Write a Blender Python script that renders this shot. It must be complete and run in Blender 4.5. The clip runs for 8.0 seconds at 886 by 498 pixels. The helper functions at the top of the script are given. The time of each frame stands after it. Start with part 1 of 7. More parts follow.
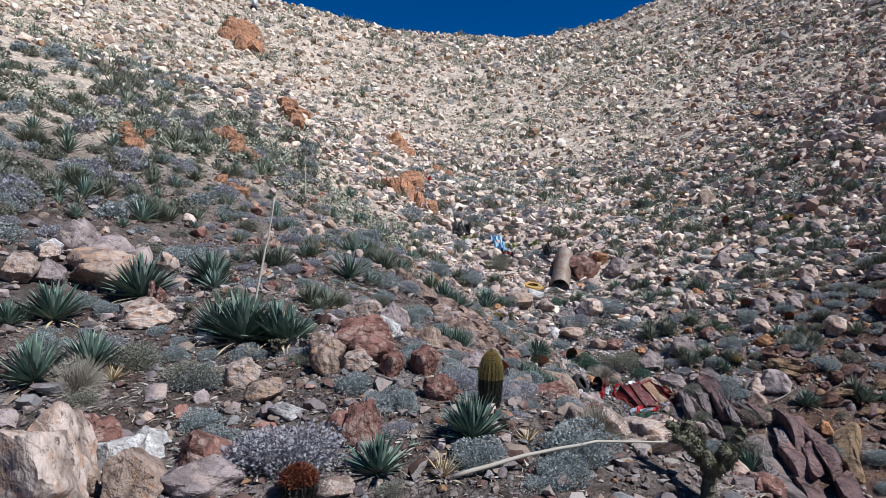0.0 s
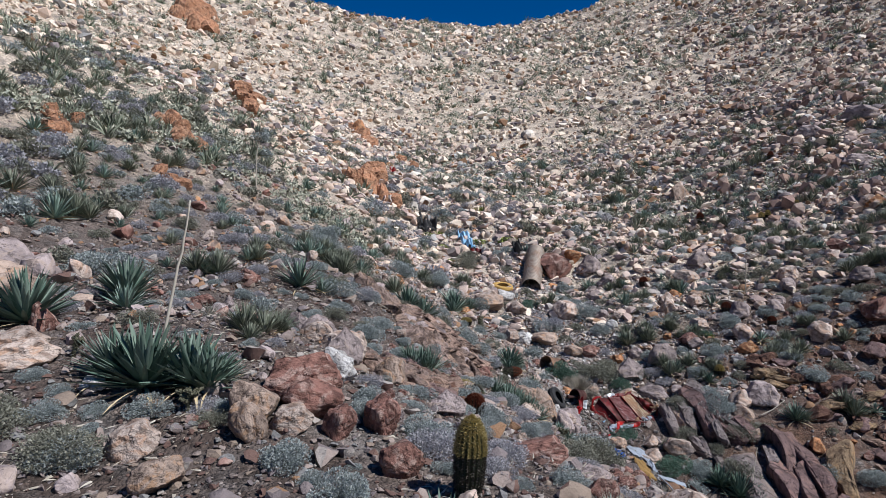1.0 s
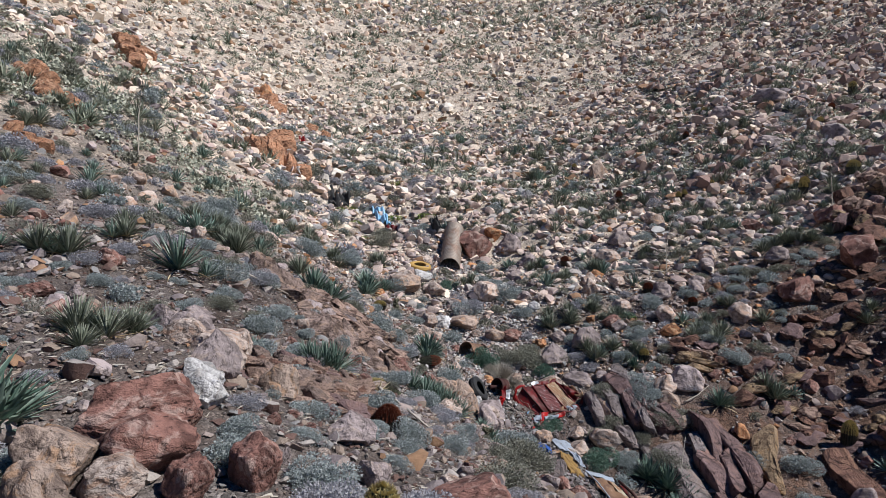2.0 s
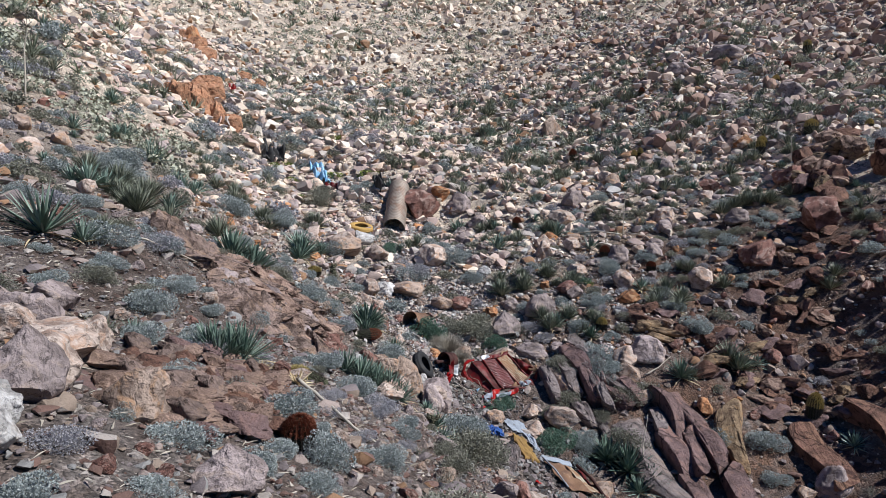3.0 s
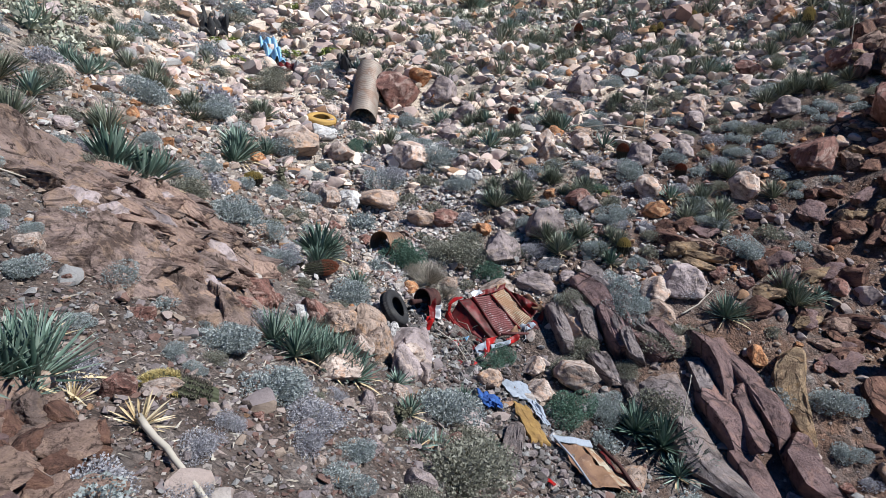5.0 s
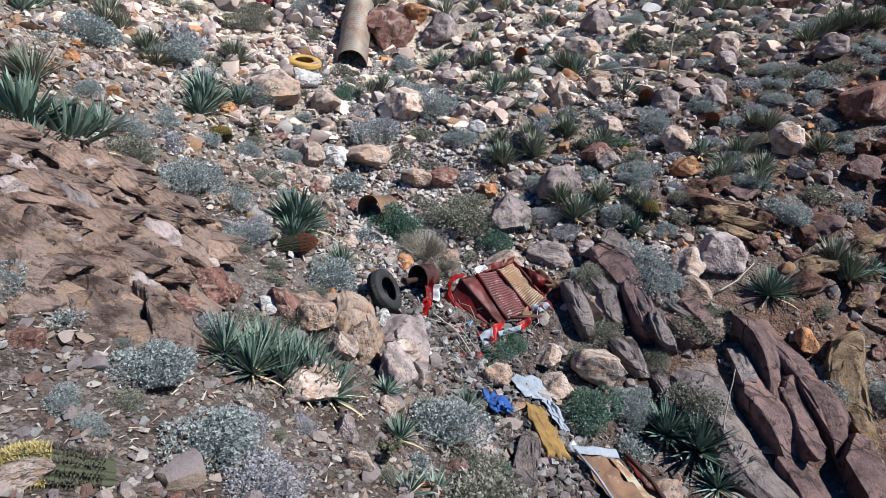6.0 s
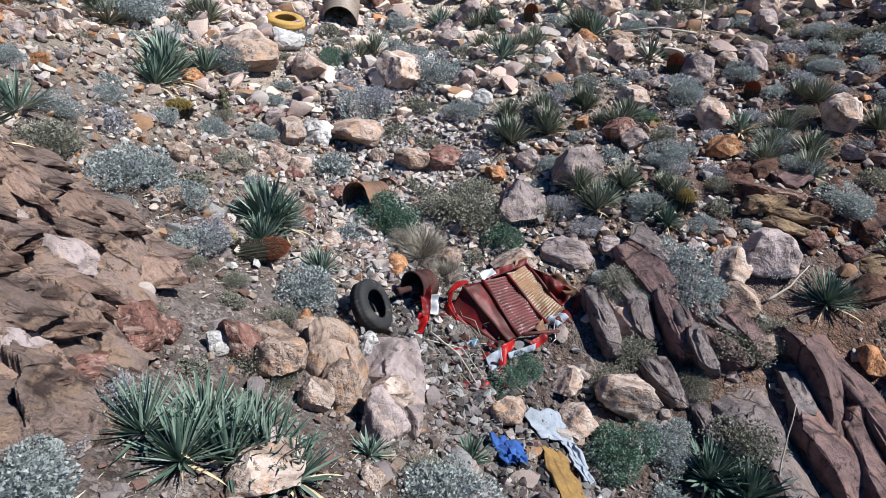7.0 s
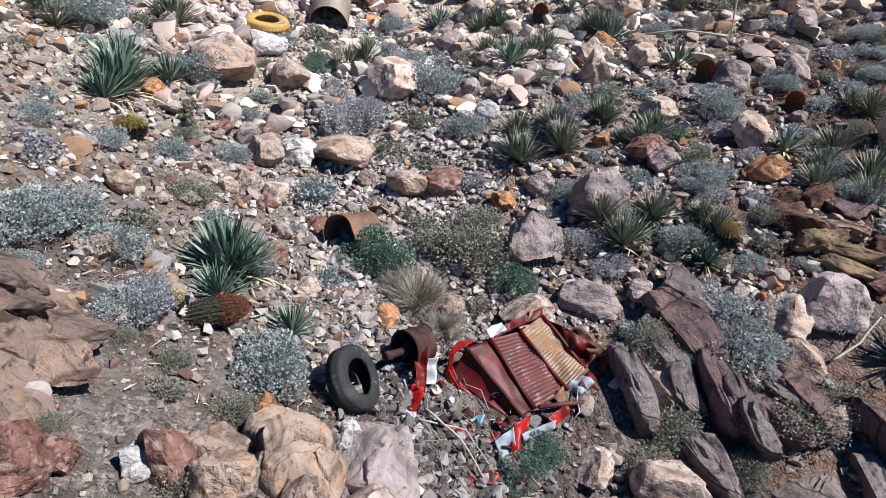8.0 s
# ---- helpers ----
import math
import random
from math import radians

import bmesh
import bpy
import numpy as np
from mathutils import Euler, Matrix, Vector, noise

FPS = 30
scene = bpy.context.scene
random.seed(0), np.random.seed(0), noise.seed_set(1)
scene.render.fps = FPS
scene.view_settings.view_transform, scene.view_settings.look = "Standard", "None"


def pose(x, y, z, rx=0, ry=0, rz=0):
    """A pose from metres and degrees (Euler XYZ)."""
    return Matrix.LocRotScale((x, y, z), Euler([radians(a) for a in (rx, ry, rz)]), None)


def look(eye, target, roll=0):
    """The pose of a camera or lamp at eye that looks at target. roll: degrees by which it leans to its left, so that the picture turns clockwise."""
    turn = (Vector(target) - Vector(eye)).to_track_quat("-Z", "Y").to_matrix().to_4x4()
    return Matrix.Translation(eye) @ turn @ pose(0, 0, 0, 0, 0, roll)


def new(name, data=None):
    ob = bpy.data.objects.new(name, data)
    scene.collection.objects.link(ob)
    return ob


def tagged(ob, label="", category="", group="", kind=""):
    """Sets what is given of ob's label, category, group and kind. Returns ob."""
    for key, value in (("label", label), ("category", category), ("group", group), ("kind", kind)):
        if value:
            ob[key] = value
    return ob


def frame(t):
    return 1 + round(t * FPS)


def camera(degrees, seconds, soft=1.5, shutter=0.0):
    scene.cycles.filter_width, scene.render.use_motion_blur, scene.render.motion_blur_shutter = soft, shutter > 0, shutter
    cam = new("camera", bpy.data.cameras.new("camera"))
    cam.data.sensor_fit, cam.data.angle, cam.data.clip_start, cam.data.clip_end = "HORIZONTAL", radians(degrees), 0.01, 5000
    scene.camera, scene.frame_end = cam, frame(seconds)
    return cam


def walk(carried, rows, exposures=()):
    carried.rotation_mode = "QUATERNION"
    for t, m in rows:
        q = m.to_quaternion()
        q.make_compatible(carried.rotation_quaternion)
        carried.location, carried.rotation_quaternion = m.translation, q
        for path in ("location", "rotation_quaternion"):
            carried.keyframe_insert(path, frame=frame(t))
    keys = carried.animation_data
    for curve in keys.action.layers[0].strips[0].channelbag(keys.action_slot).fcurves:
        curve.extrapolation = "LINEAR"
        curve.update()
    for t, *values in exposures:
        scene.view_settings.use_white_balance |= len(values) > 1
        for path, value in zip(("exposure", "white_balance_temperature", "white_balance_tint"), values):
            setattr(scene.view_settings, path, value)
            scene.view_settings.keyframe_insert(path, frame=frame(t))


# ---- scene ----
cam = camera(70.7, 8.0, 0.6)
PATH = [
    (0, (0.336, 0.009, 1.93), (0.285, 2.008, 1.95), -0.4),
    (0.5, (0.306, 0.903, 2.175), (0.283, 2.903, 2.187), -0.3),
    (1, (0.3, 1.764, 2.255), (0.362, 3.763, 2.242), -0.1),
    (1.5, (0.343, 2.618, 2.283), (0.533, 4.608, 2.242), 0.2),
    (2, (0.452, 3.486, 2.255), (0.782, 5.456, 2.168), 0.5),
    (2.2, (0.517, 3.845, 2.236), (0.899, 5.805, 2.125), 0.7),
    (3.3, (1.076, 5.751, 2.137), (1.58, 7.669, 1.883), 1.0),
    (3.5, (1.177, 6.116, 2.114), (1.686, 8.029, 1.829), 1.0),
    (4, (1.435, 7.023, 2.056), (1.954, 8.919, 1.689), 1.1),
    (4.5, (1.701, 7.942, 2.002), (2.228, 9.816, 1.545), 1.2),
    (4.7, (1.795, 8.319, 1.993), (2.325, 10.183, 1.498), 1.3),
    (5.8, (2.333, 10.173, 1.849), (2.855, 11.979, 1.166), 1.1),
    (6, (2.428, 10.496, 1.843), (2.946, 12.291, 1.129), 1.1),
    (6.5, (2.653, 11.299, 1.797), (3.163, 13.067, 1.012), 1.2),
    (7, (2.888, 12.113, 1.784), (3.395, 13.859, 0.952), 1.3),
    (7.5, (3.122, 12.933, 1.737), (3.629, 14.679, 0.904), 1.3),
    (8, (3.321, 13.592, 1.695), (3.826, 15.339, 0.862), 1.3),
]
EXPOSURES = [(0, -0.60, 6150, 9), (1, -0.66, 6300, 9), (2, -0.62, 6450, 9), (4.5, -0.29, 6300, 7), (6.5, -0.16, 6400, 7), (8, -0.06, 6500, 8)]
walk(cam, [(t, look(eye, target, roll)) for t, eye, target, roll in PATH], EXPOSURES)

# world and sun: high sun on the right and level with the wreck, through thin cloud
SUN = Vector((0.57, -0.33, 0.755)).normalized()
world = bpy.data.worlds.new("sky")
scene.world = world
world.use_nodes = True
wn = world.node_tree.nodes
sky = wn.new("ShaderNodeTexSky")
sky.sky_type, sky.sun_disc = "NISHITA", False
sky.sun_elevation, sky.sun_rotation = math.asin(SUN.z), math.atan2(SUN.x, SUN.y)
sky.altitude, sky.air_density, sky.dust_density, sky.ozone_density = 1000, 1.3, 0.0, 6.0
deep = wn.new("ShaderNodeHueSaturation")
deep.inputs["Hue"].default_value, deep.inputs["Saturation"].default_value, deep.inputs["Value"].default_value = 0.515, 1.5, 3.6
world.node_tree.links.new(sky.outputs[0], deep.inputs["Color"])
world.node_tree.links.new(deep.outputs[0], wn["Background"].inputs[0])
wn["Background"].inputs[1].default_value = 0.0245
sun = new("sun", bpy.data.lights.new("sun", "SUN"))
sun.data.energy, sun.data.angle, sun.data.color = 8.8, radians(0.6), (1.0, 0.985, 0.965)
sun.matrix_world = look(SUN * 200, (0, 0, 0))


# ---- materials ----
def nodes_of(name, rough=0.8, metal=0.0):
    m = bpy.data.materials.new(name)
    m.use_nodes = True
    b = m.node_tree.nodes["Principled BSDF"]
    b.inputs["Roughness"].default_value, b.inputs["Metallic"].default_value = rough, metal
    b.inputs["Specular IOR Level"].default_value = 0.25
    return m, m.node_tree, b


def ramp(tree, fac, stops, mode="LINEAR"):
    r = tree.nodes.new("ShaderNodeValToRGB")
    r.color_ramp.interpolation = mode
    while len(r.color_ramp.elements) < len(stops):
        r.color_ramp.elements.new(0.5)
    for e, (p, c) in zip(r.color_ramp.elements, stops):
        e.position, e.color = p, (*c, 1)
    tree.links.new(fac, r.inputs[0])
    return r.outputs[0]


def noise_tex(tree, scale, detail=4.0, rough=0.6, distort=0.0):
    co = tree.nodes.new("ShaderNodeTexCoord")
    n = tree.nodes.new("ShaderNodeTexNoise")
    n.inputs["Scale"].default_value, n.inputs["Detail"].default_value = scale, detail
    n.inputs["Roughness"].default_value, n.inputs["Distortion"].default_value = rough, distort
    tree.links.new(co.outputs["Object"], n.inputs["Vector"])
    return n.outputs["Fac"]


def mix(tree, fac, a, b, mode="MIX"):
    x = tree.nodes.new("ShaderNodeMix")
    x.data_type, x.blend_type = "RGBA", mode
    for socket, v in ((x.inputs["Factor"], fac), (x.inputs["A"], a), (x.inputs["B"], b)):
        if isinstance(v, (int, float)):
            socket.default_value = v
        elif isinstance(v, tuple):
            socket.default_value = (*v, 1)
        else:
            tree.links.new(v, socket)
    return x.outputs["Result"]


def relief(tree, bsdf, height, strength, distance=0.02):
    b = tree.nodes.new("ShaderNodeBump")
    b.inputs["Strength"].default_value, b.inputs["Distance"].default_value = strength, distance
    tree.links.new(height, b.inputs["Height"])
    tree.links.new(b.outputs[0], bsdf.inputs["Normal"])


def scaled(tree, colour, value, low, high):
    """colour, brightened or darkened by value (0 to 1) between the factors low and high."""
    m = tree.nodes.new("ShaderNodeMapRange")
    m.inputs["To Min"].default_value, m.inputs["To Max"].default_value = low, high
    tree.links.new(value, m.inputs["Value"])
    h = tree.nodes.new("ShaderNodeHueSaturation")
    tree.links.new(m.outputs[0], h.inputs["Value"])
    tree.links.new(colour, h.inputs["Color"])
    return h.outputs[0]


def rock_material(name, main, dark, stain, big=1.5, strata=0.15, layers=0.0):
    m, t, b = nodes_of(name, 0.86)
    c = ramp(t, noise_tex(t, big, 5, 0.6, 0.9), [(0.38, dark), (0.47, main), (0.57, tuple(min(1, v * 1.25) for v in main))])
    c = mix(t, ramp(t, noise_tex(t, big * 1.4, 6, 0.65, 1.4), [(0.50, (0, 0, 0)), (0.60, (1, 1, 1))]), c, stain)
    c = mix(t, ramp(t, noise_tex(t, big * 5, 8, 0.75, 0.3), [(0.37, (1, 1, 1)), (0.44, (0, 0, 0))]), c, tuple(v * 0.55 for v in dark))
    c = scaled(t, c, noise_tex(t, big * 9, 5, 0.7, 0.5), 0.68, 1.3)
    c = scaled(t, c, noise_tex(t, big * 26, 4, 0.75), *((0.66, 1.32) if layers else (0.8, 1.18)))
    info = t.nodes.new("ShaderNodeObjectInfo")
    c = scaled(t, c, info.outputs["Random"], 0.8, 1.15)
    grain = noise_tex(t, big * 3.4, 10, 0.72, strata) if layers else noise_tex(t, big * 2.6, 7, 0.58, strata)
    if layers:
        # weathered beds: long streaks along the strike
        where, turn = t.nodes.new("ShaderNodeTexCoord"), t.nodes.new("ShaderNodeMapping")
        turn.inputs["Rotation"].default_value, turn.inputs["Scale"].default_value = (0.3, 0.2, radians(38)), (0.7, 4.2, 3.0)
        streak = t.nodes.new("ShaderNodeTexNoise")
        streak.inputs["Scale"].default_value, streak.inputs["Detail"].default_value = 1.6, 9
        streak.inputs["Roughness"].default_value, streak.inputs["Distortion"].default_value = 0.68, 0.7
        t.links.new(where.outputs["Object"], turn.inputs["Vector"])
        t.links.new(turn.outputs[0], streak.inputs["Vector"])
        c = mix(t, ramp(t, streak.outputs["Fac"], [(0.36, (layers,) * 3), (0.47, (0, 0, 0))]), c, tuple(v * 0.5 for v in dark))
        c = mix(t, ramp(t, streak.outputs["Fac"], [(0.56, (0, 0, 0)), (0.66, (layers * 0.8,) * 3)]), c, tuple(min(1, v * 1.35) for v in stain))
        both = t.nodes.new("ShaderNodeMath")
        both.operation = "MULTIPLY_ADD"
        both.inputs[1].default_value = 1.1 * layers
        t.links.new(streak.outputs["Fac"], both.inputs[0])
        t.links.new(grain, both.inputs[2])
        grain = both.outputs[0]
    # joints that run through the rock
    co = t.nodes.new("ShaderNodeTexCoord")
    bend = t.nodes.new("ShaderNodeTexNoise")
    bend.inputs["Scale"].default_value, bend.inputs["Detail"].default_value = big * 1.6, 5
    t.links.new(co.outputs["Object"], bend.inputs["Vector"])
    warp = t.nodes.new("ShaderNodeVectorMath")
    warp.operation = "MULTIPLY_ADD"
    warp.inputs[1].default_value = (0.9 / big, 0.5 / big, 0.5 / big)
    t.links.new(bend.outputs["Color"], warp.inputs[0])
    t.links.new(co.outputs["Object"], warp.inputs[2])
    joint = t.nodes.new("ShaderNodeTexVoronoi")
    joint.feature = "DISTANCE_TO_EDGE"
    joint.inputs["Scale"].default_value = big * 0.85
    t.links.new(warp.outputs[0], joint.inputs["Vector"])
    line = ramp(t, joint.outputs["Distance"], [(0.0, (0, 0, 0)), (0.022, (1, 1, 1))])
    line = mix(t, ramp(t, noise_tex(t, big * 1.1, 3), [(0.46, (0, 0, 0)), (0.54, (1, 1, 1))]), line, (1, 1, 1))
    c = mix(t, line, tuple(v * 0.6 for v in dark) if layers else tuple(v * 0.8 for v in main), c)
    t.links.new(c, b.inputs["Base Color"])
    depth = t.nodes.new("ShaderNodeMath")
    depth.operation = "MULTIPLY_ADD"
    depth.inputs[1].default_value = 0.2 if layers else 0.06
    t.links.new(line, depth.inputs[0])
    t.links.new(grain, depth.inputs[2])
    relief(t, b, depth.outputs[0], 1.0, 0.11 if layers else 0.085)
    return m


PALE = rock_material("rock_pale", (0.43, 0.35, 0.305), (0.22, 0.16, 0.132), (0.40, 0.26, 0.19))
WHITE = rock_material("rock_white", (0.52, 0.50, 0.49), (0.31, 0.295, 0.285), (0.45, 0.41, 0.38))
TAN = rock_material("rock_tan", (0.33, 0.25, 0.205), (0.16, 0.115, 0.095), (0.36, 0.225, 0.145))
RED = rock_material("rock_red", (0.205, 0.103, 0.083), (0.085, 0.041, 0.034), (0.34, 0.235, 0.20))
ORANGE = rock_material("rock_orange", (0.36, 0.165, 0.078), (0.18, 0.083, 0.045), (0.42, 0.26, 0.15))
MAUVE = rock_material("rock_mauve", (0.30, 0.245, 0.24), (0.18, 0.143, 0.138), (0.35, 0.275, 0.24))
PLUM = rock_material("rock_plum", (0.185, 0.122, 0.118), (0.10, 0.064, 0.062), (0.26, 0.155, 0.13), 1.0, 0.15, 0.4)
SLATE = rock_material("rock_slate", (0.20, 0.168, 0.165), (0.11, 0.088, 0.085), (0.27, 0.205, 0.18), 1.2, 0.2, 0.4)
BEDROCK = rock_material("rock_bedrock", (0.25, 0.182, 0.158), (0.085, 0.057, 0.048), (0.33, 0.225, 0.165), 1.4, 0.25, 0.9)
REDROCK = rock_material("rock_red_bedrock", (0.165, 0.088, 0.066), (0.07, 0.036, 0.029), (0.235, 0.13, 0.088), 1.3, 0.25, 0.9)
OCHRE = rock_material("rock_ochre", (0.27, 0.19, 0.12), (0.13, 0.085, 0.055), (0.36, 0.22, 0.11), 1.3, 0.2, 0.4)
LAYERED = rock_material("rock_layered", (0.33, 0.225, 0.18), (0.12, 0.072, 0.058), (0.42, 0.285, 0.21), 1.6, 0.25, 0.8)
OUTCROP = rock_material("rock_outcrop", (0.38, 0.19, 0.11), (0.20, 0.10, 0.065), (0.46, 0.27, 0.17), 1.4, 0.25, 0.7)


def stones_material(name, palette):
    """Loose stones, each island with a colour of its own."""
    m, t, b = nodes_of(name, 0.88)
    g = t.nodes.new("ShaderNodeNewGeometry")
    n = len(palette)
    c = ramp(t, g.outputs["Random Per Island"], [(i / n, p) for i, p in enumerate(palette)], "CONSTANT")
    c = scaled(t, c, noise_tex(t, 5.0, 5, 0.65, 0.8), 0.6, 1.22)
    c = scaled(t, c, noise_tex(t, 42.0, 3, 0.7), 0.75, 1.18)
    t.links.new(c, b.inputs["Base Color"])
    relief(t, b, noise_tex(t, 22.0, 6, 0.7), 0.7, 0.03)
    return m


P_PALE, P_PINK, P_WHITE, P_TAN = (0.46, 0.405, 0.37), (0.38, 0.305, 0.275), (0.50, 0.48, 0.46), (0.33, 0.255, 0.205)
P_RED, P_MAUVE, P_GREY, P_ORANGE = (0.19, 0.115, 0.096), (0.25, 0.208, 0.208), (0.30, 0.29, 0.285), (0.34, 0.20, 0.12)
STONES = stones_material("stones_mixed", [tuple(v * 0.86 for v in c) for c in (P_PALE, P_PINK, P_MAUVE, P_TAN, P_GREY, P_RED, P_PINK, P_MAUVE, P_TAN, P_RED, P_PALE, P_GREY, P_TAN, P_MAUVE, P_ORANGE, P_PINK)])
STONES_BROWN = stones_material("stones_brown", [tuple(v * 0.78 for v in c) for c in (P_MAUVE, P_TAN, P_RED, P_PINK, P_GREY, P_MAUVE, P_PALE, P_RED)])
SCREE = stones_material("stones_scree", [P_GREY, P_WHITE, P_PALE, P_MAUVE, P_GREY, P_PALE, P_MAUVE, P_TAN])
# pale stone tones with the sun on the far slope added to the colour
LIT_PALE, LIT_PINK, LIT_WHITE = (0.80, 0.665, 0.54), (0.72, 0.55, 0.44), (0.85, 0.76, 0.66)
STONES_FAR_LIT = stones_material("stones_far_lit", [LIT_PALE, LIT_PINK, LIT_WHITE, LIT_PALE, P_TAN, LIT_PINK, LIT_PALE, P_MAUVE, P_GREY, LIT_PALE, LIT_WHITE, P_ORANGE])
STONES_RUST = stones_material("stones_rust", [(0.38, 0.265, 0.22), (0.30, 0.20, 0.17), (0.46, 0.345, 0.29), (0.25, 0.165, 0.14), (0.52, 0.41, 0.35), (0.34, 0.225, 0.175), P_MAUVE])
STONES_RUBBLE = stones_material("stones_rubble", [(0.20, 0.19, 0.185), P_MAUVE, (0.10, 0.075, 0.068), P_GREY, (0.13, 0.115, 0.11), (0.07, 0.06, 0.056), (0.16, 0.145, 0.14), (0.17, 0.135, 0.115), (0.09, 0.08, 0.076), (0.24, 0.20, 0.19)])
STONES_BANK = stones_material("stones_bank", [P_PALE, P_PINK, (0.52, 0.455, 0.40), P_GREY, (0.50, 0.41, 0.345), P_TAN, P_WHITE, P_MAUVE, P_PALE, P_ORANGE, (0.52, 0.455, 0.40), P_RED])
S_PINK, S_ROSE = (0.60, 0.47, 0.41), (0.50, 0.375, 0.335)
# plain stone tones mixed with some of the sun-brightened ones
STONES_SLOPE = stones_material("stones_slope", [LIT_PINK, P_PALE, S_PINK, S_ROSE, LIT_PINK, P_GREY, LIT_PALE, P_MAUVE, S_PINK, P_PALE, S_ROSE, P_WHITE, P_ORANGE, S_PINK, LIT_PALE, P_MAUVE])


def ground_material():
    m, t, b = nodes_of("soil", 0.95)
    big = noise_tex(t, 0.16, 5, 0.6, 0.5)
    c = ramp(t, big, [(0.33, (0.036, 0.026, 0.022)), (0.5, (0.074, 0.054, 0.046)), (0.68, (0.135, 0.107, 0.094))])
    # paler rubble upslope; its colour also carries the sunlight on the far slopes
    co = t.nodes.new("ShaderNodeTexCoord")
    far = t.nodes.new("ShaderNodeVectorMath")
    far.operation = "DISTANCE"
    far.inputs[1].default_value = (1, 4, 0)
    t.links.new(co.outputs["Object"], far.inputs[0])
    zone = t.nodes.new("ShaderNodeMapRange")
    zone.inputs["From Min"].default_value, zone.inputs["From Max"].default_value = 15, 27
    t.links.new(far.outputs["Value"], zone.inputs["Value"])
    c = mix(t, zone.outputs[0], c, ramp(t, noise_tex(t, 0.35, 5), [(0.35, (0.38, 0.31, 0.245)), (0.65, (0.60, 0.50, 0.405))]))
    # rust-coloured weathered soil on the bank across the gully
    rust = t.nodes.new("ShaderNodeVectorMath")
    rust.operation = "DISTANCE"
    rust.inputs[1].default_value = (14.5, 18.0, -1.5)
    t.links.new(co.outputs["Object"], rust.inputs[0])
    near = t.nodes.new("ShaderNodeMapRange")
    near.inputs["From Min"].default_value, near.inputs["From Max"].default_value = 9.0, 5.5
    t.links.new(rust.outputs["Value"], near.inputs["Value"])
    c = mix(t, near.outputs[0], c, ramp(t, noise_tex(t, 0.8, 5), [(0.35, (0.060, 0.034, 0.026)), (0.62, (0.125, 0.074, 0.052))]))
    mid = noise_tex(t, 1.3, 6, 0.7, 0.4)
    c = mix(t, ramp(t, mid, [(0.45, (0, 0, 0)), (0.7, (1, 1, 1))]), c, (0.145, 0.128, 0.120))
    heights = []
    for scale, low, high in ((9.0, 0.5, 1.55), (26.0, 0.5, 1.6), (75.0, 0.6, 1.5)):
        v = t.nodes.new("ShaderNodeTexVoronoi")
        v.inputs["Scale"].default_value = scale
        wave = t.nodes.new("ShaderNodeTexNoise")
        wave.inputs["Scale"].default_value, wave.inputs["Detail"].default_value = scale * 0.6, 3
        t.links.new(co.outputs["Object"], wave.inputs["Vector"])
        warp = t.nodes.new("ShaderNodeVectorMath")
        warp.operation = "MULTIPLY_ADD"
        warp.inputs[1].default_value = (2.2 / scale,) * 3
        t.links.new(wave.outputs["Color"], warp.inputs[0])
        t.links.new(co.outputs["Object"], warp.inputs[2])
        t.links.new(warp.outputs[0], v.inputs["Vector"])
        sep = t.nodes.new("ShaderNodeSeparateColor")
        t.links.new(v.outputs["Color"], sep.inputs[0])
        patch = ramp(t, noise_tex(t, 0.9 + scale * 0.05, 4, 0.6, 0.6), [(0.42, (0, 0, 0)), (0.56, (1, 1, 1))])
        c = mix(t, patch, c, scaled(t, c, sep.outputs[0], low, high))
        heights.append(v.outputs["Distance"])
    c = scaled(t, c, noise_tex(t, 60.0, 4, 0.75), 0.7, 1.3)
    t.links.new(c, b.inputs["Base Color"])
    add = t.nodes.new("ShaderNodeMath")
    add.operation = "ADD"
    t.links.new(heights[0], add.inputs[0])
    t.links.new(heights[1], add.inputs[1])
    inv = t.nodes.new("ShaderNodeMath")
    inv.operation = "SUBTRACT"
    inv.inputs[0].default_value = 1.0
    t.links.new(add.outputs[0], inv.inputs[1])
    fine = t.nodes.new("ShaderNodeMath")
    fine.operation = "MULTIPLY"
    t.links.new(inv.outputs[0], fine.inputs[0])
    t.links.new(noise_tex(t, 2.2, 8, 0.75, 0.5), fine.inputs[1])
    relief(t, b, fine.outputs[0], 1.0, 0.06)
    return m


SOIL = ground_material()


def leaf_material(name, colours, rough=0.6, per="island", thin=0.0):
    m, t, b = nodes_of(name, rough)
    if per == "island":
        v = t.nodes.new("ShaderNodeNewGeometry").outputs["Random Per Island"]
    else:
        v = t.nodes.new("ShaderNodeObjectInfo").outputs["Random"]
    c = ramp(t, v, [(i / (len(colours) - 1), k) for i, k in enumerate(colours)])
    c = scaled(t, c, noise_tex(t, 9.0, 3), 0.75, 1.25)
    t.links.new(c, b.inputs["Base Color"])
    if thin:
        glow = t.nodes.new("ShaderNodeBsdfTranslucent")
        both = t.nodes.new("ShaderNodeMixShader")
        both.inputs[0].default_value = thin
        t.links.new(c, glow.inputs["Color"])
        t.links.new(b.outputs[0], both.inputs[1])
        t.links.new(glow.outputs[0], both.inputs[2])
        t.links.new(both.outputs[0], t.nodes["Material Output"].inputs["Surface"])
    return m


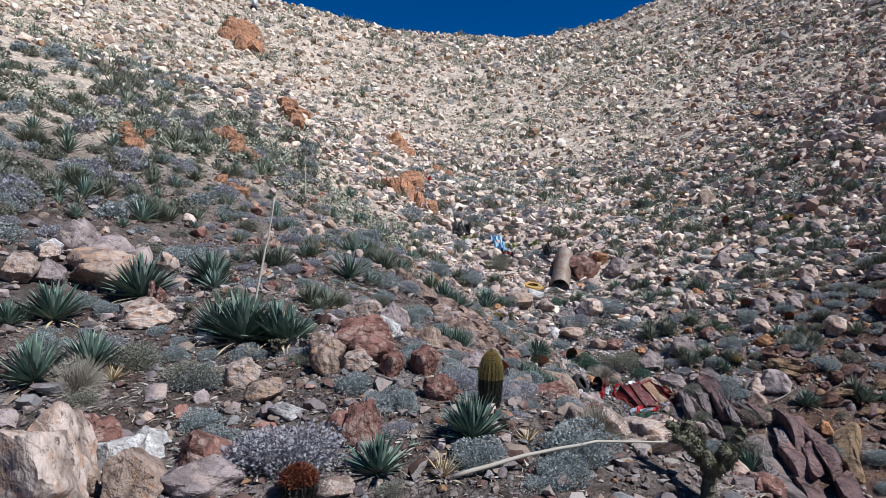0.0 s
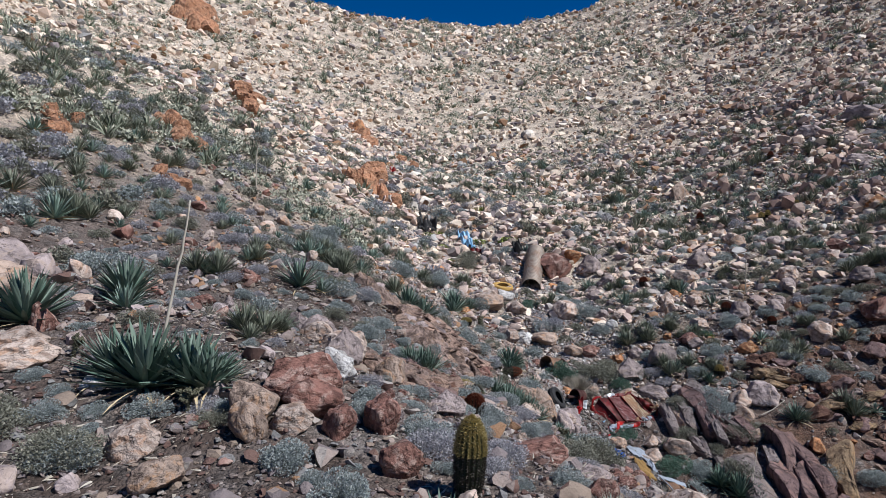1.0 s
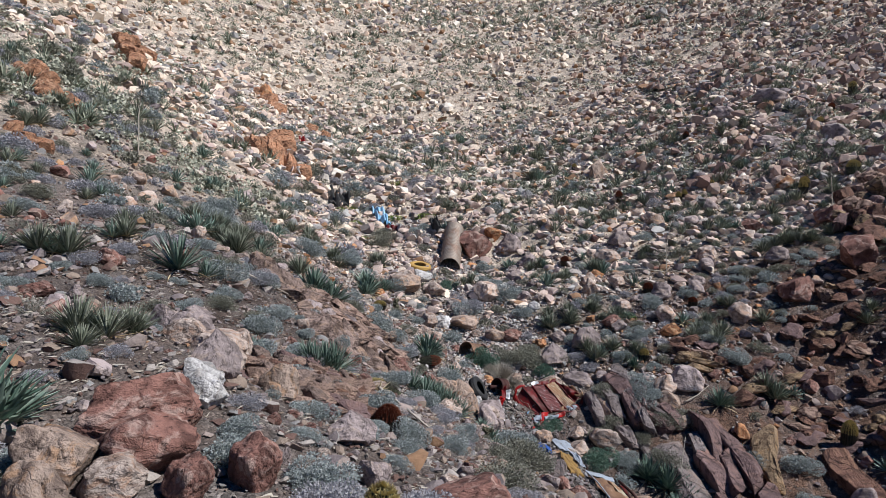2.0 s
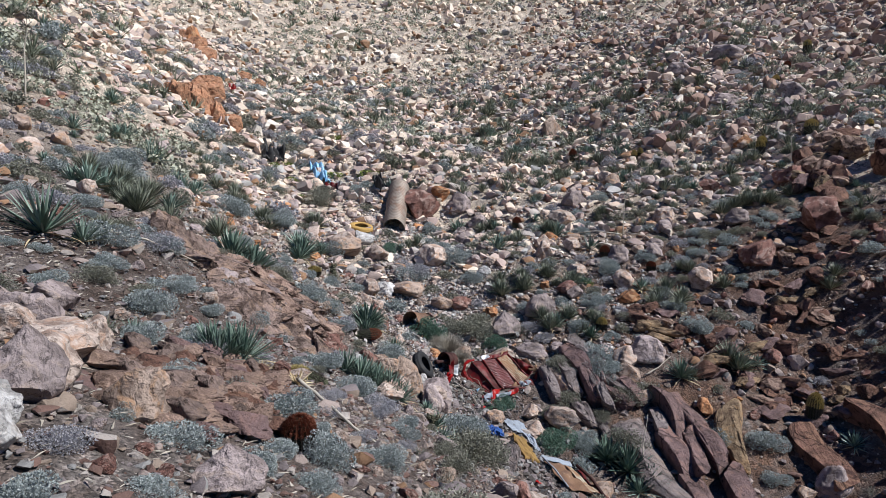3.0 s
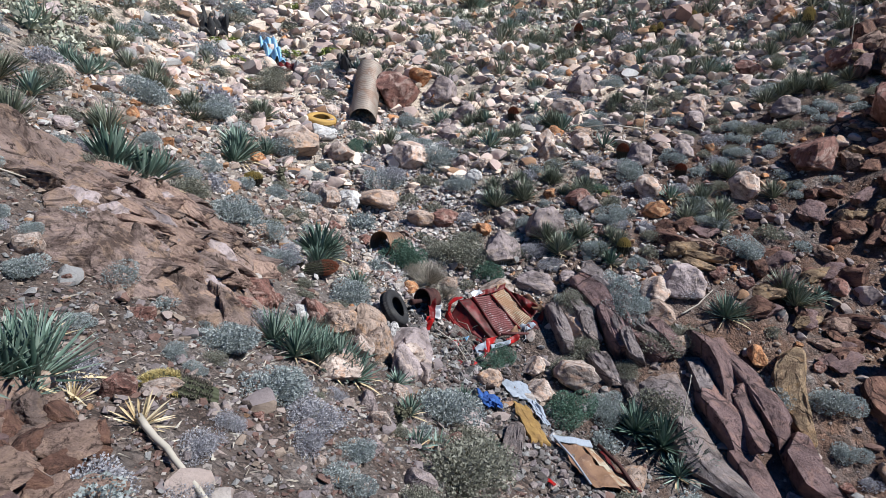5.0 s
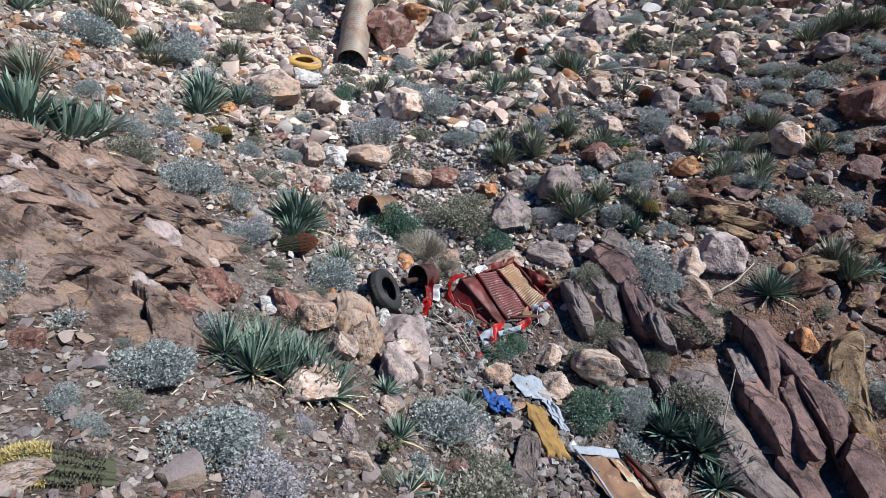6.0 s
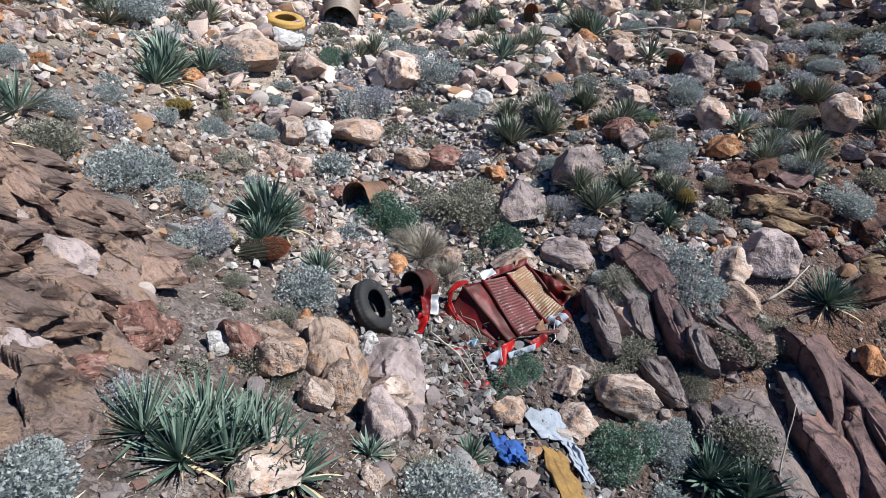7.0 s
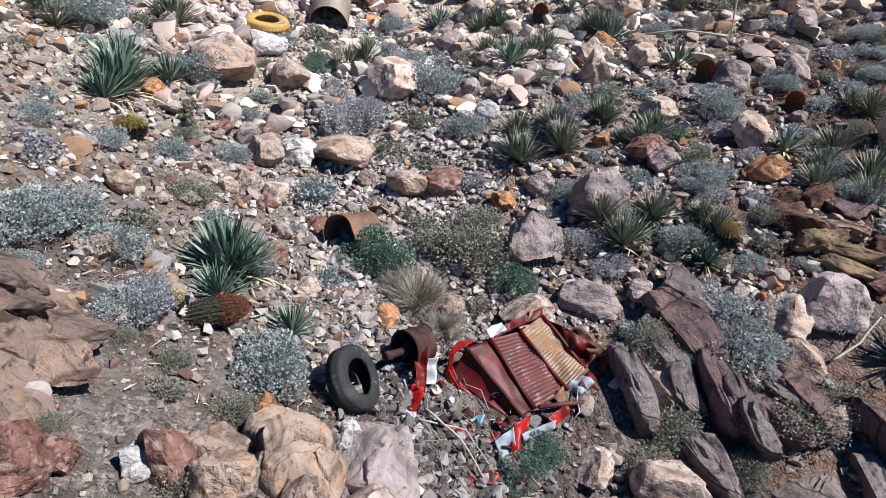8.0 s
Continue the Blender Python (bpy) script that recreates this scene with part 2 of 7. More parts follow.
AGAVE = leaf_material("agave_leaf", [(0.09, 0.14, 0.11), (0.165, 0.23, 0.19), (0.29, 0.36, 0.31)], 0.45)
AGAVE_LEAF = leaf_material("agave_leaf_near", [(0.055, 0.098, 0.074), (0.115, 0.17, 0.135), (0.24, 0.305, 0.25)], 0.45, "object")
AGAVE_DULL = leaf_material("agave_leaf_dull", [(0.075, 0.092, 0.064), (0.17, 0.19, 0.14), (0.34, 0.355, 0.285)], 0.5)
AGAVE_DRY = leaf_material("agave_leaf_dry", [(0.30, 0.21, 0.11), (0.48, 0.38, 0.23), (0.58, 0.50, 0.36)], 0.7)
# grey-green leaves, raised in tone for the sunlight on the far hillside
FAR_LEAF_LIT = leaf_material("far_leaf_lit", [(0.19, 0.195, 0.145), (0.33, 0.335, 0.26), (0.46, 0.465, 0.38)], 0.8)
SILVER = leaf_material("silver_leaf", [(0.17, 0.20, 0.195), (0.31, 0.345, 0.34), (0.47, 0.505, 0.50)], 0.7, "island", 0.35)
LILAC = leaf_material("lilac_grey_leaf", [(0.20, 0.20, 0.225), (0.34, 0.335, 0.365), (0.49, 0.48, 0.50)], 0.7, "island", 0.35)
GREEN = leaf_material("green_leaf", [(0.05, 0.10, 0.07), (0.11, 0.19, 0.145), (0.20, 0.29, 0.22)], 0.65, "island", 0.3)
DUSTY = leaf_material("dusty_leaf", [(0.12, 0.12, 0.09), (0.22, 0.22, 0.175), (0.33, 0.325, 0.27)], 0.8, "island", 0.3)
AGAVE_FAR = leaf_material("agave_far", [(0.08, 0.10, 0.065), (0.16, 0.185, 0.135), (0.26, 0.28, 0.21)], 0.6)
TWIG = leaf_material("grey_twig", [(0.10, 0.09, 0.075), (0.19, 0.185, 0.155), (0.27, 0.26, 0.22)], 0.85)
STRAW = leaf_material("straw", [(0.20, 0.175, 0.14), (0.34, 0.305, 0.255), (0.47, 0.43, 0.37)], 0.8)
MOSS = leaf_material("lime_leaf", [(0.10, 0.15, 0.03), (0.19, 0.25, 0.05), (0.30, 0.34, 0.10)], 0.7)
CACTUS = leaf_material("cactus_skin", [(0.030, 0.034, 0.020), (0.055, 0.06, 0.034)], 0.7, "object")
SPINE_GOLD = leaf_material("cactus_spine_gold", [(0.36, 0.29, 0.12), (0.54, 0.44, 0.20)], 0.6)
SPINE_DARK = leaf_material("cactus_spine_dark", [(0.05, 0.042, 0.035), (0.11, 0.095, 0.08)], 0.7)
SPINE_RED = leaf_material("cactus_spine_red", [(0.15, 0.05, 0.03), (0.28, 0.10, 0.055)], 0.6)
CHOLLA = leaf_material("cholla_skin", [(0.07, 0.068, 0.042), (0.15, 0.145, 0.10)], 0.8)
STALK = leaf_material("dry_stalk", [(0.30, 0.26, 0.21), (0.46, 0.42, 0.36)], 0.85)


def sheet_material(name, paint, rust, under, spread=0.5, metal=0.3, rough=0.45, scale=3.0):
    m, t, b = nodes_of(name, rough, metal)
    c = mix(t, ramp(t, noise_tex(t, scale, 6, 0.68, 0.8), [(spread - 0.06, (0, 0, 0)), (spread + 0.08, (1, 1, 1))]), paint, rust)
    c = mix(t, ramp(t, noise_tex(t, scale * 2.6, 5, 0.7), [(0.60, (0, 0, 0)), (0.70, (1, 1, 1))]), c, under)
    c = scaled(t, c, noise_tex(t, scale * 15, 3, 0.7), 0.7, 1.25)
    t.links.new(c, b.inputs["Base Color"])
    relief(t, b, noise_tex(t, scale * 10, 5, 0.7), 0.35, 0.01)
    return m


RED_PAINT = sheet_material("red_paint", (0.33, 0.008, 0.008), (0.14, 0.012, 0.011), (0.26, 0.08, 0.06), 0.50, 0.0, 0.42)
# rusted red, deepened in colour for the shade on the bed's side
RED_DARK = sheet_material("red_paint_rusted_shaded", (0.12, 0.005, 0.006), (0.05, 0.008, 0.007), (0.08, 0.016, 0.012), 0.5, 0.0, 0.48)
BED_RUST = sheet_material("bed_rusted", (0.125, 0.034, 0.034), (0.075, 0.028, 0.026), (0.22, 0.13, 0.125), 0.5, 0.1, 0.6, 2.2)
CREST = sheet_material("worn_white_paint", (0.46, 0.43, 0.44), (0.15, 0.055, 0.055), (0.24, 0.12, 0.118), 0.42, 0.05, 0.5, 2.6)
CREST_OCHRE = sheet_material("worn_ochre_paint", (0.36, 0.32, 0.24), (0.24, 0.125, 0.07), (0.36, 0.35, 0.28), 0.48, 0.05, 0.6, 4.0)
BED_OCHRE = sheet_material("bed_ochre", (0.24, 0.145, 0.085), (0.15, 0.07, 0.045), (0.30, 0.24, 0.17), 0.52, 0.1, 0.65, 2.2)
RUST = sheet_material("rust", (0.040, 0.017, 0.016), (0.075, 0.032, 0.026), (0.025, 0.016, 0.015), 0.5, 0.1, 0.8)
CULVERT = sheet_material("culvert_steel", (0.27, 0.225, 0.19), (0.22, 0.15, 0.115), (0.36, 0.33, 0.31), 0.55, 0.2, 0.6, 1.5)
DUCT = sheet_material("duct_rust", (0.20, 0.115, 0.07), (0.13, 0.075, 0.052), (0.30, 0.21, 0.15), 0.5, 0.15, 0.65)
WHITE_METAL = sheet_material("white_metal", (0.46, 0.47, 0.49), (0.26, 0.235, 0.22), (0.55, 0.565, 0.58), 0.58, 0.3, 0.4)
BLUE_CLOTH = sheet_material("blue_cloth", (0.03, 0.085, 0.27), (0.02, 0.05, 0.18), (0.055, 0.14, 0.36), 0.55, 0.0, 0.9)
BLUE_PAINT = sheet_material("blue_paint", (0.20, 0.38, 0.56), (0.34, 0.45, 0.53), (0.50, 0.56, 0.60), 0.62, 0.1, 0.4)
PALE_SHEET = sheet_material("pale_blue_sheet", (0.27, 0.30, 0.35), (0.20, 0.225, 0.26), (0.34, 0.365, 0.41), 0.55, 0.0, 0.7)
BLANKET = sheet_material("ochre_foam", (0.26, 0.16, 0.055), (0.17, 0.10, 0.04), (0.36, 0.25, 0.12), 0.5, 0.0, 0.95)
BLACK = sheet_material("black_rubber", (0.022, 0.022, 0.024), (0.05, 0.048, 0.046), (0.085, 0.08, 0.075), 0.55, 0.0, 0.75)
OCHRE_RUBBER = sheet_material("ochre_ring", (0.42, 0.26, 0.08), (0.33, 0.19, 0.06), (0.20, 0.13, 0.07), 0.55, 0.0, 0.8)

PLANE = (16.208, 0.1346, 0.4331)
MASSIF = [(-45.0, -40.0, 28.0, 20.11), (-45.0, 5.0, 28.0, 6.41), (-45.0, 50.0, 28.0, 2.41), (-45.0, 95.0, 28.0, -3.96), (0.0, -40.0, 28.0, -5.27), (0.0, 5.0, 28.0, -14.39), (0.0, 50.0, 28.0, -16.75), (0.0, 95.0, 28.0, -4.28), (45.0, -40.0, 28.0, 3.76), (45.0, 5.0, 28.0, -6.03), (45.0, 50.0, 28.0, -11.51), (45.0, 95.0, 28.0, -8.01), (10.0, 140.0, 40.0, -29.73), (-50.0, 140.0, 40.0, 17.42), (70.0, 140.0, 40.0, 2.13)]
SPURS = [(8.0, 15.0, 3.0, -3.15), (4.0, 22.0, 3.0, -2.32), (2.0, 6.0, 3.0, 1.43), (14.0, 18.0, 2.0, -1.92), (-10.0, 35.0, 3.0, 1.96), (12.0, 10.0, 3.0, -2.03), (11.0, 25.0, 3.0, -1.11), (3.0, 17.0, 2.0, -0.78), (2.0, 29.0, 3.0, -1.77), (0.0, -1.0, 3.0, 1.62), (23.0, 41.0, 5.0, 3.63), (-2.0, 10.0, 2.0, 0.85), (-3.0, 16.0, 2.0, 0.59), (-6.0, 0.0, 3.0, 1.06), (-14.0, 28.0, 5.0, 1.33), (11.0, 0.0, 2.0, 0.62), (5.0, 1.0, 2.0, 1.7), (-6.0, 21.0, 3.0, 0.26), (-7.0, 44.0, 2.0, 0.7)]
HUMPS = [(12.0, 15.0, 2.0, -1.13), (10.0, 21.0, 2.0, -0.8), (8.0, 8.0, 3.0, -0.63), (18.0, 24.0, 3.0, -0.75), (13.0, 32.0, 3.0, -1.13), (20.0, 42.0, 3.0, -1.65), (1.0, 43.0, 2.0, -0.93), (23.0, 41.0, 2.0, -1.82), (18.0, -2.0, 8.0, -3.95), (8.0, 4.0, 2.0, 0.8), (0.0, 32.0, 2.0, -0.82), (7.0, 28.0, 2.0, -1.23), (13.0, 41.0, 5.0, -0.7), (-8.0, 12.0, 3.0, 0.23), (6.0, 18.0, 2.0, -0.41), (-2.0, 25.0, 2.0, -0.46), (3.0, 13.0, 2.0, -0.33), (14.0, 22.0, 2.0, -0.42), (18.0, 28.0, 2.0, -0.45)]


# ---- the ground: one sheet ----
def bumps(x, y, hills):
    return sum(h * np.exp(-((x - a) ** 2 + (y - b) ** 2) / (2 * s * s)) for a, b, s, h in hills)


def ripple(x, y):
    """Small unevenness of the soil."""
    z = 0.0
    for f, a, amp in ((0.9, 0.4, 0.045), (1.3, 1.9, 0.04), (2.1, 2.7, 0.03), (3.2, 0.9, 0.02), (4.7, 2.2, 0.014), (7.3, 1.4, 0.009), (9.1, 3.0, 0.006)):
        z = z + amp * np.sin(f * (x * math.cos(a) + y * math.sin(a)) + 1.7 * np.sin(0.6 * f * (y * math.cos(a) - x * math.sin(a)) + a * 5))
    return z


def height(x, y):
    """The gully, its banks and the bowl behind it, which ends at a crest."""
    x, y = np.asarray(x, float), np.asarray(y, float)
    z = PLANE[0] + PLANE[1] * x + PLANE[2] * y + bumps(x, y, MASSIF) + bumps(x, y, SPURS) + bumps(x, y, HUMPS)
    r = np.hypot(x, y)
    crest = 120 + 20 * np.tanh((np.degrees(np.arctan2(x, y)) + 2) / 4) + 1.5 * np.sin(x * 0.31) + np.sin(x * 0.83 + 1)
    over = 3.0 * np.logaddexp(0, (r - crest) / 3.0)
    back = np.clip(-y / 40, 0, 1)
    return z - over * 1.05 * (1 - back) + ripple(x, y)


def at(x, y, lift=0.0):
    return Vector((x, y, float(height(x, y)) + lift))


def mesh_of(name, verts, faces, materials, smooth=False, index=None):
    me = bpy.data.meshes.new(name)
    me.from_pydata(np.asarray(verts, float).tolist(), [], [list(f) for f in faces])
    for m in materials:
        me.materials.append(m)
    if index is not None:
        me.polygons.foreach_set("material_index", np.asarray(index, np.int32))
    if smooth:
        me.polygons.foreach_set("use_smooth", np.ones(len(me.polygons), bool))
    me.update()
    return me


def part(name, me, parent=None, label=""):
    ob = new(name, me)
    if parent is not None:
        ob.parent = parent
    if label:
        tagged(ob, label)
    return ob


def build_ground():
    n, b, a = 330, 4.6, 8.0
    u = np.linspace(-1, 1, n)
    xs, ys = 4 + a * np.sinh(b * u), 15 + a * np.sinh(b * u)
    X, Y = np.meshgrid(xs, ys, indexing="ij")
    Z = height(X, Y)
    v = np.stack([X, Y, Z], -1).reshape(-1, 3)
    i = np.arange(n * n).reshape(n, n)
    f = np.stack([i[:-1, :-1], i[1:, :-1], i[1:, 1:], i[:-1, 1:]], -1).reshape(-1, 4)
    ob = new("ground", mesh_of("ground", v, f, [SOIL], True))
    tagged(ob, "brown stony desert soil of a gully and its slopes, far part painted sunlit", "ground", kind="structure")


build_ground()
TAKEN = []


def free(x, y, r):
    return all((x - a) ** 2 + (y - b) ** 2 > (r + c) ** 2 for a, b, c in TAKEN)


def take(x, y, r):
    TAKEN.append((x, y, r))


# ---- rocks ----
def rock_mesh(name, seed, material, cuts=9, detail=3, rough=0.10, squash=(1, 1, 1), cracks=0.0, near=0.46, size=None):
    """A worn rock about 1 wide and 1 high, its base at z = 0: a ball cut by planes, then roughened."""
    rnd = random.Random(seed)
    bm = bmesh.new()
    bmesh.ops.create_icosphere(bm, subdivisions=detail, radius=1)
    v = np.array([q.co for q in bm.verts])
    f = [[q.index for q in p.verts] for p in bm.faces]
    bm.free()
    for _ in range(cuts):
        n = np.array([rnd.gauss(0, 1) for _ in range(3)])
        n /= np.linalg.norm(n)
        d = rnd.uniform(near, near + 0.38)
        s = v @ n - d
        v = v - np.where(s > 0, s * 0.95, 0)[:, None] * n
    off = Vector((seed * 3.1, seed * 1.7, seed * 0.9))
    grain = np.array((1, 1, 1)) if size is None else np.array(size) / sorted(size)[1]
    for k in range(len(v)):
        p = Vector(v[k] * grain)
        e = (0.5 - abs(noise.noise(p * 2.4 + off * 1.3))) * rough * 0.9 + noise.noise(p * 1.6 + off) * rough + noise.noise(p * 4.5 + off) * rough * 0.6 + noise.noise(p * 11 + off) * rough * 0.34
        v[k] *= 1 + e
    if cracks:
        for k in range(len(v)):
            p = Vector(v[k] * grain * (np.array((1.0, 2.2, 1.2)) if size is None else np.array((1.0, 1.7, 1.0)))) * cracks + off
            near, spots = noise.voronoi(p)
            step = noise.noise(spots[0] * 7.3) * 0.15
            gap = max(0.0, 0.07 - (near[1] - near[0])) * 1.6
            v[k] *= 1 + step - gap
    v *= np.array(squash)
    lo, hi = v.min(0), v.max(0)
    v = (v - (lo + hi) / 2) / (hi - lo)
    v[:, 2] += 0.5
    if size is not None:
        v *= np.array(size)
    me = mesh_of(name, v, f, [material], True)
    me.set_sharp_from_angle(angle=radians(40))
    return me


ROCK_LABELS = {"PALE": "pale pinkish rounded boulder half sunk in gravel", "WHITE": "off-white angular rock lying on the soil", "TAN": "tan weathered boulder with rusty stains",
               "RED": "dark red-brown broken rock on the slope", "ORANGE": "rust-orange weathered rock among stones", "MAUVE": "greyish mauve boulder with a cracked face"}
ROCK_MATS = {"PALE": PALE, "WHITE": WHITE, "TAN": TAN, "RED": RED, "ORANGE": ORANGE, "MAUVE": MAUVE}
ROCKS = {}
for n_kind, (kind, mat) in enumerate(ROCK_MATS.items()):
    ROCKS[kind] = [rock_mesh("boulder", 10 * n_kind + j, mat, 16 if kind in ("RED", "WHITE", "ORANGE") else 11, 4, 0.14) for j in range(5)]


def boulder(kind, x, y, w, h, seed=0, sink=0.22, deep=None):
    rnd = random.Random(seed * 7.7 + x * 3.3 + y)
    ob = new("boulder", ROCKS[kind][rnd.randrange(5)])
    d = w * rnd.uniform(0.75, 1.0) if deep is None else deep
    hh = max(h, 0.45 * w) * 1.15
    ob.matrix_world = Matrix.Translation(at(x, y + d * 0.3, -hh * sink)) @ pose(0, 0, 0, rnd.uniform(-8, 8), rnd.uniform(-8, 8), rnd.choice((0, 180)) + rnd.uniform(-25, 25)) @ Matrix.Diagonal((w * 1.06, d, hh, 1))
    take(x, y + d * 0.3, w * 0.42)
    return tagged(ob, ROCK_LABELS[kind], "rock", "boulders on the slope")


def slab(name, p0, p1, width, thick, material, seed, label, lean=0.0, lift=0.0, cuts=10, rough=0.09, cracks=0.0):
    """A long bedrock slab from p0 to p1 along the ground."""
    a, b = at(*p0), at(*p1)
    d = b - a
    ob = new(name, rock_mesh(name, seed, material, cuts, 5 if cracks else 4, rough * 0.6, (1, 1, 1), cracks, 0.42, (d.length * 1.12, width, thick)))
    x = d.normalized()
    side = Vector((0, 0, 1)).cross(x).normalized()
    up = x.cross(side)
    turn = Matrix((x, side, up)).transposed().to_4x4()
    ob.matrix_world = Matrix.Translation((a + b) / 2 + Vector((0, 0, lift))) @ turn @ pose(0, 0, -thick * 0.45, lean, 0, 0)
    for k in range(5):
        q = a.lerp(b, k / 4)
        take(q.x, q.y, width * 0.42)
    return tagged(ob, label, "rock", "bedrock slabs")


def rib(p0, p1, width, tall, material, seed, label, lean=0.0, lift=0.0, square=0.62):
    """A blade of layered bedrock, split off along flat uneven faces, from p0 down to p1."""
    rs = np.random.RandomState(seed)
    a, b = at(*p0), at(*p1)
    d = b - a
    bm = bmesh.new()
    bmesh.ops.create_icosphere(bm, subdivisions=4, radius=1)
    v = np.array([q.co for q in bm.verts])
    f = [[q.index for q in p.verts] for p in bm.faces]
    bm.free()
    v = np.sign(v) * np.abs(v) ** square
    v /= np.abs(v).max(0)
    for k in range(15):
        n = rs.normal(0, 0.26, 3)
        if k < 10:
            n[1 + k % 2] += rs.choice((-1, 1)) if k > 3 else (-1, 1)[k // 2]
        else:
            n *= 2.2
            n[0] += (-1, 1)[k % 2]
        n /= np.linalg.norm(n)
        over = v @ n - np.abs(n).sum() * rs.uniform(0.44, 0.76)
        v = v - np.where(over > 0, over * 0.97, 0)[:, None] * n
    size = np.array([d.length * 1.12, width, tall]) / (v.max(0) - v.min(0))
    v = (v - (v.max(0) + v.min(0)) / 2) * size
    v[:, 1] += 0.22 * width * np.sin(v[:, 0] * 2.6 + seed)
    v[:, 2] += 0.12 * tall * np.sin(v[:, 0] * 3.1 + seed * 2)
    off = Vector((seed * 2.3, seed * 0.7, seed * 1.9))
    for k in range(len(v)):
        p = Vector(v[k])
        near, spots = noise.voronoi(Vector((p.x * 0.8, p.y * 3.2, p.z * 1.4)) * 1.7 + off)
        e = 0.026 * noise.noise(p * 3.1 + off) + 0.014 * noise.noise(p * 8 + off) + 0.05 * noise.noise(spots[0] * 3.3) - 0.5 * max(0.0, 0.06 - (near[1] - near[0]))
        v[k] += np.array(p.normalized()) * e
    me = mesh_of("bedrock_slab", v, f, [material], True)
    me.set_sharp_from_angle(angle=radians(30))
    ob = new("bedrock_slab", me)
    x = d.normalized()
    side = Vector((0, 0, 1)).cross(x).normalized()
    turn = Matrix((x, side, x.cross(side))).transposed().to_4x4()
    ob.matrix_world = Matrix.Translation((a + b) / 2 + Vector((0, 0, lift))) @ turn @ pose(0, 0, 0, lean, 0, 0)
    for k in range(5):
        q = a.lerp(b, k / 4)
        take(q.x, q.y, width * 0.45)
    return tagged(ob, label, "rock", "bedrock slabs")


def ribs(p0, p1, width, tall, material, seed, label, lean=0.0, lift=0.0):
    """A line of bedrock that has split crosswise into two staggered blades."""
    rnd = random.Random(seed)
    a, b = Vector(p0), Vector(p1)
    side = Vector((a.y - b.y, b.x - a.x)).normalized()
    cut = rnd.uniform(0.38, 0.6)
    for s0, s1, k in ((-0.04, cut + 0.12, 0), (cut - 0.06, 1.04, 1)):
        shift = side * rnd.uniform(-0.22, 0.22) * width
        rib(a.lerp(b, s0) + shift, a.lerp(b, s1) + shift, width * rnd.uniform(0.85, 1.15), tall * rnd.uniform(0.85, 1.12), material, seed * 3 + k, label, lean + rnd.uniform(-6, 6), lift)


def hump(x0, y0, rx, ry, turn, tall, material, seed, label, step=0.09, crack=1.1):
    """Bedrock that breaks through the soil: a low dome of stepped, cracked layers with an uneven edge."""
    n = m = 190 if rx > 1 else 120
    c, s = math.cos(radians(turn)), math.sin(radians(turn))
    off = Vector((seed * 1.9, seed * 3.1, seed * 0.7))
    V, R = [], []
    for i in range(n + 1):
        for j in range(m + 1):
            u, w = 2.3 * i / n - 1.15, 2.3 * j / m - 1.15
            px, py = u * rx, w * ry
            q = Vector((px, py, 0))
            r = math.hypot(u, w) * (1 + 0.30 * noise.noise(q * 0.9 + off) + 0.16 * noise.noise(q * 2.6 + off))
            h = tall * max(0.0, 1 - r ** 2.4) ** 0.55 if r < 1 else -0.12 - 0.5 * (r - 1)
            warp = Vector((noise.noise(q * 1.3 + off), noise.noise(q * 1.3 - off), 0)) * 0.35 + Vector((noise.noise(q * 5 + off), noise.noise(q * 5 - off), 0)) * 0.06
            g = Vector((px * 0.75 + py * 0.45, py * 1.3 - px * 0.75, 0)) + warp
            if r < 1:
                near, spots = noise.voronoi(g * crack + off)
                away = (g * crack + off - spots[0]) / crack
                tilt = noise.noise_vector(spots[0] * 3.7)
                edge = min(1.0, (1 - r) * 5)
                h += edge * (noise.noise(spots[0] * 5.1) * step + (tilt.x * away.x + tilt.y * away.y) * 0.45 - max(0.0, 0.06 - (near[1] - near[0])) / crack * 1.1)
                along = Vector((g.x * 0.55, g.y * 1.9, 0.0))
                amp, freq = step * 1.1, 1.1
                for _ in range(6):
                    ridge = 1 - 2 * abs(noise.noise(along * freq + off))
                    h += edge * amp * (ridge * abs(ridge) - 0.2)
                    amp, freq = amp * 0.56, freq * 2.05
            h += 0.03 * noise.noise(q * 4 + off) + 0.014 * noise.noise(q * 11 + off)
            X, Y = x0 + px * c - py * s, y0 + px * s + py * c
            V.append((X, Y, h))
            R.append(r)
    V = np.array(V)
    V[:, 2] += height(V[:, 0], V[:, 1])
    R = np.array(R)
    i = np.arange((n + 1) * (m + 1)).reshape(n + 1, m + 1)
    f = np.stack([i[:-1, :-1], i[1:, :-1], i[1:, 1:], i[:-1, 1:]], -1).reshape(-1, 4)
    f = f[R[f].min(1) < 1.04]
    V -= np.array(at(x0, y0))
    me = mesh_of("bedrock_hump", V, f, [material], True)
    me.set_sharp_from_angle(angle=radians(48))
    ob = new("bedrock_hump", me)
    ob.location = at(x0, y0)
    rnd = random.Random(seed)
    for _ in range(9):
        a, b = rnd.uniform(-0.6, 0.6) * rx, rnd.uniform(-0.6, 0.6) * ry
        take(x0 + a * c - b * s, y0 + a * s + b * c, min(rx, ry) * 0.3)
    return tagged(ob, label, "rock", "bedrock outcrops")


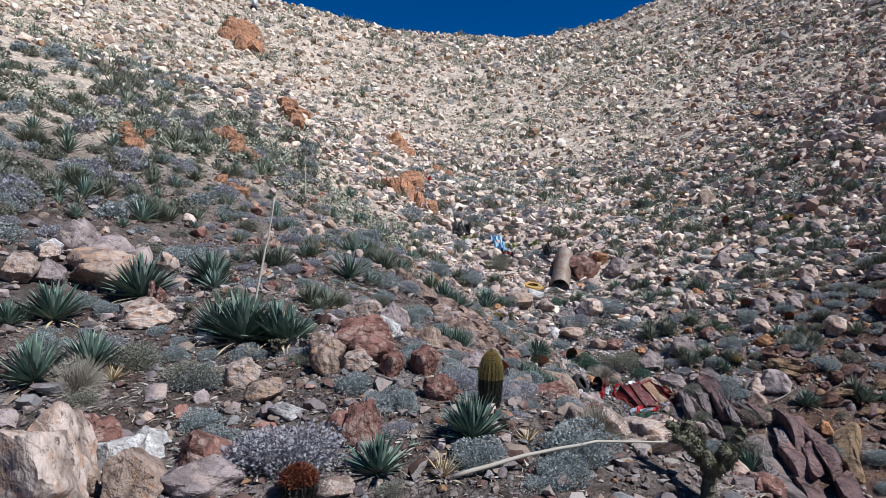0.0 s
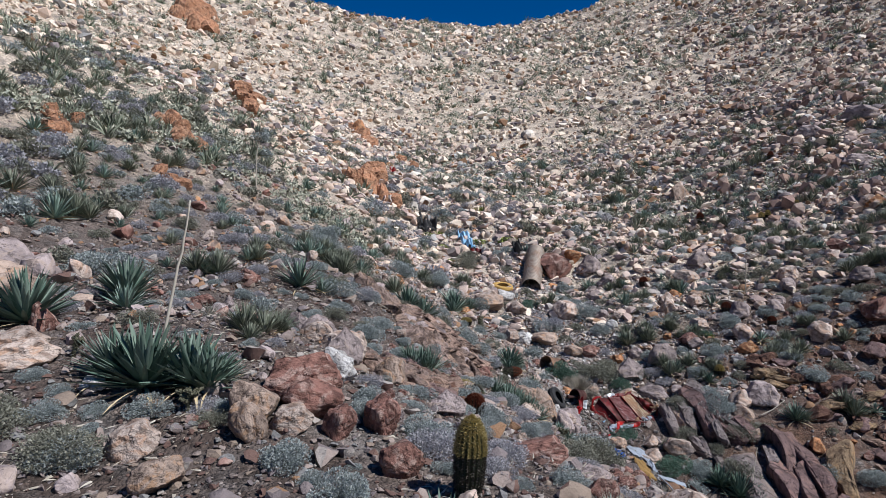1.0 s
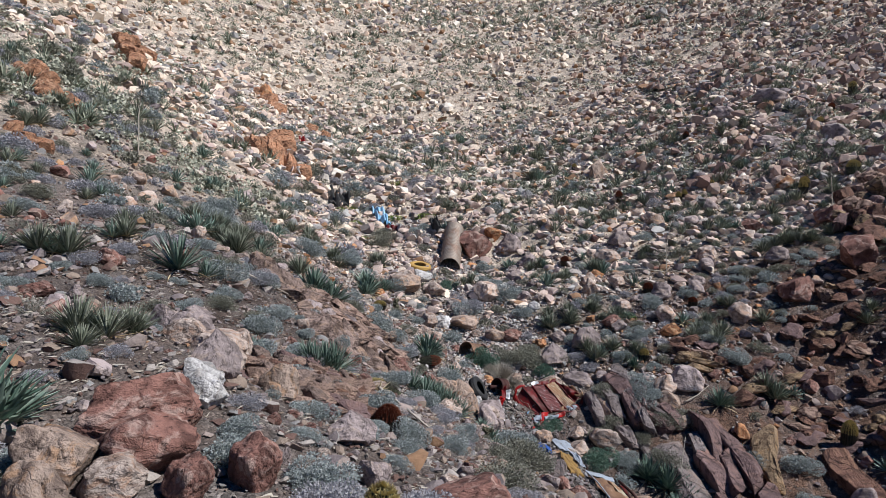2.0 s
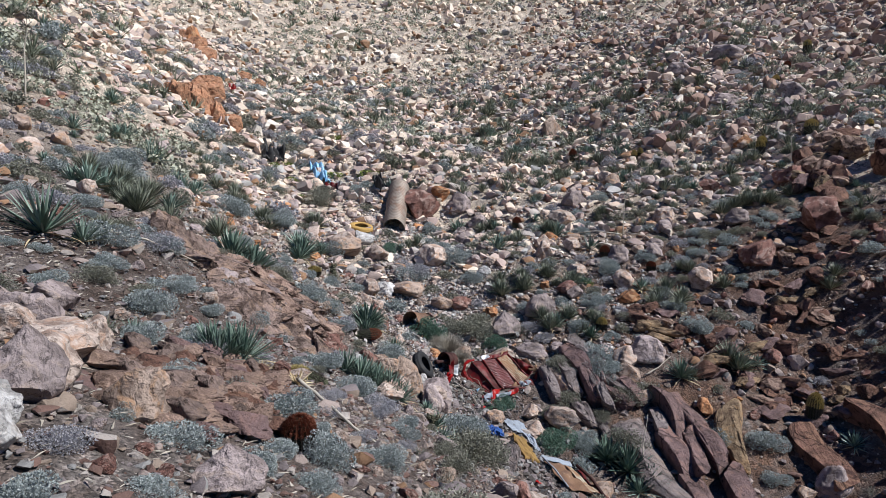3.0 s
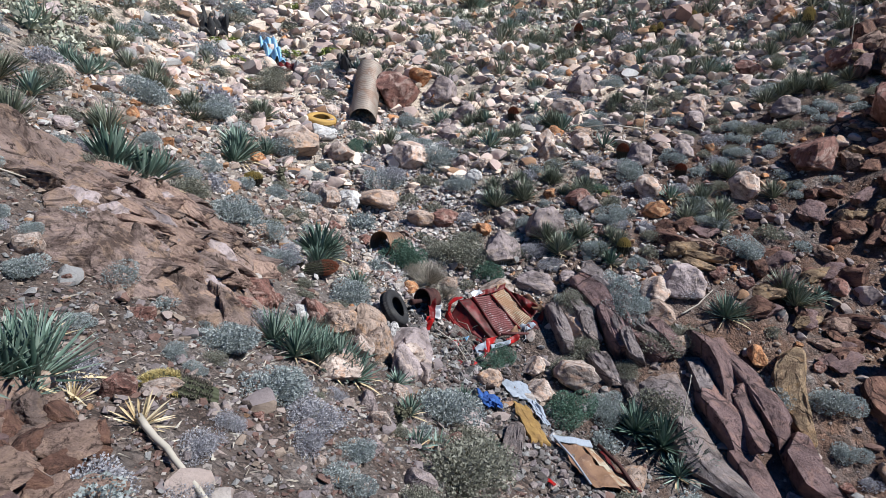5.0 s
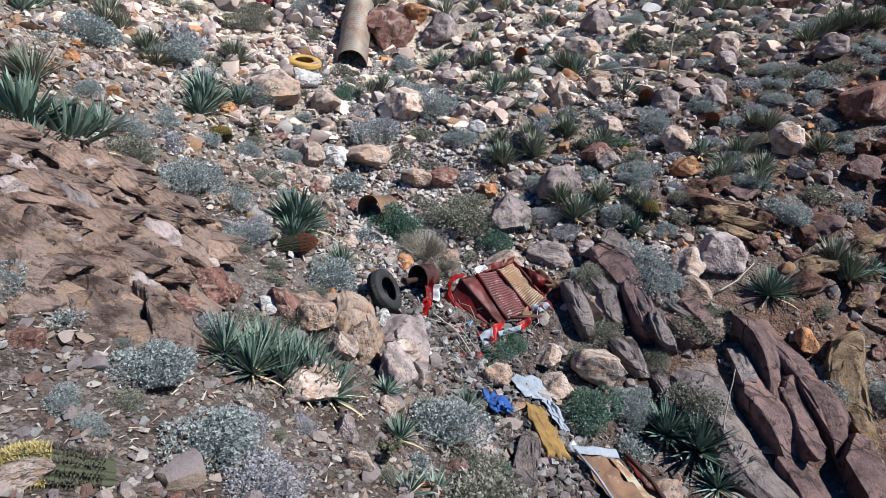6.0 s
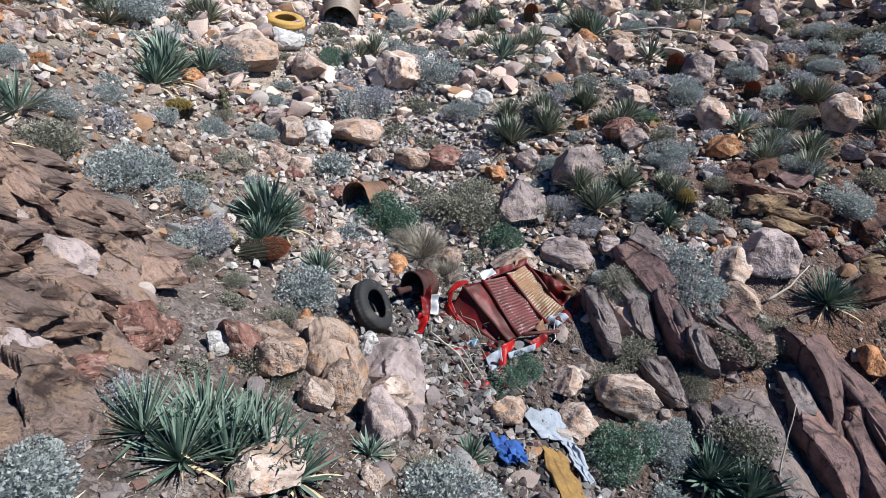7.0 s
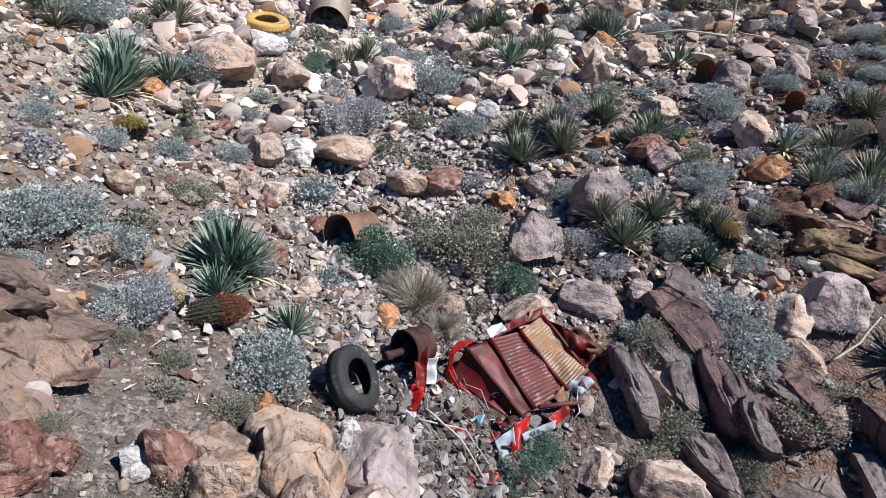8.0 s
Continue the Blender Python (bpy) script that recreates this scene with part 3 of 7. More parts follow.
def outcrop(name, spots, size, tall, material, seed, label):
    """Bedrock broken into blocks that stand close together, each block a part."""
    rnd = random.Random(seed)
    root = tagged(new(name), label, "rock", "bedrock outcrops")
    root.location = at(*spots[0])
    kinds = [rock_mesh("block", seed * 5 + j, material, 16, 4, 0.07, (1, 1, 1), 1.3, 0.40, (size, size, tall)) for j in range(3)]
    for x, y in spots:
        for _ in range(3):
            px, py = x + rnd.gauss(0, size * 0.32), y + rnd.gauss(0, size * 0.32)
            w, high = rnd.uniform(0.6, 1.15), rnd.uniform(0.6, 1.1)
            h = tall * high
            ob = part("block", kinds[rnd.randrange(3)], root)
            ob.matrix_local = Matrix.Translation(at(px, py, -h * 0.55) - root.location) @ pose(0, 0, 0, rnd.uniform(-16, 4), rnd.uniform(4, 24), rnd.uniform(-30, 30)) @ Matrix.Diagonal((w, w * rnd.uniform(0.7, 1.2), high, 1))
            take(px, py, w * size * 0.4)


def stones(name, xs, ys, sizes, material, label, seed, sink=0.12, spread=(0.7, 1.1), round_=False):
    """Loose stones, far too many to count, as one mesh of small hulls."""
    rs = np.random.RandomState(seed)
    kinds = []
    for k in range(20):
        if round_:
            me = rock_mesh("stone", 700 + seed * 20 + k, material, 11, 2, 0.13, (1, 1, 1), 0.0, 0.34)
            kinds.append((np.array([q.co for q in me.vertices]) - np.array([0, 0, 0.5]), np.array([list(q.vertices) for q in me.polygons])))
            bpy.data.meshes.remove(me)
            continue
        bm = bmesh.new()
        for p in rs.normal(size=(11, 3)):
            bm.verts.new(p / np.linalg.norm(p) * rs.uniform(0.8, 1.0))
        out = bmesh.ops.convex_hull(bm, input=bm.verts)
        bm.verts.index_update()
        keep = [q for q in bm.verts if q.link_faces]
        pos = {q: j for j, q in enumerate(keep)}
        kinds.append((np.array([q.co for q in keep]) * 0.5, np.array([[pos[q] for q in p.verts] for p in bm.faces])))
        bm.free()
    # no loose stones inside the crushed truck bed
    u = np.clip(((xs - 5.15) * 1.3 + (ys - 18.75) * 0.1) / 1.7, 0, 1)
    inside = np.hypot(xs - 5.15 - 1.3 * u, ys - 18.72 - 0.1 * u) < 0.42
    xs, ys, sizes = xs[~inside], ys[~inside], sizes[~inside]
    z = height(xs, ys)
    n = len(xs)
    pick = rs.randint(0, 20, n)
    scale = sizes[:, None] * np.stack([rs.uniform(0.8, 1.25, n), rs.uniform(0.6, 1.0, n), rs.uniform(*spread, n) * 0.85], 1)
    yaw, tip = rs.uniform(0, 6.283, n), rs.normal(0, 0.3, n)
    V, F, base = [], [], 0
    for k in range(20):
        s = np.where(pick == k)[0]
        if len(s) == 0:
            continue
        v, f = kinds[k]
        q = v[None] * scale[s][:, None]
        c, d = np.cos(tip[s])[:, None], np.sin(tip[s])[:, None]
        q = np.stack([q[..., 0], q[..., 1] * c - q[..., 2] * d, q[..., 1] * d + q[..., 2] * c], -1)
        c, d = np.cos(yaw[s])[:, None], np.sin(yaw[s])[:, None]
        q = np.stack([q[..., 0] * c - q[..., 1] * d, q[..., 0] * d + q[..., 1] * c, q[..., 2]], -1)
        q += np.stack([xs[s], ys[s], z[s] + sizes[s] * (0.5 - sink) * 0.55], 1)[:, None]
        V.append(q.reshape(-1, 3))
        F.append((f[None] + (np.arange(len(s)) * len(v))[:, None, None] + base).reshape(-1, 3))
        base += len(s) * len(v)
    me = mesh_of(name, np.concatenate(V), np.concatenate(F), [material], round_)
    if round_:
        me.set_sharp_from_angle(angle=radians(32))
    ob = new(name, me)
    return tagged(ob, label, "stones", kind="stuff")



# ---- wreck and scrap metal ----
def sheet(name, a, b, c, d, material, parent, label="", nu=10, nv=10, crumple=0.02, ribs=0, depth=0.02, seed=0, thick=0.006, bow=0.0, crest=None):
    """A bent metal sheet between the corners a, b, c, d, with an optional row of pressed ribs across it."""
    a, b, c, d = (np.array(p, float) for p in (a, b, c, d))
    nrm = np.cross(b - a, d - a)
    nrm /= np.linalg.norm(nrm)
    top, n = [], (nu + 1) * (nv + 1)
    for i in range(nu + 1):
        for j in range(nv + 1):
            u, w = i / nu, j / nv
            p = (a * (1 - u) + b * u) * (1 - w) + (d * (1 - u) + c * u) * w
            q = Vector(p)
            e = crumple * (noise.noise(q * 3.1 + Vector((seed, 0, 0))) * 1.6 + noise.noise(q * 8.0 + Vector((0, seed, 0))))
            if ribs:
                e += depth * max(-0.5, min(0.5, math.sin(w * ribs * 2 * math.pi) * 1.3))
            e += bow * 4 * u * (1 - u)
            top.append(p + nrm * e)
    top = np.array(top)
    v = np.concatenate([top, top - nrm * thick])
    i = np.arange(n).reshape(nu + 1, nv + 1)
    q = np.stack([i[:-1, :-1], i[1:, :-1], i[1:, 1:], i[:-1, 1:]], -1).reshape(-1, 4)
    rim = np.concatenate([i[:, 0], i[-1, 1:], i[-2::-1, -1], i[0, -2:0:-1]])
    nxt = np.roll(rim, -1)
    side = np.stack([rim, rim + n, nxt + n, nxt], 1)
    f = np.concatenate([q, q[:, ::-1] + n, side])
    index = None
    if crest is not None:
        row = [1 if math.sin((j + 0.5) / nv * ribs * 2 * math.pi) > 0.15 else 0 for j in range(nv)]
        index = np.concatenate([np.tile(row, nu * 2), np.zeros(len(f) - 2 * nu * nv, int)])
    return part(name, mesh_of(name, v, f, [material] + ([crest] if crest is not None else []), True, index), parent, label)


def tube(points, radii, sides=8, caps=True):
    """Verts and faces of a tube through points."""
    pts = [Vector(p) for p in points]
    V, F = [], []
    for k, p in enumerate(pts):
        d = (pts[min(k + 1, len(pts) - 1)] - pts[max(k - 1, 0)]).normalized()
        s = d.cross(Vector((0.13, 0.29, 1))).normalized()
        t = d.cross(s)
        for j in range(sides):
            a = 2 * math.pi * j / sides
            V.append(p + (s * math.cos(a) + t * math.sin(a)) * radii[k])
    for k in range(len(pts) - 1):
        for j in range(sides):
            F.append((k * sides + j, k * sides + (j + 1) % sides, (k + 1) * sides + (j + 1) % sides, (k + 1) * sides + j))
    if caps:
        F.append(tuple(range(sides))[::-1])
        F.append(tuple(range((len(pts) - 1) * sides, len(pts) * sides)))
    return [tuple(p) for p in V], F


def rod(name, points, radius, material, parent=None, label="", sides=8, taper=1.0):
    n = len(points)
    v, f = tube(points, [radius * (1 + (taper - 1) * k / (n - 1)) for k in range(n)], sides)
    return part(name, mesh_of(name, v, f, [material], True), parent, label)


def lathe(profile, sides=40, closed=False):
    """Verts and faces of a profile of (radius, along) turned about x."""
    V, F, m = [], [], len(profile)
    for j in range(sides):
        a = 2 * math.pi * j / sides
        for r, x in profile:
            V.append((x, r * math.cos(a), r * math.sin(a)))
    for j in range(sides):
        for k in range(m if closed else m - 1):
            p, q = j * m, (j + 1) % sides * m
            F.append((p + k, p + (k + 1) % m, q + (k + 1) % m, q + k))
    return V, F


def aim(p0, p1):
    """The pose whose x runs from p0 to p1."""
    x = (Vector(p1) - Vector(p0)).normalized()
    y = Vector((0, 0, 1)).cross(x).normalized()
    return Matrix.Translation(p0) @ Matrix((x, y, x.cross(y))).transposed().to_4x4()


def thing(name, p, label, category, group=""):
    ob = new(name)
    ob.empty_display_size = 0.1
    ob.location = p
    take(p[0], p[1], 0.25)
    return tagged(ob, label, category, group)


def settle(root):
    """Keeps the parts, built in world places, where they are under their moved root."""
    bpy.context.view_layer.update()
    for ob in root.children:
        ob.matrix_parent_inverse = root.matrix_world.inverted()


def wreck():
    w = thing("truck_wreck", at(5.7, 18.7), "crushed rusty red truck cargo bed lying on rubble", "vehicle")
    A, B, C, D = (5.42, 18.97, -2.01), (5.81, 19.07, -2.03), (6.21, 18.57, -2.54), (5.73, 18.37, -2.54)
    B2, C2 = (6.16, 19.27, -2.00), (6.49, 18.73, -2.42)
    sheet("bed_floor", A, B, C, D, BED_RUST, w, "ribbed rusted floor panel with worn white paint", 12, 160, 0.030, 20, 0.013, 1, 0.006, -0.02, CREST)
    sheet("bed_floor", B, B2, C2, C, BED_OCHRE, w, "ribbed ochre floor panel eaten by rust", 12, 160, 0.034, 22, 0.009, 2, 0.006, -0.015, CREST_OCHRE)
    TL, RL1, RL2, low, low2 = (5.23, 18.94, -1.98), (5.13, 18.87, -2.00), (5.57, 18.28, -2.53), (4.92, 18.78, -2.28), (5.44, 18.35, -2.56)
    sheet("side_wall", RL1, A, D, RL2, RED_DARK, w, "dark red inner wall", 12, 24, 0.012, 0, 0, 3, 0.006, -0.012)
    outer = sheet("side_panel", low, RL1, RL2, low2, RED_DARK, w, "rust-brown outer panel with red lip, shade painted in", 16, 26, 0.014, 0, 0, 5, 0.006, 0.03)
    sheet("side_panel", (4.97, 18.72, -2.44), low, low2, (5.46, 18.32, -2.68), RED_DARK, w, "", 6, 18, 0.03, 0, 0, 51)
    sheet("lip", (4.84, 18.88, -2.34), (4.90, 18.85, -2.16), (5.02, 18.66, -2.34), (4.99, 18.62, -2.42), RED_PAINT, w, "bright red folded lip", 8, 12, 0.035, 0, 0, 6)
    rim = [Vector(q) for q in ((5.20, 18.97, -1.97), (5.06, 18.94, -2.01), (4.94, 18.87, -2.10), (4.91, 18.80, -2.22), (4.97, 18.69, -2.32), (5.12, 18.57, -2.41))]
    fold = [Vector(q) for q in ((0.03, -0.05, 0.0), (0.05, -0.04, 0.02), (0.06, -0.02, 0.05), (0.05, 0.01, 0.06), (0.03, 0.03, 0.04), (0.01, 0.02, 0.01))]
    for k in range(5):
        sheet("lip", rim[k], rim[k] + fold[k], rim[k + 1] + fold[k + 1], rim[k + 1], RED_PAINT, w, "bright red folded lip", 5, 6, 0.018, 0, 0, 60 + k)
    sheet("lip", (4.92, 18.88, -2.10), (5.08, 18.97, -1.98), TL, RL1, RED_PAINT, w, "bright red folded corner", 8, 8, 0.03, 0, 0, 7)
    rod("rail", [RL1, (5.26, 18.69, -2.15), (5.41, 18.49, -2.33), RL2], 0.020, RUST, outer, "rusty top rail", 6)
    for p0, p1, r in ((B, C, 0.022), (B2, C2, 0.024), (A, D, 0.026)):
        p0, p1 = Vector(p0), Vector(p1)
        up = Vector((0, -0.02, 0.03))
        rod("cross_brace", [p0 + up, p0.lerp(p1, 0.35) + up * 1.3, p0.lerp(p1, 0.7) + up * 0.6, p1 + up], r, RED_DARK, w, "", 6)
    tail = sheet("end_panel", A, (5.50, 19.06, -1.94), (6.18, 19.35, -1.93), B2, RED_DARK, w, "torn dark red end panel", 8, 18, 0.07, 0, 0, 8)
    sheet("end_panel", (5.96, 19.20, -2.00), (6.02, 19.28, -1.90), (6.22, 19.36, -1.90), (6.20, 19.28, -1.99), BED_OCHRE, w, "torn ochre edge", 6, 8, 0.06, 0, 0, 81)
    sheet("torn_sheet", B2, (6.40, 19.06, -2.06), (6.72, 18.80, -2.24), C2, RED_DARK, w, "crumpled dark sheet with torn edge", 18, 18, 0.10, 0, 0, 9)
    sheet("torn_sheet", (6.38, 19.06, -2.06), (6.56, 19.02, -2.05), (6.80, 18.74, -2.28), (6.62, 18.78, -2.30), BED_OCHRE, w, "", 14, 14, 0.10, 0, 0, 10)
    sheet("torn_sheet", C2, (6.78, 18.74, -2.28), (6.54, 18.48, -2.52), (6.36, 18.54, -2.54), RED_DARK, w, "", 16, 16, 0.11, 0, 0, 11)
    sheet("torn_sheet", (6.20, 18.60, -2.50), (6.46, 18.72, -2.40), (6.52, 18.56, -2.50), (6.30, 18.46, -2.57), PALE_SHEET, w, "grey-white torn lining", 10, 10, 0.09, 0, 0, 13)
    sheet("torn_sheet", (5.98, 18.46, -2.50), (6.10, 18.56, -2.48), (6.16, 18.46, -2.55), (6.04, 18.38, -2.57), BED_OCHRE, w, "", 8, 8, 0.07, 0, 0, 14)
    sheet("paint_flake", (5.40, 19.06, -1.93), (5.62, 19.14, -1.92), (5.64, 19.04, -1.98), (5.44, 18.97, -1.97), WHITE_METAL, tail, "pale blue-white sheet scrap", 10, 10, 0.07, 0, 0, 12)
    rod("bumper_bar", [(5.76, 18.31, -2.47), (6.05, 18.32, -2.49), (6.37, 18.34, -2.54)], 0.026, BED_RUST, w, "bent dull maroon bar", 8)
    rod("loose_wire", [(6.30, 18.50, -2.44), (6.22, 18.36, -2.50), (6.20, 18.24, -2.56), (6.12, 18.20, -2.60)], 0.007, WHITE_METAL, w, "pale bent strip", 5)
    settle(w)

    h = thing("body_panel", at(5.6, 18.12), "torn red and white body panel scrap on rubble", "car part")
    sheet("skin", (5.16, 18.00, -2.52), (5.38, 18.06, -2.43), (5.34, 17.86, -2.56), (5.20, 17.82, -2.64), PALE_SHEET, h, "grey-white inner skin", 14, 14, 0.06, 0, 0, 21)
    sheet("edge", (5.40, 18.08, -2.42), (5.66, 18.20, -2.44), (5.56, 18.10, -2.52), (5.26, 17.80, -2.66), RED_PAINT, h, "bright red edge", 16, 12, 0.09, 0, 0, 22)
    sheet("edge", (5.80, 18.20, -2.52), (6.10, 18.32, -2.49), (6.06, 18.23, -2.57), (5.84, 18.12, -2.60), RED_PAINT, h, "", 16, 8, 0.08, 0, 0, 23)
    sheet("strip", (5.44, 18.03, -2.52), (5.86, 18.12, -2.50), (5.82, 18.06, -2.56), (5.46, 17.98, -2.58), PALE_SHEET, h, "pale blue-grey strip", 14, 6, 0.07, 0, 0, 24)
    settle(h)

    f = thing("fender", at(4.55, 18.6), "crumpled bright red fender scrap beside a rusty drum", "car part")
    sheet("panel", (4.56, 18.88, -1.90), (4.70, 18.86, -1.92), (4.60, 18.52, -2.22), (4.50, 18.56, -2.20), RED_DARK, f, "", 14, 18, 0.09, 0, 0, 31)
    sheet("panel", (4.46, 18.56, -2.14), (4.60, 18.58, -2.16), (4.46, 18.30, -2.27), (4.33, 18.30, -2.27), RED_PAINT, f, "bright red torn corner", 16, 16, 0.13, 0, 0, 32)
    sheet("liner", (4.64, 18.80, -2.00), (4.80, 18.82, -2.04), (4.74, 18.62, -2.22), (4.62, 18.62, -2.20), WHITE_METAL, f, "white torn liner", 12, 12, 0.09, 0, 0, 33)
    settle(f)


def drum_and_axle():
    d = thing("brake_drum", at(4.6, 19.05), "rusty steel wheel drum with a stub of axle", "car part")
    v, fa = lathe([(0.05, 0.24), (0.19, 0.23), (0.20, 0.03), (0.20, 0.0), (0.225, -0.01), (0.225, 0.03), (0.205, 0.05), (0.205, 0.13), (0.222, 0.15), (0.222, 0.18), (0.20, 0.20), (0.20, 0.27), (0.215, 0.29), (0.19, 0.30), (0.03, 0.29)], 36)
    d.scale = (0.94, 0.94, 0.94)
    ob = part("drum", mesh_of("drum", v, fa, [RUST], True), d)
    ob.matrix_local = pose(-0.13, -0.12, 0.26, 0, 10, 30)
    v, fa = lathe([(0.0, -0.02), (0.055, -0.02), (0.055, 0.05), (0.043, 0.06), (0.043, 0.30), (0.06, 0.31), (0.06, 0.36), (0.0, 0.36)], 20)
    ob = part("axle", mesh_of("axle", v, fa, [RUST], True), d, "red-brown axle stub")
    ob.matrix_local = pose(-0.36, -0.24, 0.29, 0, 8, 26)


def tyre(name, p, turn, r, w, material, label):
    t = thing(name, p, label, "tyre")
    q = w / 2
    prof = [(r * 0.52, -q * 0.75), (r * 0.58, -q * 0.95), (r * 0.80, -q), (r * 0.94, -q * 0.86), (r, -q * 0.62), (r * 0.985, -q * 0.3), (r, -q * 0.25), (r, q * 0.25), (r * 0.985, q * 0.3), (r, q * 0.62),
            (r * 0.94, q * 0.86), (r * 0.80, q), (r * 0.58, q * 0.95), (r * 0.52, q * 0.75), (r * 0.55, q * 0.7), (r * 0.86, q * 0.55), (r * 0.88, -q * 0.55), (r * 0.55, -q * 0.7)]
    v, f = lathe(prof, 120, True)
    v = [(x, y * (1 - 0.016 * ((k // 18) % 3 == 0)), z * (1 - 0.016 * ((k // 18) % 3 == 0))) if 3 < k % 18 < 10 else (x, y, z) for k, (x, y, z) in enumerate(v)]
    v = [(x * (1 + 0.10 * math.sin(2 * math.atan2(z, y))), y * 1.02, z * (0.97 if z < 0 else 1.0)) for x, y, z in v]
    ob = part("casing", mesh_of("casing", v, f, [material], True), t)
    ob.matrix_local = aim((0, 0, 0), turn)
    return t


def corrugated(name, p0, p1, r, material, label, sweep=(0, 360), pitch=0.07, flute=0.014, dent=0.03, category="pipe"):
    """A corrugated steel pipe, or a bent-open piece of one, with a wall."""
    root = thing(name, p0, label, category)
    length = (Vector(p1) - Vector(p0)).length
    n = max(12, int(length / pitch * 6))
    m = 40
    a0, a1 = radians(sweep[0]), radians(sweep[1])
    rings = []
    for layer in (0.0, 0.008):
        g = np.zeros((n + 1, m + 1, 3))
        for i in range(n + 1):
            x = length * i / n
            for j in range(m + 1):
                a = a0 + (a1 - a0) * j / m
                q = r + flute * math.sin(2 * math.pi * x / pitch) - layer + dent * noise.noise((x * 1.3, math.cos(a), math.sin(a)))
                g[i, j] = (x, q * math.cos(a), q * math.sin(a))
        rings.append(g.reshape(-1, 3))
    i = np.arange((n + 1) * (m + 1)).reshape(n + 1, m + 1)
    q = np.stack([i[:-1, :-1], i[1:, :-1], i[1:, 1:], i[:-1, 1:]], -1).reshape(-1, 4)
    k = (n + 1) * (m + 1)
    rim = np.concatenate([i[:, 0], i[-1, 1:], i[-2::-1, -1], i[0, -2:0:-1]])
    nxt = np.roll(rim, -1)
    f = np.concatenate([q, q[:, ::-1] + k, np.stack([rim, rim + k, nxt + k, nxt], 1)])
    ob = part("shell", mesh_of("shell", np.concatenate(rings), f, [material], True), root)
    ob.matrix_local = Matrix.Translation(-Vector(p0)) @ aim(p0, p1)
    return root


def cloth(name, corners, material, label, category, seed, thick=0.012, crumple=0.05, nu=22, nv=22):
    """A limp or stiff sheet that lies over the stones."""
    a, b, c, d = (np.array(at(*q)) for q in corners)
    V = []
    for i in range(nu + 1):
        for j in range(nv + 1):
            u, w = i / nu, j / nv
            p = (a * (1 - u) + b * u) * (1 - w) + (d * (1 - u) + c * u) * w
            edge = 0.05 * noise.noise((u * 5, w * 5, seed + 9.0))
            x, y = p[0] + edge, p[1] + 0.05 * noise.noise((u * 5, w * 5, seed + 4.0))
            z = float(height(x, y)) + 0.085 + crumple * (abs(noise.noise((u * 3, w * 3, seed))) * 2.2 + 0.5 * abs(noise.noise((u * 8, w * 8, seed))))
            V.append((x, y, z))
    n = len(V)
    V += [(x, y, z - thick) for x, y, z in V]
    i = np.arange(n).reshape(nu + 1, nv + 1)
    q = np.stack([i[:-1, :-1], i[1:, :-1], i[1:, 1:], i[:-1, 1:]], -1).reshape(-1, 4)
    rim = np.concatenate([i[:, 0], i[-1, 1:], i[-2::-1, -1], i[0, -2:0:-1]])
    nxt = np.roll(rim, -1)
    f = np.concatenate([q, q[:, ::-1] + n, np.stack([rim, rim + n, nxt + n, nxt], 1)])
    take(corners[0][0] * 0.5 + corners[2][0] * 0.5, corners[0][1] * 0.5 + corners[2][1] * 0.5, 0.25)
    return tagged(new(name, mesh_of(name, V, f, [material], True)), label, category)


def flap():
    f = thing("duct_flap", at(4.45, 20.85), "torn flap of rusty corrugated pipe", "pipe")
    sheet("flap", at(4.30, 21.0, 0.02), at(4.62, 21.18, 0.04), at(4.66, 21.0, 0.30), at(4.34, 20.82, 0.26), DUCT, f, "", 30, 6, 0.01, 0, 0, 51, 0.006, 0.05)
    settle(f)


flap()
wreck()
drum_and_axle()
tyre("tyre", (3.88, 18.47, -1.90), (0.74, -0.38, 0.52), 0.325, 0.21, BLACK, "worn black rubber tyre leaning on the bank")
tyre("ochre_tyre", at(3.50, 27.0, 0.16), (0.1, -0.25, 0.95), 0.42, 0.22, OCHRE_RUBBER, "ochre dust-covered tyre lying flat beside a pipe")
corrugated("culvert_pipe", (4.76, 27.55, 0.50), (5.40, 30.10, 1.92), 0.39, CULVERT, "rusty grey corrugated steel culvert pipe on the slope", pitch=0.11)
corrugated("duct_piece", (4.06, 20.84, -1.42), (4.48, 21.26, -1.57), 0.25, DUCT, "torn rust-orange corrugated pipe piece open at one end", (-70, 235), 0.085, 0.012, 0.05)
cloth("blue_rag", ((4.80, 16.92), (5.18, 16.86), (5.16, 16.60), (4.90, 16.56)), BLUE_CLOTH, "crumpled dark blue cloth rag on stones", "cloth", 3.0, 0.010, 0.075)
cloth("pale_sheet", ((5.36, 17.30), (5.84, 17.36), (5.90, 16.92), (5.46, 16.96)), PALE_SHEET, "pale blue-grey plastic sheet draped on rocks", "sheet", 5.0, 0.008, 0.022)
cloth("pale_sheet", ((5.70, 16.96), (5.90, 16.90), (5.86, 16.42), (5.74, 16.46)), PALE_SHEET, "narrow pale plastic strip among stones", "sheet", 6.0, 0.008, 0.03)
cloth("foam_pad", ((5.40, 16.86), (5.66, 16.80), (5.66, 15.98), (5.34, 15.96)), BLANKET, "ochre-brown foam pad lying among stones", "pad", 7.0, 0.13, 0.022)


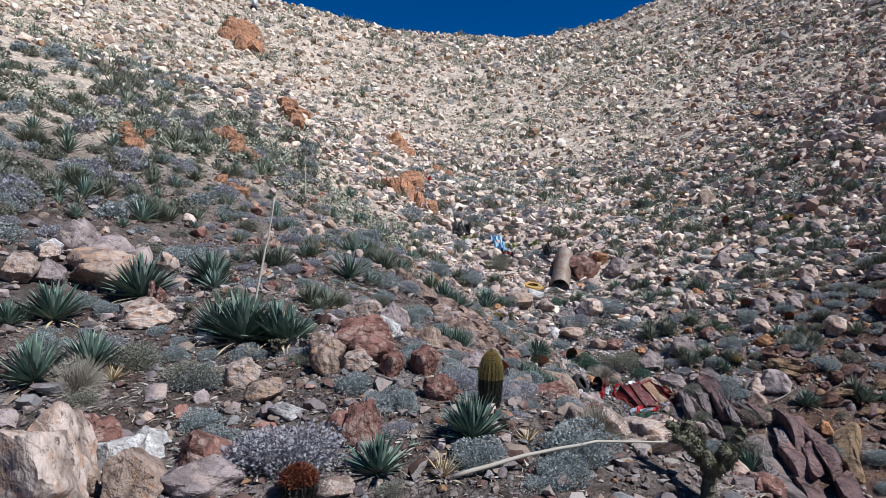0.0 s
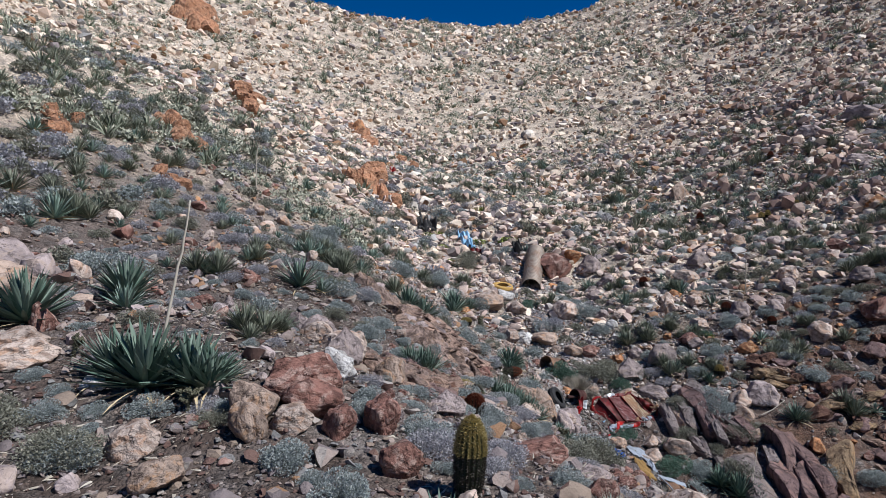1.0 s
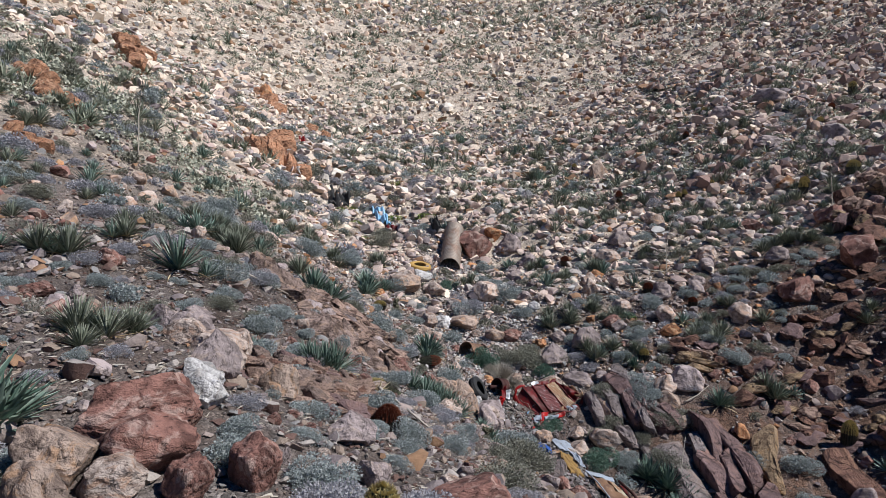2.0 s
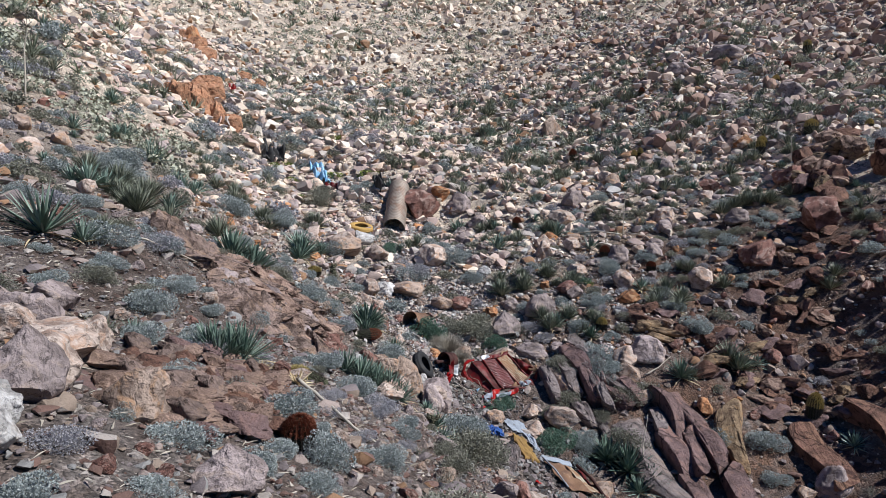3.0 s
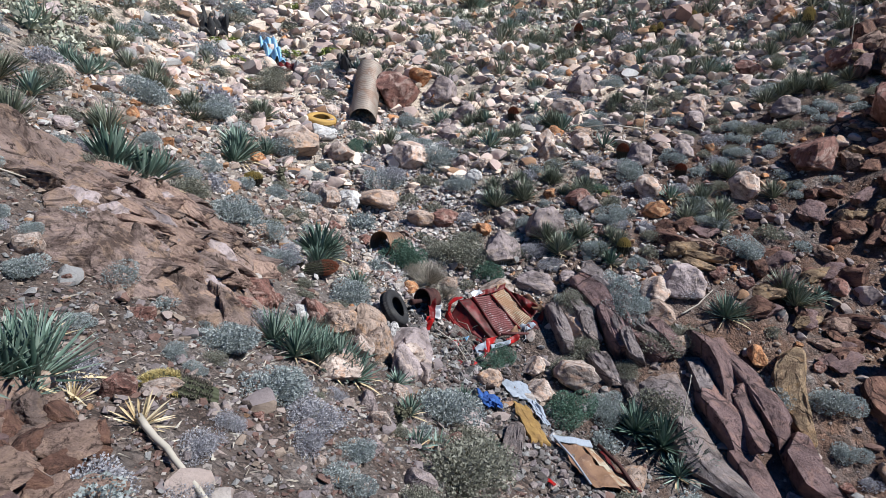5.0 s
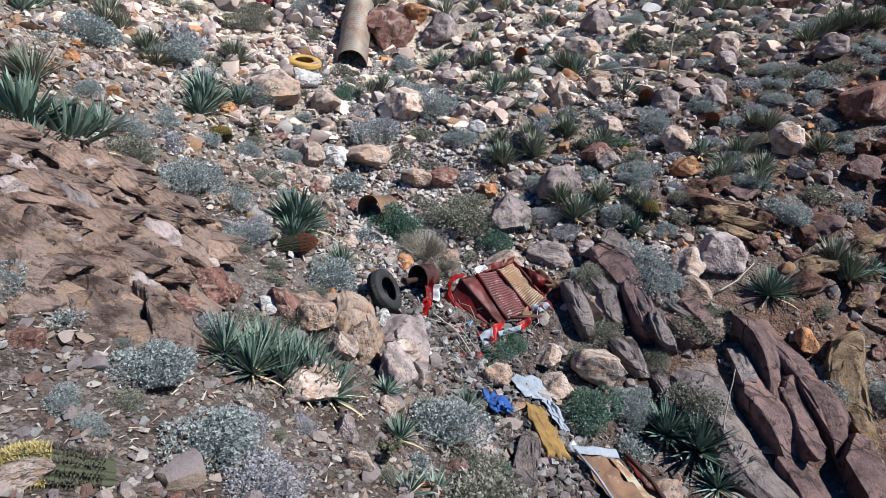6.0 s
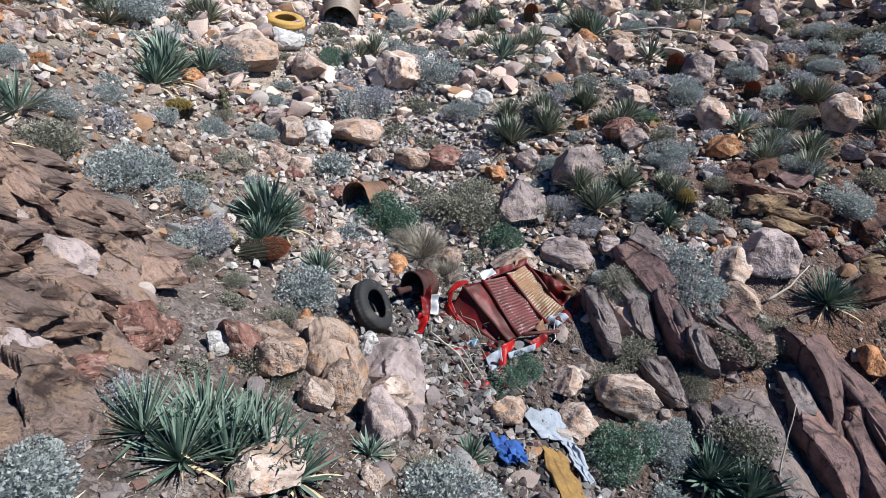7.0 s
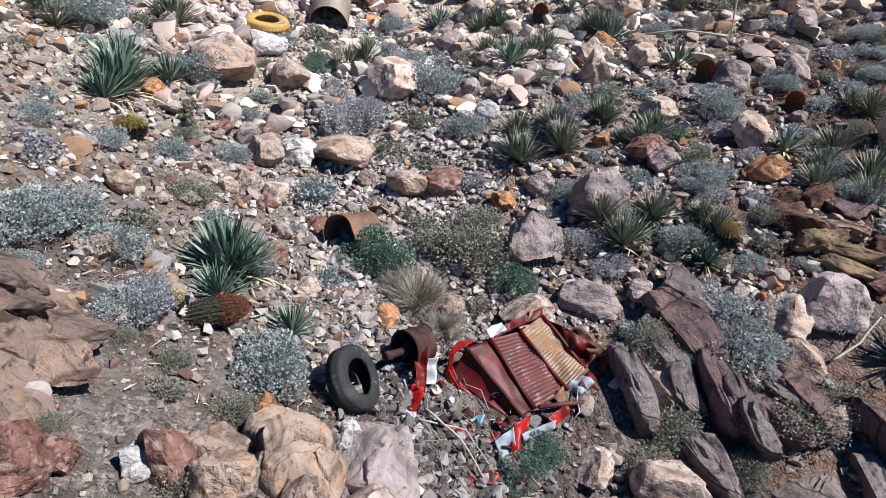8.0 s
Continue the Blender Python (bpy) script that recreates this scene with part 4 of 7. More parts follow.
def scraps():
    """Small torn bits strewn below the wreck."""
    rnd = random.Random(77)
    kinds = ((RED_PAINT, "small bright red torn metal scrap"), (WHITE_METAL, "small white torn metal scrap"), (RED_DARK, "small dark red torn metal scrap"), (BLACK, "small black rubber scrap"), (BLUE_PAINT, "small pale blue plastic scrap"), (RUST, "small rusty metal scrap"))
    for k in range(58):
        x, y = (rnd.gauss(4.9, 0.36), rnd.gauss(17.95, 0.30)) if k < 46 else (rnd.gauss(5.6, 0.4), rnd.gauss(15.9, 0.5))
        m, label = kinds[rnd.choice((0, 1, 2, 2, 2, 3, 3, 3, 3, 4, 5, 5, 5))]
        a, w = rnd.uniform(0, 6.28), rnd.uniform(0.03, 0.10)
        u, v = Vector((math.cos(a), math.sin(a), rnd.uniform(-0.4, 0.4))) * w, Vector((-math.sin(a), math.cos(a), rnd.uniform(-0.4, 0.4))) * w * rnd.uniform(0.3, 0.9)
        p = at(x, y, 0.05)
        s = sheet("metal_scrap", p - u - v, p + u - v * 0.6, p + u * 0.7 + v, p - u + v, m, None, "", 6, 6, 0.05, 0, 0, 90 + k)
        tagged(s, label, "scrap", "scraps below the wreck")


scraps()


def scrap_door():
    s = thing("scrap_door", at(6.2, 15.6), "bent rusty white door frame scrap on the gravel", "car part")
    a, b, c, d = at(5.74, 16.02, 0.14), at(6.36, 16.04, 0.16), at(6.62, 15.30, 0.12), at(5.90, 15.20, 0.12)
    sheet("skin", a, b, c, d, DUCT, s, "dull brown and tan inner skin", 14, 14, 0.05, 0, 0, 41)
    sheet("strip", at(6.20, 15.98, 0.20), at(6.34, 15.98, 0.20), at(6.60, 15.34, 0.16), at(6.42, 15.32, 0.16), CREST_OCHRE, s, "pale cream strip", 8, 14, 0.03, 0, 0, 42)
    sheet("sill", at(5.72, 16.06, 0.20), at(6.38, 16.12, 0.22), at(6.38, 16.02, 0.18), at(5.74, 15.96, 0.17), PALE_SHEET, s, "pale green-grey sill", 14, 5, 0.02, 0, 0, 43)
    rod("post", [a + Vector((0, 0, 0.03)), a.lerp(d, 0.5) + Vector((0, 0, 0.06)), d], 0.016, PALE_SHEET, s, "pale bent post", 6)
    rod("post", [b + Vector((0.12, 0, 0.03)), b.lerp(c, 0.5) + Vector((0.14, 0, 0.05)), c + Vector((0.10, 0, 0))], 0.03, RUST, s, "rusty post", 6)
    sheet("flap", at(6.44, 16.02, 0.14), at(6.58, 16.02, 0.14), at(6.84, 15.36, 0.12), at(6.68, 15.34, 0.12), RED_DARK, s, "dark red torn flap", 10, 14, 0.06, 0, 0, 44)
    settle(s)


scrap_door()
# scrap farther up the gully
drain = thing("drain_pipe", at(-24.55, 75.72), "white pipe end with a dark mouth on the far hillside", "pipe")
rod("pipe", [at(-24.55, 75.72, 0.2), at(-24.55, 75.9, 1.3)], 0.36, WHITE_METAL, drain, "", 16)
rod("mouth", [at(-24.55, 75.4, 0.05), at(-24.55, 75.6, 0.25)], 0.40, BLACK, drain, "dark mouth", 16)
settle(drain)
cloth("sheet_metal", ((1.90, 32.40), (2.50, 32.20), (2.76, 31.20), (2.20, 31.26)), BLUE_PAINT, "light blue painted body panel on gravel", "car part", 11.0, 0.02, 0.24)
cloth("black_sheet", ((-0.05, 33.30), (1.0, 33.20), (0.94, 32.50), (0.05, 32.60)), BLACK, "black rubber sheet heaped on gravel", "sheet", 12.0, 0.06, 0.42)
cloth("red_scrap", ((2.50, 31.20), (3.10, 31.10), (3.20, 30.76), (2.70, 30.80)), RED_DARK, "dark red metal scrap on gravel", "car part", 13.0, 0.02, 0.10)
cloth("black_scrap", ((4.40, 31.10), (4.72, 31.14), (4.96, 30.00), (4.60, 29.90)), BLACK, "black strip of trim beside the pipe", "car part", 14.0, 0.05, 0.3)
cloth("red_scrap", ((-1.62, 37.40), (-1.30, 37.36), (-1.28, 37.10), (-1.58, 37.10)), RED_PAINT, "bright red metal scrap below an outcrop", "car part", 15.0, 0.03, 0.25)


def grille():
    g = thing("grille", at(6.40, 20.20, 0.05), "small pale metal grille leaning on a boulder", "car part")
    for k in range(7):
        rod("bar", [(-0.16 + k * 0.05, 0, 0.0), (-0.12 + k * 0.05, 0.08, 0.30)], 0.007, WHITE_METAL, g, "", 5)
    for z in (0.0, 1.0):
        rod("frame", [(-0.18 + z * 0.04, z * 0.08, z * 0.30), (0.16 + z * 0.04, z * 0.08, z * 0.30)], 0.010, WHITE_METAL, g, "", 5)


grille()

BOULDERS_PALE = [(2.69, 24.81, 1.05, 0.66), (3.82, 24.74, 0.78, 0.56), (5.45, 24.05, 0.85, 0.77), (10.61, 21.37, 0.63, 0.57), (9.62, 22.43, 0.58, 0.48), (9.08, 23.76, 0.62, 0.62), (2.0, 19.49, 0.33, 0.29), (1.66, 19.14, 0.19, 0.17), (6.19, 17.59, 0.52, 0.3), (3.76, 16.84, 0.59, 0.38), (2.64, 15.51, 0.58, 0.35), (6.05, 17.09, 0.55, 0.32), (12.59, 20.56, 0.71, 0.65), (-2.14, 7.0, 0.42, 0.31), (2.52, 6.81, 0.67, 0.4), (-6.4, 9.19, 0.51, 0.49), (-0.71, 11.02, 0.28, 0.36), (-0.75, 9.75, 0.51, 0.42), (-4.14, 8.55, 0.63, 0.33), (6.08, 19.3, 0.69, 0.35), (1.8, 6.07, 0.36, 0.33), (-2.45, 4.0, 0.66, 0.7)]
BOULDERS_PALE += [(14.4, 35.8, 0.91, 0.79), (19.6, 27.92, 0.78, 0.69), (9.67, 29.52, 0.58, 0.58), (14.07, 29.05, 0.59, 0.59), (18.74, 29.26, 0.72, 0.62), (9.27, 24.32, 0.61, 0.54), (10.13, 23.88, 0.53, 0.43)]
BOULDERS_WHITE = [(3.5, 25.78, 0.64, 0.47), (3.73, 22.87, 0.54, 0.41), (3.69, 17.74, 0.19, 0.22), (2.34, 17.01, 0.29, 0.23), (-2.41, 4.81, 0.38, 0.34), (-2.35, 5.26, 0.35, 0.24), (-1.37, 5.99, 0.36, 0.15), (-0.71, 9.0, 0.34, 0.33), (-6.91, 10.74, 0.4, 0.34), (3.78, 17.88, 0.21, 0.23), (2.35, 17.16, 0.23, 0.19), (3.7, 22.96, 0.53, 0.39), (-2.98, 8.02, 0.25, 0.13)]
BOULDERS_TAN = [(4.35, 22.79, 0.96, 0.5), (5.18, 21.98, 0.59, 0.41), (1.81, 19.21, 0.25, 0.3), (2.77, 17.09, 0.43, 0.43), (8.77, 17.99, 0.58, 0.45), (5.16, 19.63, 0.37, 0.33), (3.33, 16.79, 0.44, 0.47), (2.8, 16.89, 0.46, 0.46), (5.18, 17.12, 0.44, 0.32), (-0.12, 9.91, 0.41, 0.41), (-1.72, 6.47, 0.39, 0.27), (-2.03, 4.33, 0.43, 0.41), (13.96, 28.35, 0.73, 0.57), (-1.28, 7.48, 0.47, 0.42), (-5.74, 10.23, 1.13, 0.56), (2.67, 24.49, 1.06, 0.65), (14.25, 35.21, 1.02, 1.02)]
BOULDERS_RED = [(6.1, 28.66, 1.47, 1.21), (5.75, 21.89, 0.68, 0.4), (2.51, 17.03, 0.45, 0.41), (1.93, 16.88, 0.25, 0.21), (1.79, 16.7, 0.38, 0.38), (1.95, 16.89, 0.2, 0.2), (1.74, 16.62, 0.32, 0.18), (1.51, 15.96, 0.44, 0.23), (-2.76, 5.1, 0.45, 0.37), (-1.77, 5.04, 0.61, 0.3), (-0.56, 5.37, 0.37, 0.44), (-0.97, 8.06, 0.8, 0.48), (-0.5, 7.46, 0.31, 0.34), (-0.07, 7.74, 0.39, 0.42), (0.09, 6.92, 0.37, 0.32), (1.43, 7.83, 0.65, 0.3), (-4.29, 9.32, 0.36, 0.36), (14.58, 20.61, 1.08, 0.74), (8.83, 21.49, 0.56, 0.44), (16.82, 20.45, 1.45, 1.07), (18.81, 24.11, 1.29, 0.86), (16.52, 25.52, 0.81, 0.57)]
BOULDERS_ORANGE = [(10.29, 20.67, 0.63, 0.45), (6.45, 21.38, 0.35, 0.29), (7.01, 29.66, 0.75, 0.55), (19.68, 27.95, 0.75, 0.63), (3.15, 18.81, 0.32, 0.21), (7.43, 28.91, 0.58, 0.47), (-4.08, 43.92, 0.8, 1.2)]
BOULDERS_MAUVE = [(6.54, 20.21, 0.73, 0.73), (7.72, 20.67, 0.84, 0.66), (7.08, 21.47, 0.43, 0.34), (11.2, 22.82, 0.71, 0.59), (12.31, 22.63, 0.61, 0.51), (9.52, 18.29, 0.86, 0.69), (7.51, 28.83, 0.97, 0.85), (-6.41, 11.83, 0.87, 0.56), (-6.13, 9.54, 0.54, 0.44), (-7.11, 12.07, 0.78, 0.67), (6.9, 19.38, 0.75, 0.31), (11.19, 22.99, 0.56, 0.52), (-1.34, 11.32, 0.53, 0.41), (-1.59, 4.46, 0.61, 0.28), (7.34, 27.62, 0.5, 0.38), (21.4, 31.14, 1.3, 0.6), (21.27, 34.79, 1.3, 0.7), (16.59, 28.56, 0.78, 0.6), (12.63, 23.13, 0.6, 0.35), (23.92, 34.4, 1.73, 0.87), (23.82, 29.7, 1.26, 0.85)]
AGAVES_GREEN = [(2.92, 19.9, 0.82), (2.71, 19.32, 0.64), (3.36, 19.17, 0.6), (1.28, 22.81, 0.78), (1.93, 24.28, 0.75), (2.36, 15.71, 1.14), (7.73, 16.21, 0.92), (10.09, 17.9, 0.8), (4.54, 16.65, 0.47), (3.46, 15.44, 0.44), (0.24, 13.09, 0.82), (2.77, 19.8, 0.94), (-4.11, 6.44, 0.77), (-3.84, 6.98, 0.74), (-0.31, 4.92, 0.51), (0.44, 5.63, 0.66), (-5.26, 8.49, 0.86), (-5.54, 8.01, 0.52), (-4.59, 9.58, 1.27), (-4.18, 11.32, 0.98), (-2.5, 8.12, 1.18), (-1.86, 8.1, 0.7), (-0.12, 18.32, 1.13), (0.25, 18.44, 0.98), (1.36, 23.34, 1.14), (8.58, 19.6, 0.51)]
AGAVES_SLOPE = [(7.86, 20.2, 0.68), (8.31, 20.12, 0.83), (8.73, 20.1, 0.68), (8.06, 22.9, 0.84), (8.51, 22.57, 0.83), (9.02, 22.38, 0.83), (6.95, 22.3, 0.7), (7.54, 22.03, 0.61), (11.33, 21.01, 0.95), (7.85, 25.36, 0.99), (8.66, 25.06, 0.93), (10.35, 25.71, 1.1), (10.64, 23.81, 0.83), (8.21, 27.67, 1.14), (4.97, 25.98, 0.87), (1.55, 26.18, 1.09), (0.68, 24.85, 1.22), (-0.47, 25.96, 1.19), (-1.64, 24.53, 1.2), (-1.2, 26.48, 0.9), (-1.66, 18.72, 1.27), (-2.09, 19.19, 0.87), (15.96, 23.42, 2.17), (11.34, 18.03, 1.06), (14.32, 29.0, 1.25), (15.82, 28.44, 1.65), (12.41, 30.7, 1.96), (11.89, 32.33, 1.84), (-2.81, 20.13, 1.1), (-1.88, 20.02, 1.09), (-2.23, 14.66, 1.06)]
AGAVES_FAR = [(-1.95, 10.35, 0.75), (-3.54, 15.65, 0.85), (-9.81, 24.06, 1.54), (-13.29, 22.43, 1.24), (-12.16, 18.06, 1.17), (-11.5, 18.63, 1.03), (-8.2, 22.73, 0.93), (-7.96, 25.16, 1.61), (7.93, 20.41, 1.28), (7.32, 22.5, 1.61), (13.41, 32.6, 2.63), (15.32, 32.98, 2.65), (15.65, 29.69, 2.65), (12.55, 31.16, 2.23), (9.37, 34.88, 2.51), (21.1, 33.81, 1.81), (3.48, 37.22, 2.35), (7.9, 44.45, 2.4), (11.19, 20.12, 1.25), (-7.75, 15.71, 1.3), (-7.18, 16.05, 1.03), (-9.26, 15.91, 1.17), (-3.97, 14.22, 1.04), (-3.29, 25.47, 1.39), (15.35, 19.26, 0.94), (17.52, 23.42, 1.36), (20.98, 26.33, 2.1)]
SHRUBS_SILVER = [(3.11, 18.32, 0.9), (2.11, 18.73, 0.7), (1.48, 19.47, 0.81), (2.08, 21.88, 0.61), (1.49, 21.52, 0.56), (4.64, 23.52, 1.14), (8.1, 18.34, 0.9), (7.3, 18.7, 0.75), (8.53, 17.49, 0.96), (7.23, 20.25, 0.63), (1.32, 18.61, 0.39), (5.64, 26.04, 0.88), (6.15, 25.83, 0.77), (7.4, 19.78, 0.5), (10.55, 22.24, 0.89), (6.44, 23.01, 0.73), (6.15, 24.08, 1.08), (2.79, 22.49, 0.55), (2.97, 23.67, 0.52), (9.28, 20.76, 0.65), (9.63, 18.39, 0.67), (1.66, 15.77, 0.58), (1.5, 15.17, 0.37), (7.12, 16.83, 0.6), (1.42, 15.03, 0.47), (0.96, 11.57, 0.67), (-0.04, 12.79, 0.61), (0.43, 12.6, 0.33), (1.37, 12.73, 0.41), (2.17, 13.77, 0.63), (2.39, 12.93, 0.45), (1.4, 14.73, 0.69)]
SHRUBS_BANK = [(0.46, 15.21, 0.5), (1.31, 19.01, 0.88), (1.03, 16.22, 0.44), (2.03, 18.53, 0.68), (-1.01, 16.04, 0.64), (0.55, 24.65, 1.13), (-0.56, 23.5, 1.16), (-2.83, 21.9, 1.18), (3.73, 30.09, 0.97), (4.75, 23.66, 1.03), (11.38, 19.03, 1.0), (8.2, 18.49, 1.03), (9.94, 16.37, 0.82), (10.98, 15.87, 0.91), (10.7, 15.3, 0.58), (7.02, 16.65, 0.68), (-1.08, 4.82, 0.96), (1.36, 5.32, 0.71), (1.15, 4.94, 0.49), (-0.84, 6.88, 0.53), (-3.16, 7.46, 0.41), (-2.61, 6.76, 0.49), (-0.33, 6.22, 0.51), (0.38, 7.39, 0.53), (-0.3, 8.38, 0.38), (-5.31, 12.82, 1.29), (-1.5, 7.69, 0.42), (-2.3, 7.64, 0.42), (-2.16, 5.89, 0.48), (8.09, 18.29, 1.31)]
SHRUBS_BANK += [(0.94, 7.02, 0.44), (0.5, 5.07, 0.5), (-3.04, 21.8, 1.01), (-0.79, 13.68, 0.69), (-0.14, 13.16, 0.67), (-0.67, 12.74, 0.61), (-0.07, 11.4, 0.5), (0.94, 11.88, 0.58), (0.17, 9.58, 0.51), (1.22, 10.33, 0.55), (1.85, 14.02, 0.67), (2.49, 13.42, 0.42), (4.03, 15.59, 0.94), (-1.61, 15.04, 0.79), (-1.11, 15.99, 0.73), (-0.22, 9.82, 0.25), (1.83, 19.16, 0.71), (-0.15, 16.01, 0.68), (-0.61, 14.81, 0.51), (0.42, 15.78, 0.59), (-2.21, 16.34, 0.65), (0.47, 13.23, 0.5), (2.96, 19.88, 0.64), (-0.04, 13.39, 0.46), (0.37, 11.67, 0.42)]
SHRUBS_GREEN = [(4.45, 20.49, 0.76), (5.35, 17.63, 0.47), (6.35, 16.64, 0.76), (6.07, 19.88, 0.63), (4.5, 20.48, 0.75), (4.29, 25.63, 0.52), (5.56, 17.84, 0.52), (9.57, 22.09, 0.45), (4.49, 20.45, 0.92), (4.17, 25.21, 0.47)]
SHRUBS_TWIG = [(5.77, 20.32, 1.34), (2.83, 17.73, 0.42), (7.17, 17.82, 0.65), (5.44, 20.5, 0.87), (5.97, 20.91, 0.87), (-2.64, 6.76, 0.62), (-3.45, 7.09, 0.58), (0.46, 11.35, 0.42), (3.54, 13.48, 0.95), (4.24, 15.18, 0.61), (3.92, 16.03, 0.45), (2.38, 20.98, 0.6), (2.38, 18.15, 0.32), (2.41, 30.2, 1.53), (2.13, 29.46, 2.13), (9.04, 17.55, 0.65)]
GRASS_DEAD = [(4.87, 19.83, 0.67), (5.05, 19.35, 0.51), (1.64, 5.96, 0.48), (-3.7, 6.36, 0.52), (4.61, 20.08, 0.41)]
BARRELS = [(8.95, 19.76, 0.21, 0.33), (1.06, 13.78, 0.32, 0.37), (1.02, 10.62, 0.2, 0.26), (0.64, 6.63, 0.20, 0.6), (-0.83, 4.49, 0.21, 0.24), (11.85, 22.13, 0.21, 0.3), (10.86, 23.24, 0.24, 0.38), (12.39, 16.31, 0.26, 0.64), (1.67, 22.11, 0.29, 0.24), (9.19, 26.78, 0.24, 0.39), (20.14, 27.43, 0.29, 0.49), (21.7, 26.54, 0.4, 0.6)]
SHRUBS_NEAR = [(-3.15, 7.44, 0.4), (-2.78, 7.01, 0.47), (-2.77, 6.65, 0.41), (-3.26, 7.89, 0.27), (-2.78, 7.65, 0.29), (-2.31, 7.72, 0.35), (-1.76, 7.71, 0.4), (-0.91, 7.23, 0.47), (-0.34, 8.4, 0.42), (-1.25, 8.78, 0.27), (-1.56, 9.47, 0.32), (-1.8, 9.25, 0.28), (-5.38, 12.65, 0.97), (-3.28, 9.58, 0.52), (-4.17, 16.68, 0.74), (0.29, 7.88, 0.55), (-0.3, 6.95, 0.17), (-2.1, 12.61, 0.54), (1.0, 7.38, 0.51), (3.83, 15.71, 1.66), (0.57, 7.81, 0.27), (8.25, 18.58, 1.01), (8.68, 17.82, 0.81), (9.92, 16.48, 0.88)]
BARRELS_SLOPE = [(14.09, 32.47, 0.38, 0.72), (15.98, 30.29, 0.29, 0.63), (16.23, 30.26, 0.29, 0.63), (19.84, 27.1, 0.38, 0.8), (25.84, 32.61, 0.36, 0.61), (24.32, 31.62, 0.37, 0.59), (28.44, 34.11, 0.47, 0.83), (17.56, 30.16, 0.27, 0.54), (18.91, 34.78, 0.34, 0.57), (20.92, 36.3, 0.36, 0.48), (22.94, 25.02, 0.3, 0.51), (13.48, 36.99, 0.29, 0.47)]


# ---- boulders at their places ----
for kind, rows in (("PALE", BOULDERS_PALE), ("WHITE", BOULDERS_WHITE), ("TAN", BOULDERS_TAN), ("RED", BOULDERS_RED), ("ORANGE", BOULDERS_ORANGE), ("MAUVE", BOULDERS_MAUVE)):
    for k, (x, y, w, h) in enumerate(rows):
        boulder(kind, x, y, w, h, k)

boulder("PALE", 5.54, 24.49, 0.59, 0.45, 43)
boulder("PALE", 3.28, 22.62, 0.49, 0.49, 44)
boulder("PALE", 7.27, 23.74, 0.39, 0.29, 45)
boulder("PALE", 4.66, 22.32, 0.33, 0.28, 46)
boulder("PALE", 3.58, 19.86, 0.31, 0.19, 47)
boulder("PALE", 12.06, 23.07, 0.41, 0.30, 48)
boulder("PALE", 3.37, 20.77, 0.25, 0.21, 49)
boulder("PALE", 2.35, 20.11, 0.20, 0.14, 50)
boulder("ORANGE", 1.75, 23.59, 0.45, 0.30, 51)
boulder("ORANGE", 9.76, 24.78, 0.43, 0.39, 52)
boulder("MAUVE", 8.90, 21.22, 0.50, 0.38, 53)
boulder("MAUVE", 7.59, 19.32, 0.41, 0.25, 54)
boulder("MAUVE", 8.63, 18.94, 0.38, 0.27, 55)
boulder("MAUVE", 7.35, 24.92, 0.42, 0.34, 56)
boulder("MAUVE", 13.57, 23.94, 0.60, 0.44, 57)
boulder("MAUVE", 7.19, 26.64, 0.71, 0.47, 58)
boulder("MAUVE", 7.73, 22.48, 0.40, 0.32, 59)
boulder("MAUVE", 6.71, 23.92, 0.49, 0.39, 60)
boulder("TAN", 10.37, 24.47, 0.54, 0.32, 61)
boulder("TAN", 8.90, 17.43, 0.42, 0.36, 62)
boulder("PALE", 1.07, 13.45, 0.31, 0.11, 90)
boulder("PALE", 1.33, 13.75, 0.22, 0.10, 91)
boulder("PALE", 2.95, 14.55, 0.27, 0.23, 92)
boulder("PALE", 10.76, 25.96, 0.89, 0.60, 93)
boulder("PALE", 13.88, 24.42, 0.72, 0.57, 94)
boulder("PALE", 6.76, 17.28, 0.73, 0.49, 95)
boulder("PALE", 3.08, 16.63, 0.32, 0.38, 96)
boulder("PALE", 9.01, 18.37, 0.74, 0.46, 97)
boulder("MAUVE", 3.70, 16.52, 0.46, 0.59, 98)
boulder("MAUVE", 2.65, 15.74, 0.43, 0.27, 99)
boulder("MAUVE", 11.76, 27.31, 0.88, 0.64, 100)
boulder("MAUVE", 8.02, 27.63, 0.79, 0.63, 101)
boulder("MAUVE", 15.40, 22.66, 0.79, 0.53, 102)
boulder("MAUVE", 11.52, 14.67, 0.63, 0.63, 139)
boulder("MAUVE", 0.56, 17.53, 0.60, 0.36, 140)
boulder("MAUVE", 0.19, 16.37, 0.53, 0.36, 141)
boulder("RED", -0.83, 7.69, 0.62, 0.36, 142)
boulder("RED", -0.68, 8.23, 0.25, 0.21, 143)
boulder("RED", -3.35, 12.11, 0.43, 0.21, 144)
boulder("RED", -3.14, 14.04, 0.45, 0.27, 145)
boulder("PALE", -0.92, 7.47, 0.38, 0.24, 146)
boulder("PALE", -0.85, 10.41, 0.63, 0.37, 147)
boulder("PALE", -1.22, 10.66, 0.43, 0.31, 148)
boulder("WHITE", -0.68, 8.70, 0.41, 0.32, 149)
boulder("TAN", -0.19, 10.22, 0.42, 0.30, 150)
boulder("TAN", -0.91, 8.37, 0.34, 0.21, 151)
boulder("MAUVE", 0.58, 8.96, 0.40, 0.32, 152)
boulder("MAUVE", -3.06, 12.54, 0.30, 0.21, 153)
boulder("PALE", -2.62, 4.28, 0.59, 0.74, 177)
boulder("PALE", -3.96, 8.35, 0.69, 0.31, 178)
boulder("PALE", 2.22, 6.20, 0.66, 0.33, 179)
boulder("PALE", 1.47, 6.16, 0.22, 0.25, 180)
